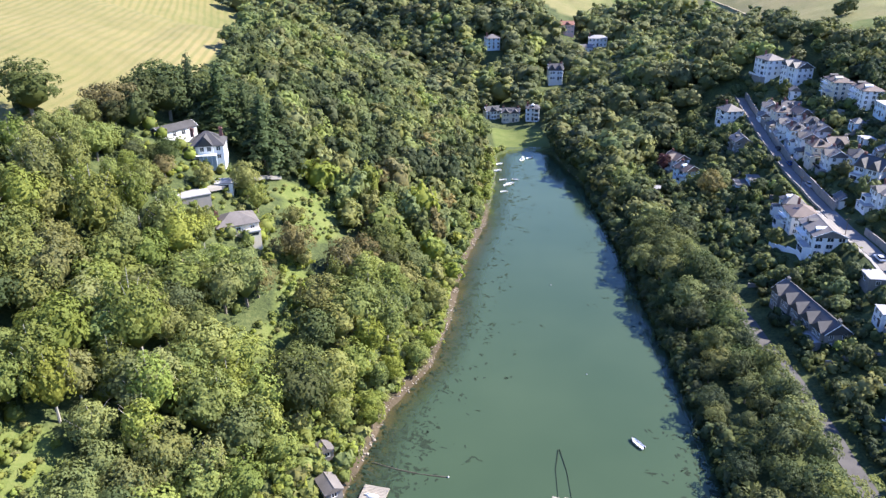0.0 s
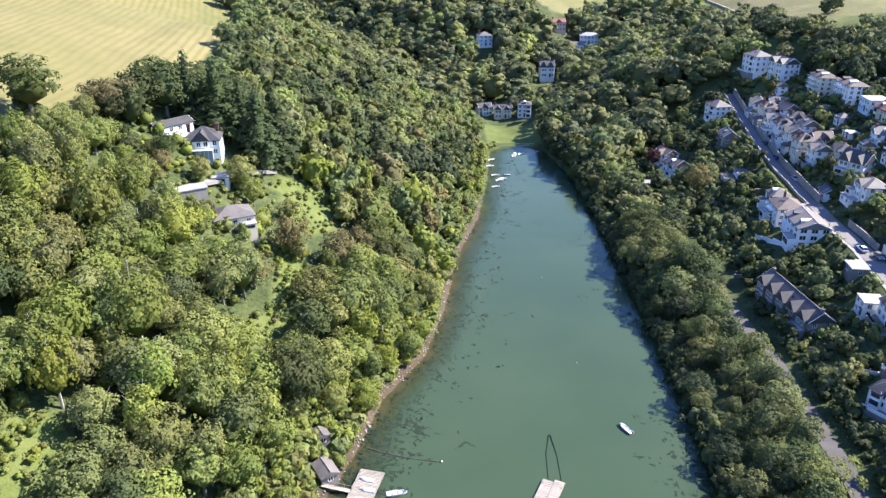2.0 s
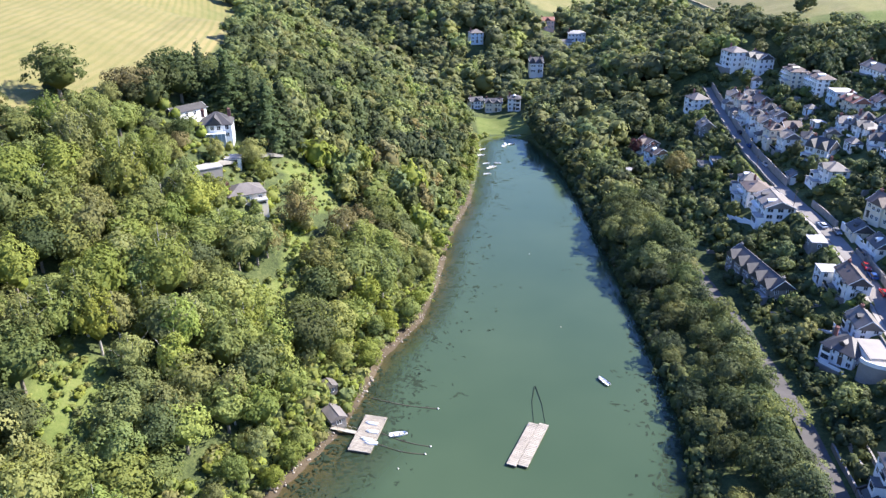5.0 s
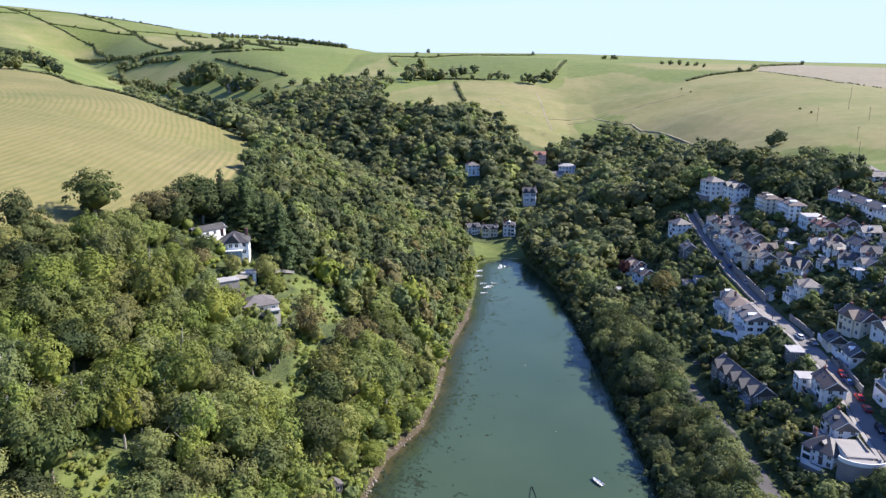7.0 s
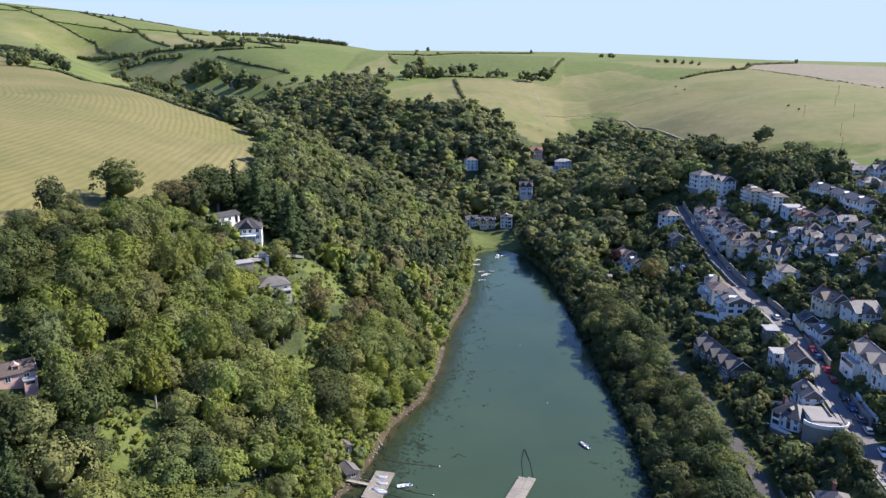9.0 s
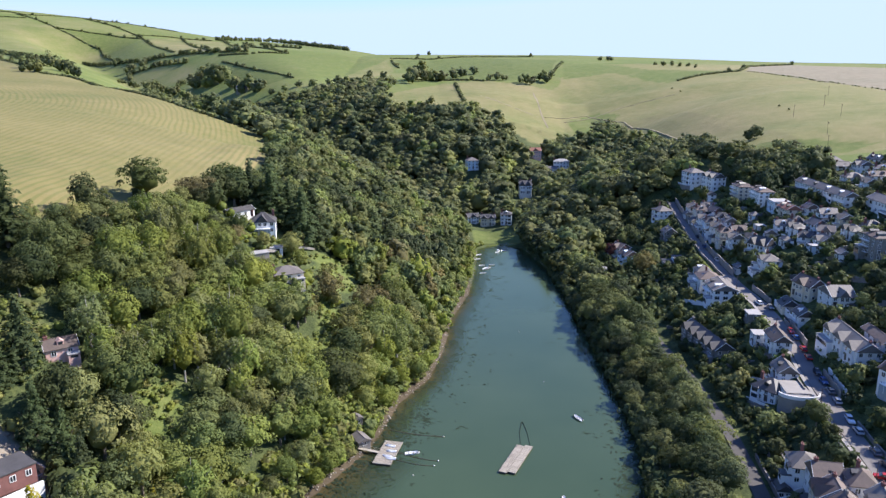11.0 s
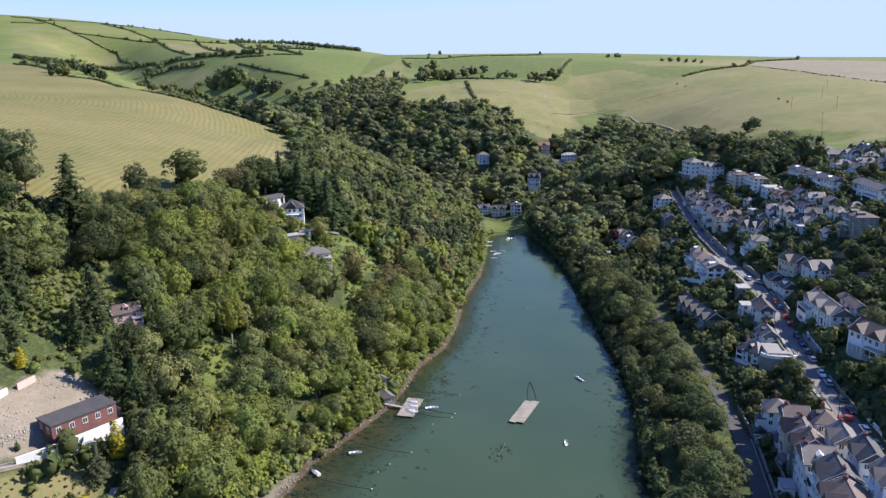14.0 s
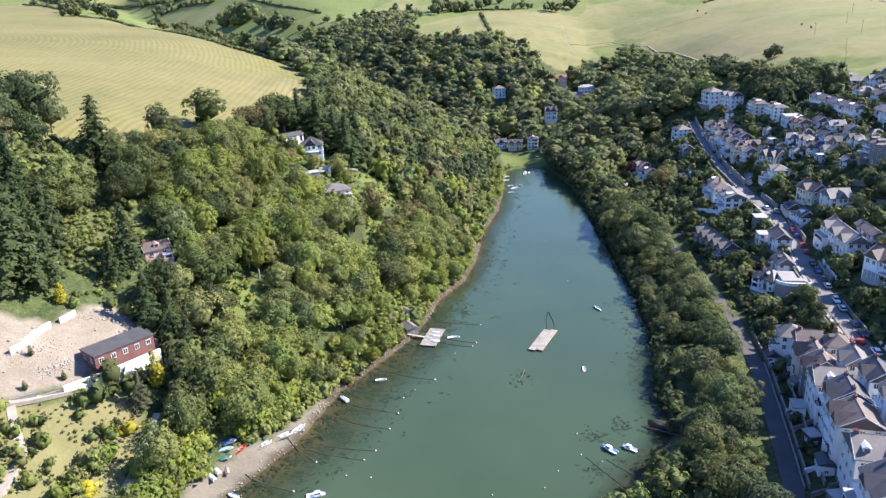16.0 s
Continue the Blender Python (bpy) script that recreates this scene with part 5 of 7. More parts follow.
for px, py, w, hh, wl, tl, gab, lab in ((93.5, 62, 8, 5.5, WHITE, BROWN_TILE, 0, "white cottage with a brown roof close to the street"), (91.8, 50, 9, 6.5, WHITE, GREY_TILE, 1, "white gabled house backing on to the street"), (90.6, 38, 10, 8, WHITE, SLATE, 1, "tall white house with a slate gable by the street"),
                                       (88.6, 26, 10, 8.5, PALEBLUE, GREY_TILE, 1, "tall pale blue house by the street"), (86.6, 13, 10, 8.5, WHITE, BROWN_TILE, 1, "tall white house with a brown roof by the street"), (83.6, 0, 10, 8.5, WHITE, GREY_TILE, 0, "tall white house with a hipped roof by the street")):
    house(px, py, -104, w, 6.6, hh, "gable" if gab else "hip", 2.6, wl, tl, 3 if hh > 6 else 2, 3, 2, lab, 1, gab, hh > 8, clear=5, deep=6, lift=0.8)
for n, (px, py, w, d, hh, wl, tl) in enumerate(((84.5, 66, 3.2, 2.6, 2.2, WHITE, SLATE), (81.6, 57, 2.6, 2.2, 2.0, STONE, GREY_TILE), (76.6, 45.5, 4.4, 3.0, 2.4, WHITE, FLATROOF), (74.2, 33, 3.6, 2.8, 2.3, DARKWOOD, FLATROOF), (71.8, 22, 4.2, 3.2, 2.4, WHITE, SLATE), (68.6, 10, 3.4, 3.0, 2.3, STONE, FLATROOF))):
    house(px, py, -104 + 20 * (n % 2), w / 0.9, d / 0.9, hh / 0.8, "gable" if tl is not FLATROOF else "flat", 0.9, wl, tl, 1, 1, 1, "small garden building on a terrace above the lane", 0, clear=2.5, name="shed", lift=0.6, deep=3, win=(0.9, 0.9))
house(82.5, 74, -104, 4.5, 3.6, 3.6, "gable", 1.6, WHITE, SLATE, 1, 2, 2, "small white glazed summer house", 0, clear=4, name="summer_house")


# garden and retaining walls
def wall(line, height, thick, material, label, name="garden_wall", drop=2.0, level=False, top=None):
    bm = bmesh.new()
    top = max(z_at(x, y) for x, y in line) + height if top is None else top
    for (ax, ay), (bx, by) in zip(line, line[1:]):
        n = max(1, int(math.hypot(bx - ax, by - ay) / 3.0))
        t = Vector((by - ay, ax - bx, 0)).normalized() * thick / 2
        for i in range(n):
            p, q = Vector((ax + (bx - ax) * i / n, ay + (by - ay) * i / n, 0)), Vector((ax + (bx - ax) * (i + 1) / n, ay + (by - ay) * (i + 1) / n, 0))
            zt = top if level else z_at(*((p + q) / 2).xy) + height
            zb = min(z_at(*p.xy), z_at(*q.xy)) - drop
            pts = [(*(p - t).xy, zb), (*(q - t).xy, zb), (*(q + t).xy, zb), (*(p + t).xy, zb), (*(p - t).xy, zt), (*(q - t).xy, zt), (*(q + t).xy, zt), (*(p + t).xy, zt)]
            solid(pts, [(3, 2, 1, 0), (4, 5, 6, 7), (0, 1, 5, 4), (1, 2, 6, 5), (2, 3, 7, 6), (3, 0, 4, 7)], bm)
    bmesh.ops.recalc_face_normals(bm, faces=bm.faces[:])
    return tagged(link(name, bm, material), label, "wall")


wall([(-99.5, 33.6), (-93.3, 39.6), (-88, 46), (-83.6, 51.6)], 0.0, 0.5, WHITE, "tall white rendered retaining wall below the building", "retaining_wall", level=True, drop=3.0, top=25.1)
wall([(-108.5, 27.5), (-104, 30.5), (-99.8, 33.4)], 0.8, 0.5, STONE, "low stone retaining wall at the site edge", "retaining_wall")
wall([(-112.5, 38), (-111.4, 41.2), (-109.2, 50.6)], 1.5, 0.4, WHITE, "white rendered boundary wall above the site", "retaining_wall")
wall([(-108.2, 53), (-106.5, 58)], 1.6, 0.4, PINK, "reddish block wall at the top of the site", "retaining_wall")
wall([(-90.5, 61), (-86.5, 58), (-88, 56)], 1.6, 0.35, CONCRETE, "grey concrete tank wall beside the building", "retaining_wall")
for off, wm, lab in ((3.6, STONE, "grey stone garden wall along the street"), (5.1, WHITE, "white garden wall along the street")):
    pts = [(x + off, y) for x, y in STREET]
    for i in (range(2, 12, 2) if off < 5 else range(3, 12, 3)):
        wall(pts[i:i + 2], 1.1 if i < 6 else 2.4, 0.4, wm, lab)
for i in range(12, 16):
    wall([(x + 2.4, y) for x, y in STREET[i:i + 2]], 3.0, 0.4, STONE, "high garden wall along the upper street")
    wall([(x - 2.3, y) for x, y in STREET[i:i + 2]], 1.0, 0.35, STONE, "low stone wall along the upper street")
wall([(x - 5.0, y) for x, y in STREET[4:8]], 0.5, 0.35, STONE, "low stone wall beside the pavement")
wall([(x + 2.3, y) for x, y in LANE[2:6]], 0.7, 0.4, STONE, "grey stone wall beside the lane")
wall([(17, 3.5), (24, 5.5), (32, 8), (40, 7)], 0.5, 0.6, CONCRETE, "pale concrete quay wall", "quay_wall")


# garden terraces that step up from the lane and divide the plots
for off, hgt, wm in ((3.4, 1.3, STONE), (6.6, 1.2, CONCRETE), (9.4, 1.0, STONE)):
    wall([(x + off, y) for x, y in LANE[2:7]], hgt, 0.4, wm, "rough garden terrace wall above the lane", "terrace_wall", drop=1.2)
for n, (x, y) in enumerate(LANE_PLOTS):
    wall([(x + 3.2, y), (x + 11.5, y + 2.6)], 1.2, 0.3, (STONE, WHITE, DARKWOOD)[n % 3], "narrow wall between two garden plots", "terrace_wall", drop=1.0)
for px, py, qx, qy, hgt, wm in ((108, 225, 121, 222, 1.4, STONE), (106, 210, 112, 190, 1.6, WHITE), (104, 243, 122, 240, 1.1, STONE), (107, 266, 124, 270, 1.2, STONE), (140, 190, 166, 196, 1.8, STONE), (150, 176, 158, 150, 2.0, STONE), (136, 147, 158, 142, 1.6, STONE), (146, 240, 164, 246, 1.8, WHITE), (150, 262, 166, 268, 1.8, STONE), (152, 300, 163, 284, 2.0, STONE), (186, 300, 192, 260, 2.2, STONE), (176, 262, 182, 200, 1.6, STONE), (94, 146, 106, 143, 1.2, STONE), (92, 190, 108, 186, 1.2, STONE), (92, 134, 104, 130, 1.0, WHITE)):
    wall([(px, py), ((px + qx) / 2 + 1, (py + qy) / 2), (qx, qy)], hgt, 0.4, wm, "stepped garden retaining wall on the village slope", "terrace_wall", drop=1.2)


# the broad curved terrace below the street
def curved_terrace(x, y, turn, radius, height):
    e = thing("curved_terrace", pose(x, y, z_at(x, y), 0, 0, turn), "broad pale curved terrace with a rounded parapet wall", "terrace")
    n = 18
    arc = [(radius * 1.25 * math.cos(math.pi * k / n), -radius * 0.8 * math.sin(math.pi * k / n)) for k in range(n + 1)]
    for name, r0, z0, z1, mat in (("deck", 0.0, -4.0, height, CONCRETE), ("parapet", 0.9, height - 0.1, height + 0.95, WHITE)):
        bm = bmesh.new()
        if r0 == 0.0:
            low, top = [bm.verts.new((a, b, z0)) for a, b in arc], [bm.verts.new((a, b, z1)) for a, b in arc]
            bm.faces.new(top)
            for k in range(n + 1):
                q = (k + 1) % (n + 1)
                bm.faces.new((low[k], low[q], top[q], top[k]))
        else:
            rings = [[bm.verts.new((a * f, b * f, z)) for a, b in arc] for f, z in ((1.01, z0), (1.01, z1), (0.95, z1), (0.95, z0))]
            for r, q in zip(rings, rings[1:]):
                for k in range(n):
                    bm.faces.new((r[k], r[k + 1], q[k + 1], q[k]))
            for k in (0, n):
                bm.faces.new([r[k] for r in rings])
        bmesh.ops.recalc_face_normals(bm, faces=bm.faces[:])
        part(name, bm, mat, e)
    TAKEN.append((x, y, 7))


curved_terrace(104.2, 110.3, -10, 4.6, 2.2)


# ---- woods ----
def scatter(ring, step, seed, pad=0.0):
    """Points over an area, loosely spaced, away from buildings and roads."""
    r = np.random.default_rng(seed)
    xs, ys = [p[0] for p in ring], [p[1] for p in ring]
    X, Y = np.meshgrid(np.arange(min(xs), max(xs), step), np.arange(min(ys), max(ys), step))
    X = X + np.where((np.arange(len(Y)) % 2)[:, None] == 1, step / 2, 0) + r.uniform(-0.38, 0.38, X.shape) * step
    Y = Y + r.uniform(-0.38, 0.38, Y.shape) * step
    ok = inside(X, Y, ring) & (ground(X, Y) > 0.35)
    x, y = X[ok], Y[ok]
    free = np.ones(len(x), bool)
    for a, b, q in TAKEN:
        free &= (x - a) ** 2 + (y - b) ** 2 > max(q + pad, 0.0) ** 2
    pts = [(float(u), float(v)) for u, v in zip(x[free], y[free])]
    r.shuffle(pts)
    return pts


def noise_at(x, y, scale):
    return noise.noise((x * scale, y * scale, 3.7))


OPEN_GROUND = (SITE, MEADOW, LAWN, SCRUB, GLADE, GARDEN)


def in_the_open(x, y):
    return any(bool(inside(np.array(x), np.array(y), g)) for g in OPEN_GROUND)


PINES = ((-53, 206, 1.5), (-50, 213, 1.5), (-74, 210, 1.3), (-66, 210, 1.5), (-59, 211, 1.35), (-123, 122, 1.5), (-134, 90, 1.3), (-91.3, 65.5, 1.00), (-84.0, 62.1, 0.95), (-79.5, 60.0, 0.80), (-102, 83, 1.2), (-103.7, 76, 0.80), (-121, 57, 1.9), (-127.5, 65, 1.9), (-115.5, 64, 1.3), (-127, 53, 1.4), (-119.9, 77.2, 1.30), (-122.6, 71.0, 1.40))
TAKEN += [(x, y, 3.6 * s) for x, y, s in PINES] + [(x + 3, y - 6, 2.6 * s) for x, y, s in PINES]
TAKEN += [(-92.0, 41.2, 4.5), (-92.9, 34.4, 4), (-84.7, 38.5, 5), (-83.0, 45.8, 5), (-80.0, 39.8, 4), (-82.7, 31.5, 4)]
TAKEN += [(-94, 86, 4.5), (-92, 80.5, 4), (-110, 70, 6), (-106, 77, 5), (-112, 78, 4)]
TAKEN += [(-45, 196, 5), (-40, 190, 5), (-36, 184, 4), (-34, 178, 4), (-40, 176, 3.5), (-38, 155, 4), (-37, 148, 4), (-41, 140, 4), (-43, 134, 3.5), (-70, 86, 5), (-66, 82, 4)]
BEACH = ([0, 20, 30, 40, 54, 70], [6, 8, 8, 7.5, 4.2, 1.8])
TAKEN += [(-62.2, 37.8, 2.4), (-65.1, 37.2, 2.4), (-65, 34, 2.4), (-66.2, 30, 2.4), (-57.4, 41.7, 2.2), (-53.4, 46.3, 2.2)] + [(-82.5 + k * 0.1, 4 + 3 * k, 3.8) for k in range(9)]
TAKEN += [(-103.5, 177, 3.5), (-113, 150, 3), (-91, 192.5, 3)]
rr = random.Random(3)
FIELD_EDGE = [(-86, 240, 0), (-93, 222, 0), (-103, 174, 0), (-114, 153, 0), (-127, 140, 0), (-140, 128, 0)]
# trees that stand out
for x, y, s, t in ((-161, 139, 1.7, DARK[0]), (-151, 138, 1.9, DARK[1]), (-144, 136, 1.2, DARK[2]), (-150, 119, 1.5, DARK[1]), (-159, 127, 1.6, DARK[2]), (-146, 106, 1.3, RUSSET[2]), (-142, 118, 1.2, DARK[0]), (97, 298, 0.75, (0.12, 0.055, 0.055)), (103, 258, 1.1, (0.20, 0.175, 0.075)), (109, 262, 0.7, LIGHT[3])):
    plant("oak_tree", x, y, s, t, 1.1, True, "large mature tree standing clear of its neighbours")
plant("oak_tree", -103.5, 177, 1.75, DARK[4], 0.84, True, "large dark spreading tree standing at the field edge")
plant("oak_tree", -113, 150, 1.05, DARK[1], 1.25, True, "tall dark tree standing at the field edge")
plant("oak_tree", -91, 192.5, 1.3, RUSSET[2], 0.88, True, "broad olive-brown tree at the field edge")
for x, y, s in ((-85, 200, 1.5), (-80, 207, 1.75), (-86, 214, 1.6), (-74, 214, 1.7), (-70, 222, 1.6), (-64, 228, 1.6)):
    plant("oak_tree", x, y, s, DARK[1], 0.85, True, "large dark spreading tree at the field edge")
for x, y, q in ((-103.5, 177, 5), (-113, 150, 4), (-91, 192.5, 4)):
    for k in range(9):
        plant("shrub", x + rr.uniform(-q, q), y + rr.uniform(-q, q), rr.uniform(0.8, 1.3), DARK[k % 5], 1.0, False)
for x, y, s in PINES:
    plant("pine_tree", x, y, s * (1.25 if s > 1.45 else 1.0), (0.085, 0.120, 0.058), 0.88 if s > 1.45 else 1.1, True)
for x, y, s in ((-83.0, 45.8, 1.45), (-110.5, 60, 0.9), (-66, 62, 0.8)):
    plant("cypress_tree", x, y, s, GOLD[0], 0.9, True, "golden yellow upright conifer")
for x, y, s in ((-45, 150, 1.0), (-39, 168, 1.1), (-27, 172, 1.2), (-22, 180, 1.1)):
    plant("oak_tree", x, y, s, RUSSET[2], 1.0, True, "brown-green beech on the wooded slope")

for x, y in scatter(WOOD_LEFT, 6.8, 11, 1.6):
    if x < -205 or in_the_open(x, y):
        continue
    shore = float(np.interp(y, SHORE_Y, SHORE_L)) - x
    if shore < np.interp(y, *BEACH) + 2.6 and y < 66:
        continue
    n = noise_at(x, y, 0.035)
    near = y < 190 and x > -125
    if shore < 9:
        pal, kind, s = (LIME if rr.random() < 0.3 else LIGHT), "broadleaf_tree", rr.uniform(0.55, 0.78)
    elif y > 225 or x < -100:
        pal = DARK if n + rr.uniform(-0.4, 0.4) > 0.12 else (MID if rr.random() < 0.6 else LIGHT)
        kind, s = "broadleaf_tree", rr.uniform(0.95, 1.35)
    else:
        pal = RUSSET if rr.random() < 0.03 else (LIME if rr.random() < 0.06 else (DARK if n > 0.3 and rr.random() < 0.5 else LIGHT))
        kind, s = ("ash_tree" if n < 0.08 and rr.random() < 0.65 else "broadleaf_tree"), rr.uniform(0.95, 1.3) if rr.random() < 0.88 else rr.uniform(1.35, 1.6)
    if -50 < x < -24 and 158 < y < 188:
        s *= 0.5
    if -84 < x < -48 and 150 < y < 206:
        s *= 0.62
    edge = float(to_line(np.array(x), np.array(y), FIELD_EDGE)[0])
    if edge < 30:
        s *= 0.52 + 0.48 * edge / 30
    if 200 < y < 320 and shore < 40 and rr.random() < 0.22:
        pal = RUSSET
    plant(kind, x, y, s, pal[rr.randrange(len(pal))], rr.uniform(0.85, 1.15), near)
for x, y in scatter(WOOD_FAR, 9.4, 12, 2.5):
    n = noise_at(x, y, 0.02)
    pal = FARWOOD if rr.random() < 0.86 + 0.3 * n else LIGHT
    plant("broadleaf_tree", x, y, rr.uniform(1.25, 2.2) * (0.78 if x > 140 and y < 520 else 1.0), pal[rr.randrange(len(pal))], rr.uniform(0.72, 0.95), False)
# mostly DARK tints: the shade of this west-facing bank is put into leaf colour
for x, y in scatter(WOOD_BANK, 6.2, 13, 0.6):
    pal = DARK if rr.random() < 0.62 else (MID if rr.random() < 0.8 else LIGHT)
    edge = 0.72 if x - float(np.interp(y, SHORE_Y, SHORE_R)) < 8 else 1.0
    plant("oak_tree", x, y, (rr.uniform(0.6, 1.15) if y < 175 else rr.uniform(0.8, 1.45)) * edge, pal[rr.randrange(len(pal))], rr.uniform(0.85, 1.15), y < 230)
for x, y in scatter(VILLAGE, 3.1, 14, -0.3):
    n = noise_at(x, y, 0.05)
    if n + rr.uniform(-0.5, 0.5) < -0.60:
        continue
    if y < 84 and x - float(np.interp(y, [q[1] for q in LANE], [q[0] for q in LANE])) < 13 and rr.random() < 0.8:
        continue
    # DARK share raised to deepen the shade between the houses by leaf colour
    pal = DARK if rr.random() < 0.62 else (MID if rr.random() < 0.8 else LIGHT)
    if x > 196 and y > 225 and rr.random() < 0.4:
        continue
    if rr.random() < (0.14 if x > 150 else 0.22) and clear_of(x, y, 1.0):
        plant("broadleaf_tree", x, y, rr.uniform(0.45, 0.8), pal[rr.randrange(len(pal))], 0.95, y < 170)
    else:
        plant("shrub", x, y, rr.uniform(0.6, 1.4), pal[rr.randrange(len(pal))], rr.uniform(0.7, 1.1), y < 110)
for ring, step, pal in ((MEADOW, 2.6, LIGHT + LIGHT + DARK), (SCRUB, 1.5, LIME + LIGHT), (LAWN, 2.3, LIME + LIGHT), (GLADE, 1.6, LIME + LIGHT), (GARDEN, 1.9, LIGHT)):
    for x, y in scatter(ring, step, 15, 0.5 if ring is MEADOW else -5.0):
        if rr.random() < (0.6 if ring is not MEADOW else 0.46 + 1.2 * noise_at(x, y, 0.09)):
            plant("shrub", x, y, rr.uniform(0.45, 1.25) if ring is MEADOW else rr.uniform(0.35, 0.85) * (1.2 if ring is GARDEN else 1.0), pal[rr.randrange(len(pal))], 1.25 if ring is MEADOW else 0.75, ring is MEADOW)
for x, y in scatter([(57, 280), (70, 284), (67, 345), (58, 352), (53, 340)], 5.0, 17, 0.5):
    plant("broadleaf_tree", x, y, rr.uniform(0.8, 1.1), DARK[rr.randrange(len(DARK))], 1.0, False)
# rough tussocks in the dry meadow, scrub round the garden, bushes behind the tide line
for x, y in scatter(MEADOW, 1.5, 61, -3.0):
    if noise_at(x, y, 0.12) + rr.uniform(-0.4, 0.4) > -0.1:
        plant("shrub", x, y, rr.uniform(0.14, 0.36), ((0.205, 0.185, 0.085), (0.170, 0.180, 0.070), (0.235, 0.205, 0.105))[rr.randrange(3)], 0.8, False)
for x, y in scatter([(-126, 62), (-112, 60), (-104, 69), (-99, 84), (-104, 100), (-120, 106), (-128, 90)], 1.9, 62, -2.6):
    plant("shrub", x, y, rr.uniform(0.3, 0.85), (LIGHT + MID)[rr.randrange(11)], 0.8, False)
for k in range(330):
    y = rr.uniform(62, 170)
    x = float(np.interp(y, SHORE_Y, SHORE_L)) - rr.uniform(3.5, 14)
    if clear_of(x, y, 0.2):
        plant("shrub", x, y, rr.uniform(0.7, 1.25), (LIGHT + LIME)[rr.randrange(10)], 1.0, False)
for x, y in scatter([(172, 336), (222, 332), (214, 304), (200, 298), (182, 297), (178, 284), (174, 312)], 5.2, 63, 0.6):
    plant("broadleaf_tree", x, y, rr.uniform(0.9, 1.4), (DARK + MID)[rr.randrange(7)], 1.0, False)
# trees and bushes against the white wall
for x, y, s, c in ((-92.0, 41.2, 2.1, DARK[4]), (-92.9, 34.4, 1.9, DARK[1]), (-95.0, 32.5, 1.4, LIGHT[2]), (-97.2, 33.2, 0.7, LIGHT[2])):
    plant("shrub", x, y, s, c, 1.25, True, "dense rounded bush growing against the white wall")
# bushes on the right bank, out over the water's edge, tinted dark for its shade
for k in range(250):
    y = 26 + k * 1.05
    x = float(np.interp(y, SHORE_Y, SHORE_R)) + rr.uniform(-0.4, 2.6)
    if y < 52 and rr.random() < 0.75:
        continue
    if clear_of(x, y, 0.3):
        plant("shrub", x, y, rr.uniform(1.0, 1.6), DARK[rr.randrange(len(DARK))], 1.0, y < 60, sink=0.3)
# undergrowth in the wood's gaps
for x, y in scatter(WOOD_LEFT, 8.0, 23, 0.6):
    if x > -110 and y < 250 and not in_the_open(x, y) and not (y < 56 and float(np.interp(y, SHORE_Y, SHORE_L)) - x < float(np.interp(y, *BEACH)) + 1):
        pal = LIGHT if rr.random() < 0.8 else LIME
        plant("shrub", x, y, rr.uniform(1.0, 1.7), pal[rr.randrange(len(pal))], 1.0, False)
# the wood's edge above the beach
for k in range(190):
    y = rr.uniform(2, 58)
    x = float(np.interp(y, SHORE_Y, SHORE_L)) - float(np.interp(y, *BEACH)) - abs(rr.gauss(0, 3.5))
    if clear_of(x, y, 0.6) and x > -80:
        pal = LIME if rr.random() < 0.5 else LIGHT
        if k % 4 == 0:
            plant("broadleaf_tree", x - 2, y, rr.uniform(0.5, 0.8), pal[rr.randrange(len(pal))], 1.0, True)
        else:
            plant("shrub", x, y, rr.uniform(0.9, 1.6), pal[rr.randrange(len(pal))], 1.0, False)
for x, y, s in ((-28, 104, 1.4), (-29, 110, 1.6), (-21.5, 111.5, 1.2), (-27.5, 112.5, 1.5), (-30, 117, 1.5), (-23, 118.5, 1.2), (-26, 121, 1.4), (-30, 107, 1.7), (-27, 100, 1.3), (-22, 115, 0.9)):
    plant("shrub", x, y, s, LIGHT[int(s * 10) % 7], 1.1, False)
# garden shrubs round the villa and the bungalow
for x, y, s in ((-70, 189.5, 1.3), (-66, 190.5, 1.0), (-73, 192, 1.4), (-62.5, 191, 1.1), (-58.5, 164.5, 1.3), (-54, 164, 1.4), (-50, 165, 1.5), (-48, 169, 1.6), (-60, 167, 1.2), (-47.5, 174, 1.7), (-78, 193, 1.3), (-82, 195, 1.5)):
    plant("shrub", x, y, s, (LIGHT + LIME)[int(s * 30) % 10], 1.1, True, "dense garden shrub beside the house")
for x, y in scatter([(-86, 192), (-72, 188), (-58, 196), (-50, 204), (-46, 186), (-46, 166), (-60, 158), (-72, 166)], 2.7, 51, -3.2):
    if clear_of(x, y, -3.2) and rr.random() < 0.8:
        plant("shrub", x, y, rr.uniform(0.5, 1.0), (LIGHT + LIME)[rr.randrange(10)], 0.8, False)
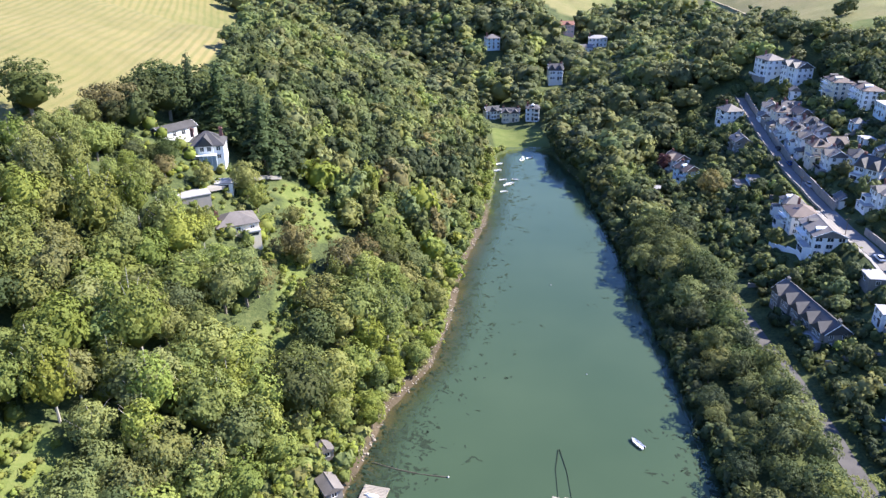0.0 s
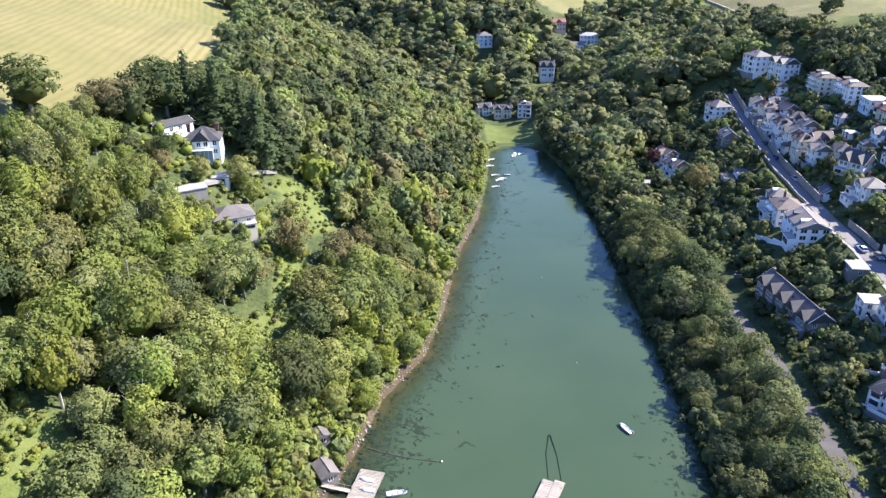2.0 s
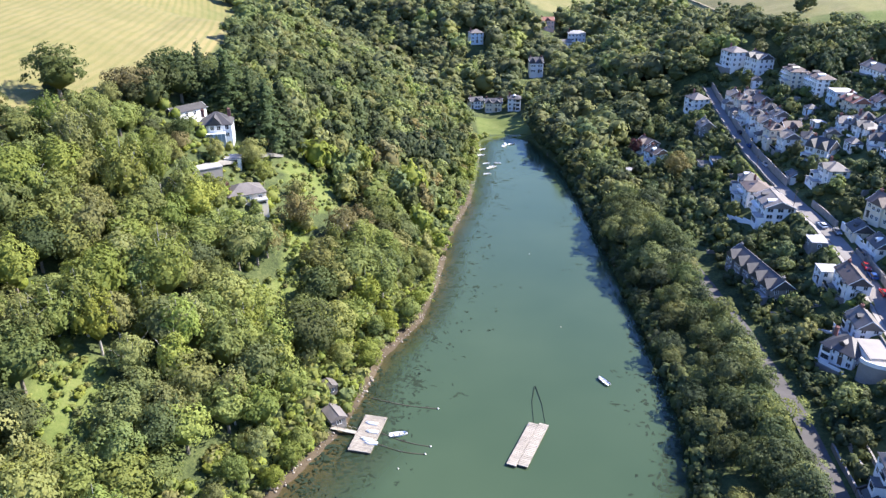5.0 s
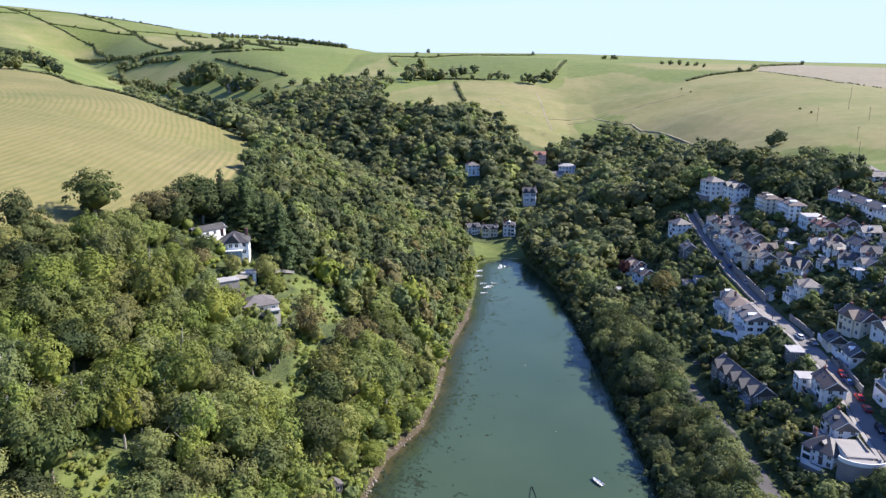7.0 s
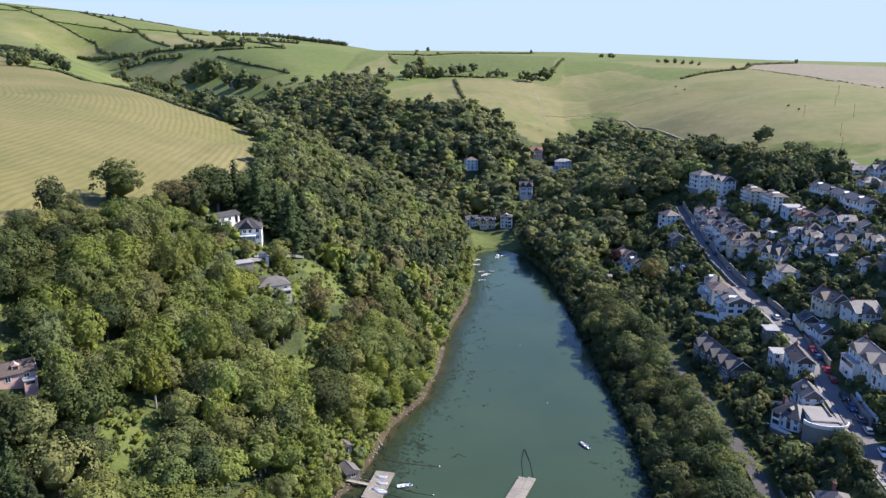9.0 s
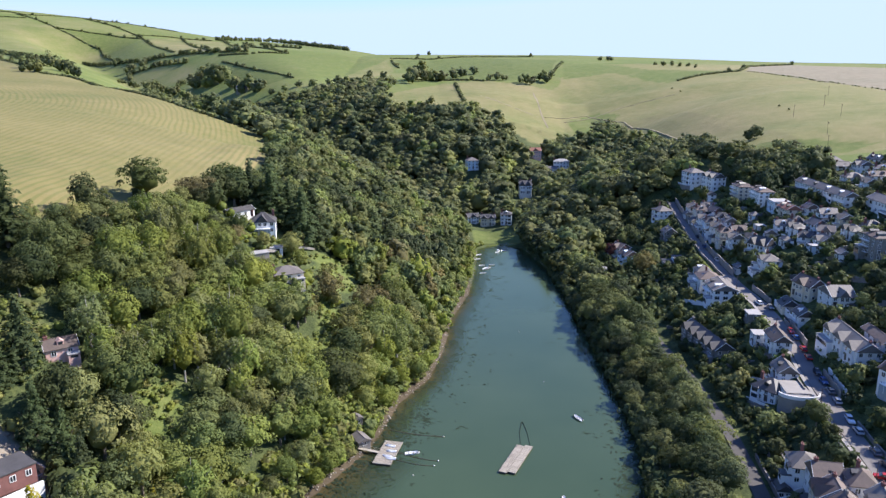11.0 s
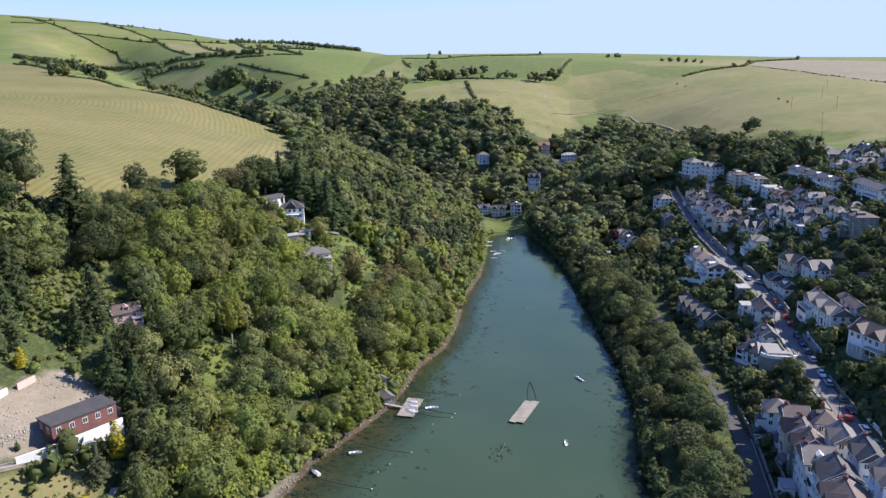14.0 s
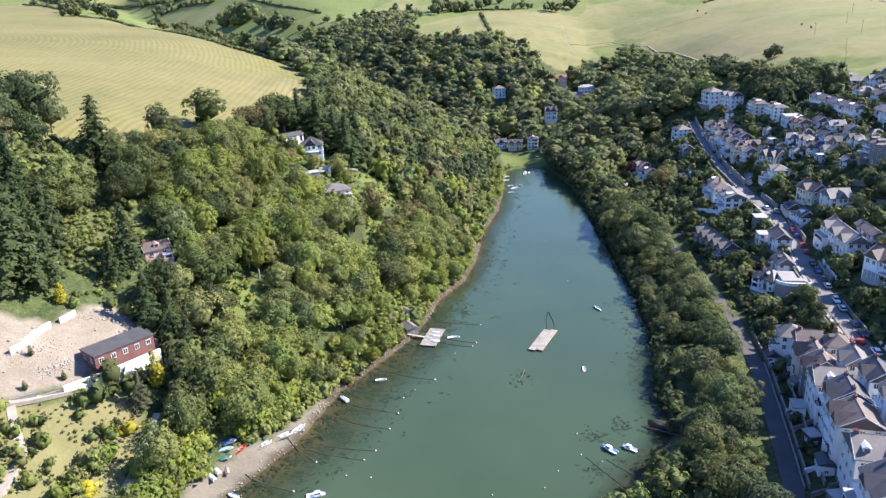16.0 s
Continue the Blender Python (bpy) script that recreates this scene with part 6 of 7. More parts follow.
# the belt of trees between the drive and the beach
for x, y, s, pal in ((-76, 46, 1.0, DARK[4]), (-72.5, 48.5, 0.9, LIGHT[2]), (-69.5, 46.5, 0.8, LIME[0]), (-75.5, 40.5, 1.05, DARK[2]), (-72, 42.5, 0.8, LIGHT[4]), (-75.5, 34.5, 0.9, LIGHT[2]), (-73, 37.5, 0.75, LIME[2]), (-75.5, 28.5, 0.8, LIGHT[0]), (-73.2, 31.5, 0.7, LIME[1]),
                     (-76, 22.5, 0.8, LIGHT[4]), (-73.5, 25.5, 0.65, LIME[2]), (-77, 16.5, 0.75, LIGHT[2]), (-74.5, 19, 0.6, LIGHT[1]), (-78, 10, 0.75, DARK[4]), (-75.5, 12.5, 0.6, LIME[2]), (-79, 4, 0.7, LIGHT[2]), (-66, 47.5, 0.7, LIGHT[5]), (-62.5, 49.5, 0.65, LIME[0]), (-79.5, 51, 1.0, DARK[2]), (-78, 55, 1.1, LIGHT[4]), (-82, 55.5, 1.0, DARK[4]), (-74, 53, 1.0, LIGHT[2]), (-69.5, 52, 0.9, LIGHT[0])):
    plant("broadleaf_tree", x, y, s, pal, 1.0, True, "leafy tree standing above the beach")
for k in range(70):
    y = rr.uniform(4, 52)
    x = float(np.interp(y, SHORE_Y, SHORE_L)) - float(np.interp(y, *BEACH)) - rr.uniform(0.5, 5.0)
    if x > -79 and clear_of(x, y, 0.2):
        plant("shrub", x, y, rr.uniform(0.6, 1.1), (LIME + LIGHT)[rr.randrange(len(LIME + LIGHT))], 0.9, False)
for x, y, s in ((-86.0, 45.0, 1.5), (-84.0, 47.2, 1.7), (-88.4, 42.6, 1.4), (-82.0, 49.4, 1.8), (-80.5, 47, 1.5), (-87.6, 40.6, 1.5), (-91, 38.2, 1.2)):
    plant("shrub", x, y, s, DARK[4], 1.1, True, "dense rounded bush growing against the white wall")
# hedges of the gardens along the lane
for k in range(70):
    y = 20 + k * 2.2
    x = float(np.interp(y, [q[1] for q in LANE], [q[0] for q in LANE])) + rr.uniform(3.2, 6.5)
    if clear_of(x, y, 0.5):
        plant("shrub", x, y, rr.uniform(0.6, 1.3), DARK[rr.randrange(len(DARK))], 1.0, False)
for y0, y1 in ((226, 252), (84, 104), (260, 284)):
    for k in range(int((y1 - y0) / 0.8)):
        x, y, t = float(np.interp(y0 + k * 0.8, [q[1] for q in STREET], [q[0] for q in STREET])) - 4.9, y0 + k * 0.8, 0
        plant("shrub", x, y, 0.5, LIME[k % 3], 0.75, False)

# bushes that hang over the tide line
for k in range(260):
    y = 62 + k * 1.1
    x = float(np.interp(y, SHORE_Y, SHORE_L)) - rr.uniform(1.8, 3.8)
    if clear_of(x, y, 0.3):
        pal = LIME if rr.random() < 0.45 else LIGHT
        plant("shrub", x, y, rr.uniform(0.7, 1.3), pal[rr.randrange(len(pal))], 1.0, y < 180)
# the bushes of the quay's point
for x, y, s in ((36, 22, 0.62), (33.5, 18, 0.55), (40, 25, 0.6), (43.5, 28, 0.6), (24, 13.5, 0.5), (20, 11.5, 0.42), (29, 15, 0.45), (38, 18, 0.5), (44, 20, 0.7), (43, 13, 0.6)):
    plant("broadleaf_tree", x, y, s * 1.25, DARK[4] if s > 0.5 else LIGHT[2], 0.8, True, "rounded bushy tree above the quay")
for k in range(60):
    x, y = rr.uniform(14, 46), rr.uniform(6, 30)
    if z_at(x, y) > 1.2 and clear_of(x, y, 0.4):
        plant("shrub", x, y, rr.uniform(0.5, 1.0), LIGHT[rr.randrange(len(LIGHT))], 0.8, False)
# scrub between the meadow and the drive, and the trees below the drive
for k in range(46):
    x, y = rr.uniform(-91, -84), rr.uniform(0, 36)
    if clear_of(x, y, 0.6):
        plant("shrub", x, y, rr.uniform(0.6, 1.3), (LIGHT + LIME)[rr.randrange(len(LIGHT + LIME))], 1.1, False)
for x, y, s in ((-84.8, 31, 1.5), (-87, 13, 1.5), (-86.5, 11.5, 1.2)):
    plant("shrub", x, y, s, GOLD[0], 0.8, True, "golden yellow flowering bush beside the drive")
# woods and gardens that carry on down the estuary
for x, y in scatter([(-230, -30), (-72, -30), (-92, -60), (-134, -190), (-320, -190)], 9.5, 31):
    plant("broadleaf_tree", x, y, rr.uniform(1.0, 1.5), LIGHT[rr.randrange(len(LIGHT))], 1.0, False)
for x, y in scatter([(56, -30), (24, -60), (34, -190), (260, -190), (300, -30)], 9.5, 32):
    plant("broadleaf_tree", x, y, rr.uniform(0.8, 1.3), DARK[rr.randrange(len(DARK))], 1.0, False)


# hedgerows and copses of the far fields
def hedge_line(line, size=2.2, step=5.0, pal=None, gaps=0.02, trees=0.02):
    pal = pal or FARWOOD
    for (ax, ay), (bx, by) in zip(line, line[1:]):
        n = max(1, int(math.hypot(bx - ax, by - ay) / step))
        for k in range(n):
            if rr.random() < gaps:
                continue
            x, y = ax + (bx - ax) * k / n + rr.uniform(-1, 1), ay + (by - ay) * k / n + rr.uniform(-1, 1)
            if rr.random() < trees:
                plant("broadleaf_tree", x, y, size * 0.5, pal[rr.randrange(len(pal))], 1.0, False)
            else:
                plant("shrub", x, y, size * rr.uniform(0.8, 1.2), pal[rr.randrange(len(pal))], 0.75, False, sink=0.4)


for line in ([(-104, 415), (-125, 431), (-146, 439), (-170, 453), (-203, 493), (-262, 570), (-341, 664), (-390, 698), (-486, 846), (-735, 1243)], [(-50, 1226), (-44, 1168), (-34, 1104)], [(-51, 1267), (20, 1246), (106, 1320), (214, 1340)], [(43, 882), (42, 790), (44, 718)],
             [(223, 1105), (186, 973), (167, 904)], [(308, 817), (346, 846), (407, 872), (470, 990), (600, 1120)], [(-22, 945), (36, 918), (83, 893)], [(-333, 1210), (-248, 1049), (-169, 923)]):
    hedge_line(line, 1.45, 2.6)
hedge_line([(413, 868), (418, 838), (414, 725), (403, 615), (403, 554)], 0.7, 2.6, gaps=0.35)
for line in ([(-1288, 2297), (-1209, 2343)], [(-1372, 2460), (-1324, 2470), (-1248, 2425), (-1154, 2582), (-960, 2640), (-830, 2600)], [(-640, 2400), (-621, 2352), (-348, 1484)], [(-520, 2200), (-409, 1835)], [(-842, 2206), (-770, 2264), (-704, 2272), (-620, 2242)], [(-1056, 2198), (-997, 2203), (-914, 2199), (-794, 2146)],
             [(-1123, 2552), (-976, 2409), (-802, 2169), (-531, 1590)], [(-728, 2293), (-420, 1452)], [(-1284, 2427), (-1190, 2346), (-1053, 2191), (-974, 2142), (-894, 2095), (-735, 1804)], [(-358, 1291), (-294, 1229), (-226, 1233)], [(-446, 2092), (-254, 1556)], [(-399, 1725), (-255, 1286), (-226, 1233)]):
    hedge_line(line, 1.9, 3.6, trees=0.05)
for line in ([(-896, 1978), (-719, 1760), (-596, 1594), (-525, 1529), (-471, 1469), (-369, 1338), (-302, 1268)], [(-894, 1541), (-782, 1412), (-547, 996), (-444, 828)], [(-560, 1400), (-602, 1503), (-526, 1456), (-429, 1339)]):
    hedge_line(line, 2.2, 4.5, trees=0.45)


def copse(x, y, scale, n=3):
    """A few trees close together, the largest in the middle."""
    for k in range(n):
        q = 0.0 if k == 0 else 5.0 * scale
        a = rr.uniform(0, 6.28)
        plant("broadleaf_tree", x + q * math.cos(a), y + q * math.sin(a), scale * (1.0 if k == 0 else rr.uniform(0.55, 0.85)), FARWOOD[rr.randrange(len(FARWOOD))], 1.0, False)


# trees beyond the mown field, down the side valley and round the farm
for x, y, s in ((-614, 1049, 1.2), (-426, 741, 1.55), (-397, 695, 1.6), (-419, 759, 1.15), (-448, 847, 2.0), (-396, 758, 1.7), (-386, 756, 1.7), (-362, 713, 1.2), (-714, 1748, 2.0), (-622, 1560, 1.8), (-586, 1557, 1.6), (-514, 1286, 1.3), (-460, 1234, 1.5), (-391, 1152, 1.2), (-318, 1069, 3.4), (-336, 1093, 2.9), (-298, 1043, 2.8), (-343, 1080, 1.7), (-267, 981, 2.0), (-241, 937, 1.6), (-228, 927, 2.3)):
    copse(x, y, s)
for x, y, s in ((-211, 901, 1.7), (-275, 925, 1.6), (-289, 937, 1.6), (-331, 1002, 1.7), (-383, 1094, 1.7), (-419, 1151, 1.6), (-484, 1259, 1.5), (-562, 1361, 1.2), (-350, 1040, 1.5), (-310, 965, 1.5), (-223, 848, 1.6), (-174, 814, 1.3), (-200, 805, 1.8), (-179, 766, 1.7), (-237, 845, 1.5), (-450, 1200, 1.4), (-520, 1300, 1.3), (-400, 1120, 1.5)):
    copse(x, y, s)
# copses along the foot of the green hill field, and single trees on the skyline and the pasture
for x, y, s in ((-10, 928, 2.3), (0, 941, 2.5), (-17, 899, 1.8), (12, 926, 1.8), (27, 918, 1.7), (42, 934, 1.6), (54, 953, 1.4), (73, 968, 1.3), (88, 902, 0.9), (98, 901, 1.35), (106, 901, 0.9), (126, 883, 0.9), (134, 876, 1.45), (154, 900, 1.1), (160, 891, 1.5), (171, 915, 1.2)):
    copse(x, y, s, 2)
for x, y, s in ((8, 697, 0.95), (-73, 968, 1.1), (-83, 878, 1.0), (-53, 949, 1.25), (-39, 872, 1.3), (-105, 884, 1.2), (-118, 872, 1.0), (-135, 859, 1.0), (-153, 863, 0.9), (-170, 857, 0.9), (-190, 865, 0.9), (18, 1480, 0.85), (-5, 1362, 0.55), (297, 1160, 0.8), (309, 1158, 0.9), (315, 1160, 0.7), (342, 1018, 0.55), (350, 1004, 0.7), (362, 1000, 0.8), (369, 986, 0.7), (381, 985, 0.6), (381, 958, 0.5)):
    copse(x, y, s, 2)
for x, y, s in ((214, 393, 1.0), (209, 391, 0.8), (193, 370, 0.5), (198, 373, 0.55), (189, 368, 0.5), (274, 487, 0.24), (272, 467, 0.24), (277, 745, 0.27), (279, 723, 0.26), (211, 353, 1.0), (217, 348, 1.05), (213, 347, 1.05), (192, 455, 0.9), (190, 432, 0.8), (189, 450, 0.8), (-96, 408, 1.3)):
    copse(x, y, s, 1)
for k in range(110):
    copse(-620 + k * 3.9 + rr.uniform(-4, 4), 2560 - abs(k - 37) * 7.6 + rr.uniform(-8, 8), rr.uniform(1.1, 1.7), 1)
put_masses()


# ---- boats, moorings and rafts ----
def hull_bm(length, beam, depth, n=9):
    """An open boat: rounded sides, pointed bow at +y, transom at -y."""
    bm = bmesh.new()
    rings = []
    for i in range(n):
        f = i / (n - 1)
        w = beam / 2 * (0.80 + 0.20 * math.sin(f * math.pi * 0.9)) * (1 - max(0, (f - 0.5) / 0.5) ** 2.4) + 0.03
        y, sheer = -length / 2 + f * length, depth * (0.9 + 0.35 * f * f)
        outer = [(-w, sheer), (-w * 0.92, sheer * 0.45), (-w * 0.55, 0.0 + 0.12 * f * f), (0, -0.06 + 0.2 * f ** 3), (w * 0.55, 0.12 * f * f), (w * 0.92, sheer * 0.45), (w, sheer), (w * 0.90, sheer - 0.01), (w * 0.5, depth * 0.42), (-w * 0.5, depth * 0.42), (-w * 0.90, sheer - 0.01)]
        rings.append([bm.verts.new((x, y, z)) for x, z in outer])
    for r, s in zip(rings, rings[1:]):
        m = len(r)
        for k in range(m):
            bm.faces.new((r[k], r[(k + 1) % m], s[(k + 1) % m], s[k]))
    bm.faces.new(rings[0])
    bm.faces.new(rings[-1][::-1])
    bmesh.ops.recalc_face_normals(bm, faces=bm.faces[:])
    return bm


def boat(x, y, turn, length=4.2, hull=GRP, cabin=False, motor=True, cover=None, ashore=False, upturned=False, z=None, label="white open dinghy on its mooring", name="boat"):
    length *= 0.8 if length > 4.0 and not ashore and z is None else 1.0
    zz = z if z is not None else (z_at(x, y) + 0.15 if ashore else -0.12)
    m = pose(x, y, zz, 8 if ashore else 0, 0, turn)
    if upturned:
        m = pose(x, y, zz + length * 0.13, 0, 180, turn)
    e = thing(name, m, label, "boat", "boats of the creek")
    beam, depth = length * 0.36, length * 0.15
    part("hull", hull_bm(length, beam, depth), hull, e, smooth=False)
    if upturned:
        bm = box(-0.04, -length * 0.45, -0.14, 0.04, length * 0.35, 0.0)
        part("keel", bm, hull, e)
        return e
    bm = bmesh.new()
    rub = [(-beam / 2 * 0.98, -length / 2, depth * 0.9), (-beam / 2, 0, depth), (-beam * 0.36, length * 0.32, depth * 1.13), (0, length * 0.5, depth * 1.25), (beam * 0.36, length * 0.32, depth * 1.13), (beam / 2, 0, depth), (beam / 2 * 0.98, -length / 2, depth * 0.9)]
    tube(rub, 0.045, 5, bm)
    part("gunwale", bm, RUBBER if not cabin else PAINT, e)
    if cover is not None:
        bm = solid([(-beam * 0.46, -length * 0.48, depth), (beam * 0.46, -length * 0.48, depth), (beam * 0.48, 0, depth * 1.05), (-beam * 0.48, 0, depth * 1.05), (0, length * 0.46, depth * 1.25), (0, -length * 0.45, depth * 1.7), (0, length * 0.15, depth * 1.8)],
                   [(0, 1, 5), (1, 2, 6, 5), (3, 0, 5, 6), (2, 4, 6), (4, 3, 6), (0, 3, 2, 1), (3, 4, 2)])
        part("cover", bm, cover, e, "taut fabric boat cover")
    elif cabin:
        bm = box(-beam * 0.33, -length * 0.08, depth * 0.5, beam * 0.33, length * 0.24, depth + length * 0.16, None, 0.08)
        c = part("cabin", bm, GRP, e)
        bm = box(-beam * 0.335, -length * 0.04, depth + length * 0.07, beam * 0.335, length * 0.245, depth + length * 0.125)
        part("cabin_window", bm, CARGLASS, c)
        bm = box(-beam * 0.3, length * 0.24, depth * 0.8, beam * 0.3, length * 0.36, depth * 1.05, None, 0.05)
        part("foredeck", bm, GRP, e)
    else:
        for q in (-0.22, 0.08):
            part("thwart", box(-beam * 0.44, length * q - 0.12, depth * 0.66, beam * 0.44, length * q + 0.12, depth * 0.74), TIMBER, e)
    if motor and cover is None:
        bm = box(-0.14, -length / 2 - 0.32, depth * 0.9, 0.14, -length / 2 - 0.02, depth * 0.9 + 0.42, None, 0.05)
        box(-0.06, -length / 2 - 0.22, -0.3, 0.06, -length / 2 - 0.1, depth, bm)
        part("outboard_motor", bm, RUBBER, e, "dark outboard motor")
    return e


boat(42, 122.6, 28, 5.0, label="white motor dinghy moored in mid creek", motor=True)
boat(29.2, 79, -5, 3.0, label="small white tender on a mooring", motor=False)
boat(-9.2, 103.3, -80, 5.2, label="white open rowing boat beside the raft", motor=False)
boat(-31.1, 76.5, -80, 4.4, label="white dinghy with a dark outboard near the shore")
boat(-40.8, 66.3, 40, 4.8, label="white covered dinghy at the tide edge", cover=GRP)
boat(27.8, 37.5, 38, 5.4, label="pale blue cabin boat on a mooring", cabin=True, hull=COVERS["pale"])
boat(32.7, 37.7, 50, 5.0, label="white cabin boat on a mooring", cabin=True)
boat(12.7, 17, 48, 6.2, label="white cabin cruiser with a blue cover", cabin=True)
boat(-42, 23.8, -78, 5.4, label="white cabin boat off the shore", cabin=True)
boat(-57.5, 16.8, 38, 5.6, label="white open motor boat near the beach")
boat(-61, 24.7, 65, 4.4, label="white dinghy aground at the tide edge")
boat(-66.4, 19.3, 90, 4.2, ashore=True, label="white dinghy pulled up on the beach", motor=False)
boat(-56, 10.2, 80, 5.6, label="white motor boat near the beach", cabin=True)
boat(-50.6, 50.5, -40, 4.2, ashore=True, label="white dinghy pulled up on the beach", motor=False)
boat(-53.6, 46.6, -60, 5.0, ashore=True, label="long white boat pulled up on the beach", motor=False)
boat(-57.6, 42.0, -50, 4.2, ashore=True, label="white and grey dinghy on the beach", motor=False)
boat(-62.2, 38.2, -35, 3.6, hull=COVERS["red"], ashore=True, motor=False, label="red dinghy pulled up under the trees")
boat(-65.0, 38.2, -70, 3.8, cover=COVERS["blue"], ashore=True, label="dinghy under a blue cover on the beach")
boat(-65.3, 36.2, -75, 3.6, cover=COVERS["pale"], ashore=True, label="dinghy under a pale blue cover on the beach")
boat(-65.2, 34.0, -80, 3.6, cover=COVERS["green"], ashore=True, label="dinghy under a green cover on the beach")
boat(-66.2, 30.6, 40, 3.4, ashore=True, upturned=True, label="upturned white dinghy on the beach")
boat(-66.9, 28.6, 45, 3.4, ashore=True, upturned=True, label="upturned pale dinghy on the beach")
boat(-64.2, 31.6, 20, 3.2, ashore=True, upturned=True, hull=TIMBER, label="upturned wooden dinghy on the beach")
for x, y, t, n in ((30.4, 298, -70, 4.6), (27.8, 303, -75, 4.2), (27.9, 326, -60, 4.4), (26.4, 316, -70, 4.0), (26.9, 287.5, -75, 4.2), (29.2, 296, -65, 3.8), (33, 303, 80, 4.2)):
    boat(x, y, t, n, label="small white boat moored near the creek head", motor=False)
boat(39.6, 332.5, -20, 6.0, cabin=True, label="white cabin boat at the head of the creek")
boat(43.5, 335, -60, 3.6, label="small white dinghy at the head of the creek", motor=False)


def buoy(x, y, r=0.22):
    bm = bmesh.new()
    bmesh.ops.create_icosphere(bm, subdivisions=2, radius=r, matrix=Matrix.Translation((0, 0, r * 0.5)))
    tube([(0, 0, r * 1.3), (0, 0, r * 1.75)], r * 0.18, 6, bm)
    ob = link("mooring_buoy", bm, ORANGE, smooth=True)
    ob.location = (x, y, 0)
    tagged(ob, "small pale mooring buoy floating on the creek", "buoy", "mooring buoys")


def mooring(ax, ay, bx, by, thick=0.19, buoyed=True, seed=0):
    """A weed-hung rope from the shore out to its buoy."""
    r = random.Random(seed)
    n = 9
    pts = []
    sag = r.uniform(0.3, 1.0)
    for i in range(n):
        f = i / (n - 1)
        x, y = ax + (bx - ax) * f, ay + (by - ay) * f - sag * math.sin(f * math.pi)
        pts.append((x, y, max(0.05, z_at(x, y) + 0.1)))
    bm = tube(pts, [thick * r.uniform(0.6, 1.3) for _ in pts], 5)
    tagged(link("mooring_rope", bm, ROPE), "slack mooring rope hung with brown weed", "rope", "mooring ropes")
    if buoyed:
        buoy(bx, by)


ROPE = plain("weedy_rope", (0.088, 0.078, 0.052), 0.9, 0.35, 1.5, 6)
for n, (ax, ay, bx, by) in enumerate(((-30, 82, -15.2, 75.8), (-39, 63.5, -25.1, 57.9), (-42.5, 57.4, -26.9, 50.3), (-48, 42.6, -32.3, 37), (-48.5, 45.4, -29.8, 40.8), (-16, 117.6, 0, 112.7), (-14, 100.5, -3.2, 96.5), (-53.5, 47.5, -44, 36.8), (-60, 32, -47.5, 25.8), (-55.5, 20, -42.9, 11.1), (-13, 104, -2, 99))):
    mooring(ax, ay, bx, by, 0.13, True, n)
for n, (ax, ay, bx, by) in enumerate(((21.7, 34.9, 30, 20), (26, 34, 34, 24), (3.4, 14.7, 8.1, 8.2), (9, 73, 11.6, 80))):
    mooring(ax, ay, bx, by, 0.12, n < 3, 30 + n)
for x, y in ((-21, 70), (-24, 66), (-9, 92), (20.5, 36), (14, 30), (21, 45), (25, 33), (10, 24), (-2, 22), (36, 150), (34, 200), (-36, 31), (-30, 30)):
    buoy(x, y, 0.17)


def pontoon(x, y, turn, width, length, rows, lanes, label, top=0.55, shift=0.0):
    """Decked floats: boards on bearers over dark floats."""
    e = thing("pontoon", pose(x, y, 0, 0, 0, turn), label, "pontoon")
    lw = width / lanes
    for i in range(lanes):
        x0, s = -width / 2 + i * lw, (shift if i % 2 else 0.0)
        part("float", box(x0 + 0.15, -length / 2 + s + 0.1, -0.35, x0 + lw - 0.15, length / 2 + s - 0.1, top - 0.2, None, 0.05), DARKWOOD, e)
        bm0 = box(x0 + 0.04, 0.03, top - 0.2, x0 + lw - 0.04, length / rows - 0.03, top, None, 0.02)
        first = part("plank", bm0, TIMBER, e)
        first.location.y = -length / 2 + s
        for k in range(1, rows):
            o = new("plank", first.data)
            o.parent = e
            o.location.y = -length / 2 + s + k * length / rows
    for sx in (-1, 1):
        for sy in (-0.42, 0.0, 0.42):
            part("cleat", box(sx * (width / 2 - 0.3) - 0.06, sy * length - 0.15, top, sx * (width / 2 - 0.3) + 0.06, sy * length + 0.15, top + 0.12), CHROME, e)
    return e


pontoon(19.5, 98.4, -26, 4.6, 15.6, 26, 2, "long pale timber pontoon moored in mid creek", shift=0.7)
pontoon(-16.1, 103.6, -14.5, 5.4, 12.8, 32, 1, "square timber raft with white dinghies at the shore")
for dx, dy, t in ((0.6, 3.4, 70), (0.9, 0.4, 75), (-0.2, -2.4, 65), (0.9, -3.6, 80)):
    boat(-16.1 + dx, 103.6 + dy, t, 3.0, upturned=True, z=0.55, label="upturned white dinghy on the timber raft")
bm = box(-0.5, -3.2, 0.62, 0.5, 3.2, 0.74)
for s in (-0.5, 0.5):
    for k in range(5):
        tube([(s, -3 + k * 1.5, 0.7), (s, -3 + k * 1.5, 1.6)], 0.03, 4, bm)
    tube([(s, -3.1, 1.6), (s, 3.1, 1.6)], 0.03, 4, bm)
ob = link("gangway", bm, TIMBER)
ob.matrix_world = pose(-21.6, 104.5, 0.1, 8, 0, 80)
tagged(ob, "narrow timber gangway from shore to raft", "gangway")
for n, (ax, ay, bx, by) in enumerate(((22.0, 106.5, 24.3, 121), (24.6, 104.8, 24.6, 121))):
    bm = tube([(ax, ay, 0.06), ((ax + bx) / 2 + 0.8 * (n - 0.5), (ay + by) / 2 + 1, 0.05), (bx, by, 0.05)], [0.06, 0.09, 0.16], 5)
    tagged(link("mooring_chain", bm, WEED), "dark weed-covered chain running from the pontoon", "chain", "mooring chains")
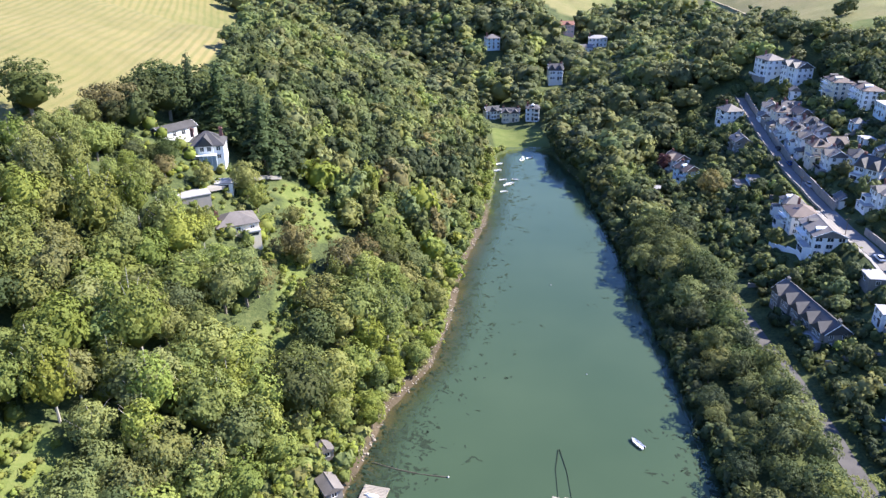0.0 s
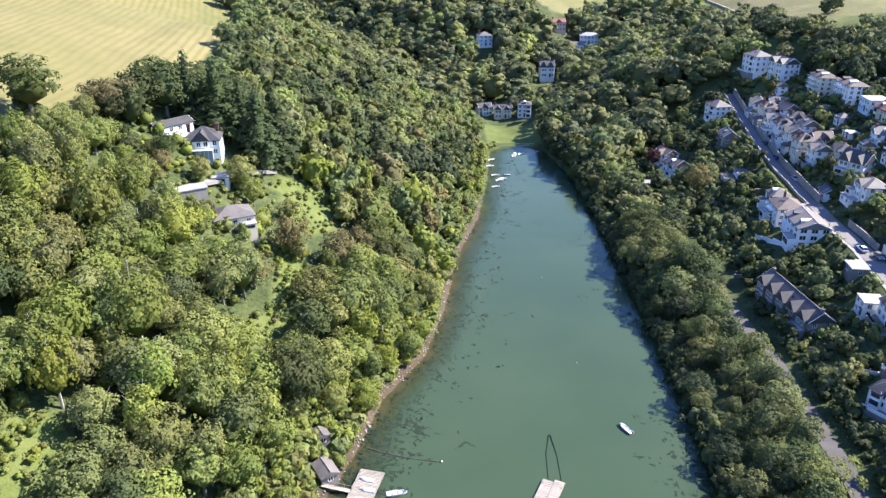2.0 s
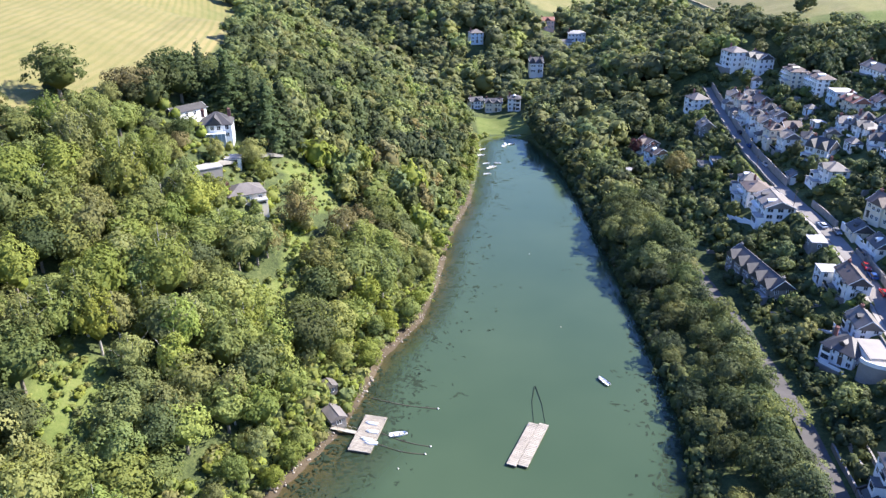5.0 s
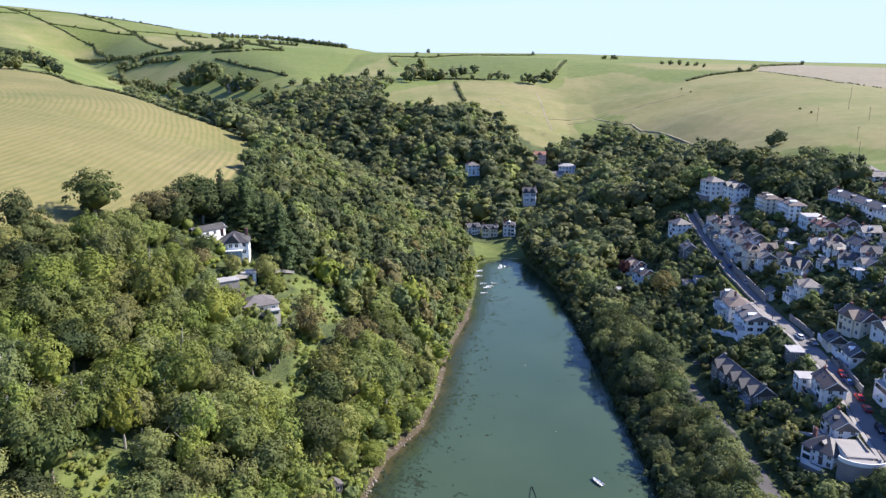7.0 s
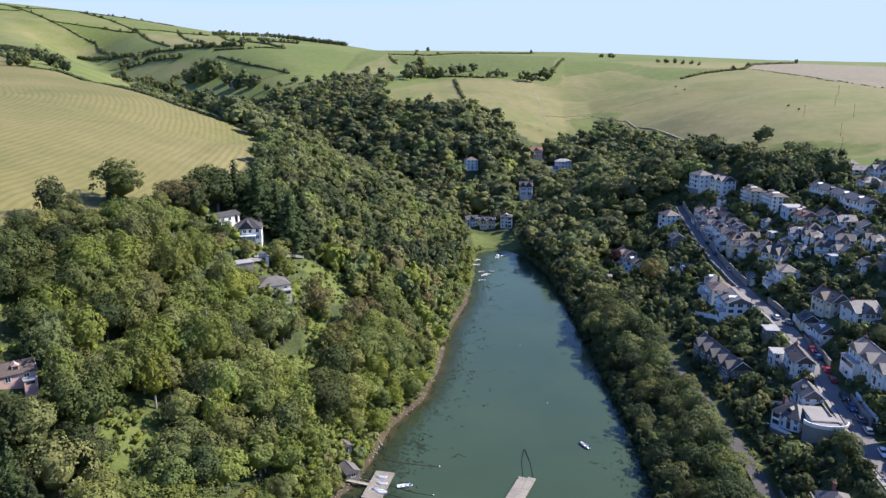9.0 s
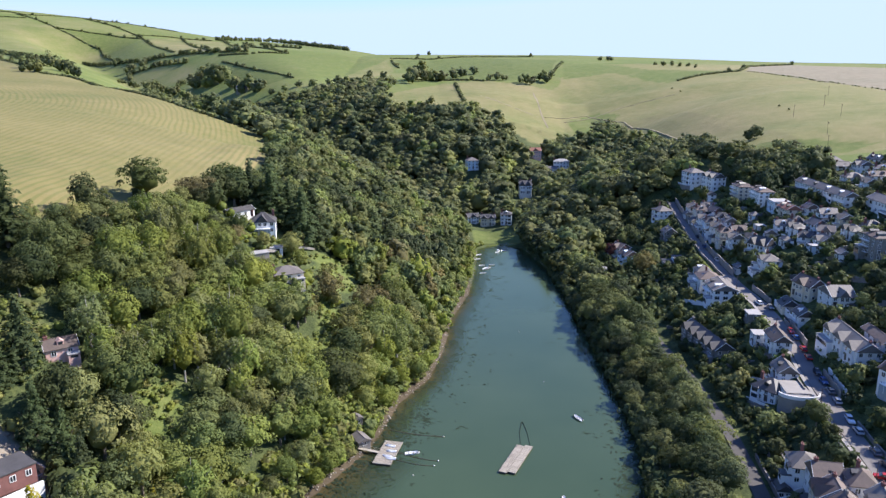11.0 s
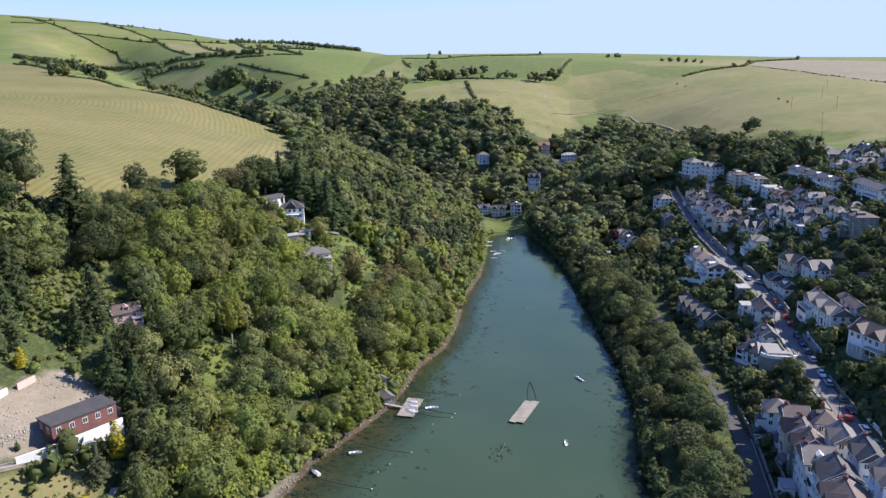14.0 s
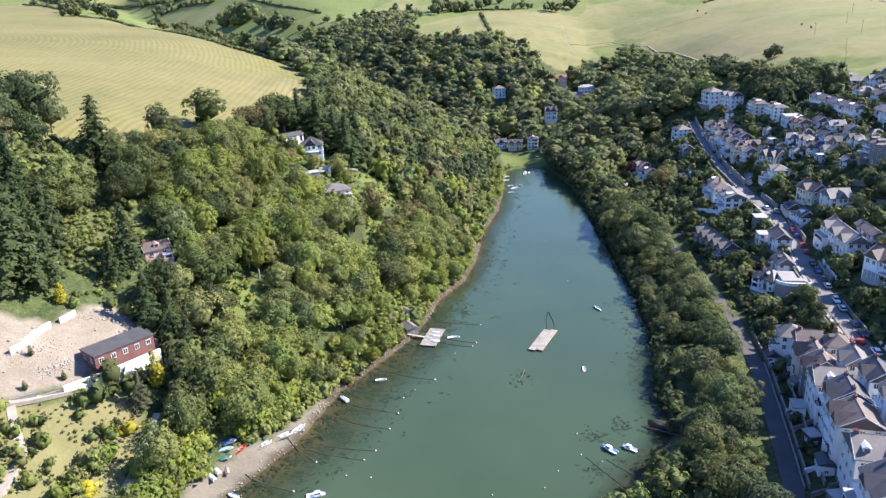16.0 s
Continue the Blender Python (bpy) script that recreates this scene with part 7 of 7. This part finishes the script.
# an old hulk on the mud
e = thing("wooden_hulk", pose(45, 45, 0.1, 0, 12, 62), "rotting dark wooden hulk lying on the mud", "wreck")
part("hull", hull_bm(12, 3.6, 1.3), DARKWOOD, e)
part("stringer", tube([(-3.4, -7, 0.25), (-3.0, 0, 0.4), (-2.6, 7, 0.25)], 0.16, 5), DARKWOOD, e)


def weed_patches():
    """Dark weed lying in the shallows."""
    r = np.random.default_rng(21)
    vs, ts, n = [], [], 0

    def blob(x, y, s):
        nonlocal n
        k = int(r.integers(6, 10))
        a = np.sort(r.uniform(0, 6.28, k))
        q = s * r.uniform(0.35, 1.0, k)
        t = r.uniform(0, 3.14)
        px, py = q * np.cos(a) * 1.5, q * np.sin(a) * 0.7
        vs.append(np.concatenate([[[x, y, 0.035]], np.stack([x + px * np.cos(t) - py * np.sin(t), y + px * np.sin(t) + py * np.cos(t), np.full(k, 0.02)], 1)]))
        ts.append(np.array([[n, n + 1 + i, n + 1 + (i + 1) % k] for i in range(k)]))
        n += k + 1

    for k in range(1500):
        y = r.uniform(10, 330) if k % 2 else r.uniform(8, 130)
        xl, xr = np.interp(y, SHORE_Y, SHORE_L), np.interp(y, SHORE_Y, SHORE_R)
        if r.random() < 0.82:
            x = xl + abs(r.normal(0, 7.5 if y > 90 else 10)) + 0.8
        else:
            x = xr - abs(r.normal(0, 4.5)) - 2
        if xl + 0.5 < x < xr - 0.5:
            cl = int(r.integers(1, 5))
            for _ in range(cl):
                blob(x + r.normal(0, 0.9), y + r.normal(0, 0.9), r.uniform(0.2, 0.9))
    for cx, cy, m in ((-9, 128, 12), (-5, 125, 10), (-6, 135, 10), (10, 77, 10), (9, 72, 8), (-33, 71, 16), (22, 30, 14), (25, 44, 16), (33, 48, 18), (-40, 50, 18), (10, 205, 8), (13, 240, 10)):
        for _ in range(m * 2):
            blob(cx + r.normal(0, 1.6), cy + r.normal(0, 1.6), r.uniform(0.25, 0.9))
    me = triangles("seaweed", np.concatenate(vs), np.concatenate(ts), WEED)
    tagged(new("seaweed", me), "dark seaweed patches lying in the shallow creek", "seaweed", kind="stuff")


weed_patches()


def shore_stones():
    """Pale stones along the tide line."""
    r = np.random.default_rng(31)
    bv, bt = BALL
    vs, ts, n = [], [], 0
    for k in range(900):
        y = r.uniform(8, 335)
        x = np.interp(y, SHORE_Y, SHORE_L) - r.uniform(-0.5, 2.4) if r.random() < 0.85 else np.interp(y, SHORE_Y, SHORE_R) + r.uniform(-0.5, 1.0)
        s = r.uniform(0.10, 0.38) * (1.6 if r.random() < 0.06 else 1)
        vs.append(bv * s * r.uniform(0.6, 1.3, (len(bv), 1)) * (1, 1, 0.6) + (x, y, float(z_at(x, y)) + s * 0.15))
        ts.append(bt + n)
        n += len(bv)
    tagged(new("shore_stones", triangles("shore_stones", np.concatenate(vs), np.concatenate(ts), SHORE_STONE)), "pale weathered stones strewn along the tide line", "stones", kind="stuff")


SHORE_STONE = plain("shore_stone", (0.25, 0.215, 0.175), 0.9, 0.45, 0.8, 4)
shore_stones()


# ---- cars ----
def car(x, y, turn, paint="silver", z=None):
    """A parked hatchback."""
    e = thing("car", pose(x, y, (z_at(x, y) if z is None else z) + 0.14, 0, 0, turn), f"parked {paint} car beside the road", "car", "parked cars")
    prof = [(-2.05, 0.35), (-2.1, 0.75), (-1.95, 0.95), (0.75, 0.98), (1.9, 0.80), (2.1, 0.6), (2.08, 0.32)]
    bm = solid([(-0.84, y_, z_) for y_, z_ in prof] + [(0.84, y_, z_) for y_, z_ in prof], [tuple(range(7)), tuple(range(13, 6, -1))] + [(i, i + 7, (i + 1) % 7 + 7, (i + 1) % 7) for i in range(7)])
    bmesh.ops.recalc_face_normals(bm, faces=bm.faces[:])
    bmesh.ops.bevel(bm, geom=bm.edges[:], offset=0.06, segments=2, affect="EDGES")
    body = part("body", bm, PAINTS[paint], e)
    cab = [(-0.74, -1.95, 0.94), (0.74, -1.95, 0.94), (0.74, 0.85, 0.96), (-0.74, 0.85, 0.96), (-0.6, -1.55, 1.42), (0.6, -1.55, 1.42), (0.6, 0.1, 1.45), (-0.6, 0.1, 1.45)]
    part("cabin_glass", solid(cab, [(3, 2, 1, 0), (4, 5, 6, 7), (0, 1, 5, 4), (1, 2, 6, 5), (2, 3, 7, 6), (3, 0, 4, 7)]), CARGLASS, e)
    part("roof_panel", box(-0.62, -1.58, 1.42, 0.62, 0.14, 1.48, None, 0.02), PAINTS[paint], e)
    for sx in (-1, 1):
        part("headlight", box(sx * 0.6 - 0.16, 1.98, 0.6, sx * 0.6 + 0.16, 2.1, 0.74), PAINT, body)
        for sy in (-1.3, 1.35):
            w = part("wheel", tube([(sx * 0.72, sy, 0.18), (sx * 0.87, sy, 0.18)], 0.32, 12), RUBBER, e)
            part("rim", tube([(sx * 0.80, sy, 0.18), (sx * 0.885, sy, 0.18)], 0.19, 10), CHROME, w)


def on_street(s, off):
    y = s
    x = float(np.interp(y, [p[1] for p in STREET], [p[0] for p in STREET]))
    x2 = float(np.interp(y + 1, [p[1] for p in STREET], [p[0] for p in STREET]))
    return x + off, y, -math.degrees(math.atan2(x2 - x, 1))


rc = random.Random(9)
for s, paint in ((34, "silver"), (41, "black"), (52, "grey"), (60, "white"), (70, "black"), (77, "grey"), (88, "silver"), (94, "white"), (105, "silver"), (111, "grey"), (117, "blue"), (123, "black"), (133, "red"), (139, "red"), (148, "blue"), (153, "red"), (176, "grey"), (240, "silver"), (262, "blue"), (278, "black")):
    x, y, t = on_street(s, 1.9)
    car(x, y, t + (180 if rc.random() < 0.4 else 0), paint, ROAD_Z(x, y))
x, y, t = on_street(181, -0.9)
car(x, y, t, "white", ROAD_Z(x, y))
car(101.5, 66, 60, "red")
for n, (px, paint) in enumerate(((34, "grey"), (37, "white"), (40.5, "silver"))):
    car(px, 2.2 - n * 0.1, 20, paint, z_at(px, 2) + 0.15)
boat(46.5, 3.0, 5, 7.0, cabin=True, z=3.5, hull=COVERS["pale"], label="shrink-wrapped pale blue boat ashore on the quay")


# ---- street lamps and poles ----
def pole(x, y, h=7.5):
    z = z_at(x, y)
    bm = tube([(0, 0, -0.5), (0, 0, h)], [0.11, 0.08], 6)
    box(-0.8, -0.05, h - 0.7, 0.8, 0.05, h - 0.58, bm)
    ob = link("utility_pole", bm, DARKWOOD)
    ob.location = (x, y, z)
    tagged(ob, "dark wooden utility pole beside the street", "pole", "utility poles")


for s in (62, 100, 150, 195, 232):
    x, y, t = on_street(s, -4.6)
    pole(x, y)
for x, y in ((262, 440), (300, 470), (330, 520), (250, 372), (240, 352), (285, 420)):
    pole(x, y, 8.5)
# slim dark conifers and posts of the building site
for x, y in ((-108.9, 39.8), (-106.7, 31.3), (-101.0, 37.5)):
    plant("cypress_tree", x, y, 0.42, DARK[0], 0.8, True, "small dark clipped conifer on the terrace")
plant("broadleaf_tree", -109.3, 29.1, 0.36, (0.11, 0.05, 0.06), 0.9, True, "small purple-leaved tree on the terrace")
plant("broadleaf_tree", -110.1, 35.8, 0.38, (0.12, 0.055, 0.06), 0.9, True, "small purple-leaved tree on the terrace")
e = thing("steps", pose(-107.5, 32, z_at(-107.5, 32) + 0.1, 0, 0, 60), "broad concrete garden steps on the terrace", "steps")
for k in range(9):
    part("step", box(-1.5, k * 0.34, k * 0.18 - 1.2, 1.5, k * 0.34 + 0.335, k * 0.18 + 0.05), CONCRETE, e)
rk = random.Random(4)
for k in range(46):
    x, y = rk.uniform(-118, -92), rk.uniform(30, 62)
    if not bool(inside(np.array(x), np.array(y), SITE)) or math.hypot(x + 92.7, y - 48.9) < 9:
        continue
    bm = bmesh.new()
    bmesh.ops.create_icosphere(bm, subdivisions=1, radius=rk.uniform(0.2, 0.6))
    for v in bm.verts:
        v.co *= rk.uniform(0.7, 1.2)
        v.co.z *= 0.6
    ob = link("boulder", bm, CONCRETE)
    ob.location = (x, y, z_at(x, y) + 0.1)
    tagged(ob, "pale rough boulder lying on the bare site", "rock", "boulders on the site")
plant("pine_tree", -84.7, 38.5, 0.62, (0.14, 0.15, 0.085), 1.0, True, "grey-green conifer beside the white wall")


def rubble(line, count, seed, spread):
    """Broken stone tipped in a rough line."""
    r = np.random.default_rng(seed)
    bv, bt = BALL
    vs, ts, n = [], [], 0
    (ax, ay), (bx, by) = line
    for k in range(count):
        f = r.uniform()
        x, y = ax + (bx - ax) * f + r.normal(0, spread), ay + (by - ay) * f + r.normal(0, spread)
        q = r.uniform(0.06, 0.24)
        vs.append(bv * q * r.uniform(0.6, 1.3, (len(bv), 1)) * (1, 1, 0.7) + (x, y, float(z_at(x, y)) + q * 0.3))
        ts.append(bt + n)
        n += len(bv)
    tagged(new("rubble", triangles("rubble", np.concatenate(vs), np.concatenate(ts), RUBBLE)), "pale broken stone and rubble on the bare site", "rubble", kind="stuff")


RUBBLE = plain("rubble_stone", (0.31, 0.27, 0.23), 0.95, 0.4, 1.2, 5)
rubble(((-105.5, 36.3), (-100.4, 43.9)), 170, 41, 0.7)
rubble(((-112.3, 37.4), (-103.9, 48.3)), 120, 42, 1.1)
rubble(((-108, 56), (-98, 64)), 110, 43, 1.0)
for k in range(22):
    x, y = rk.uniform(-118, -98), rk.uniform(32, 62)
    if bool(inside(np.array(x), np.array(y), SITE)) and math.hypot(x + 92.7, y - 48.9) > 10:
        plant("shrub", x, y, rk.uniform(0.3, 0.65), LIGHT[k % 7], 0.6, True, "low scrubby bush on the bare site")
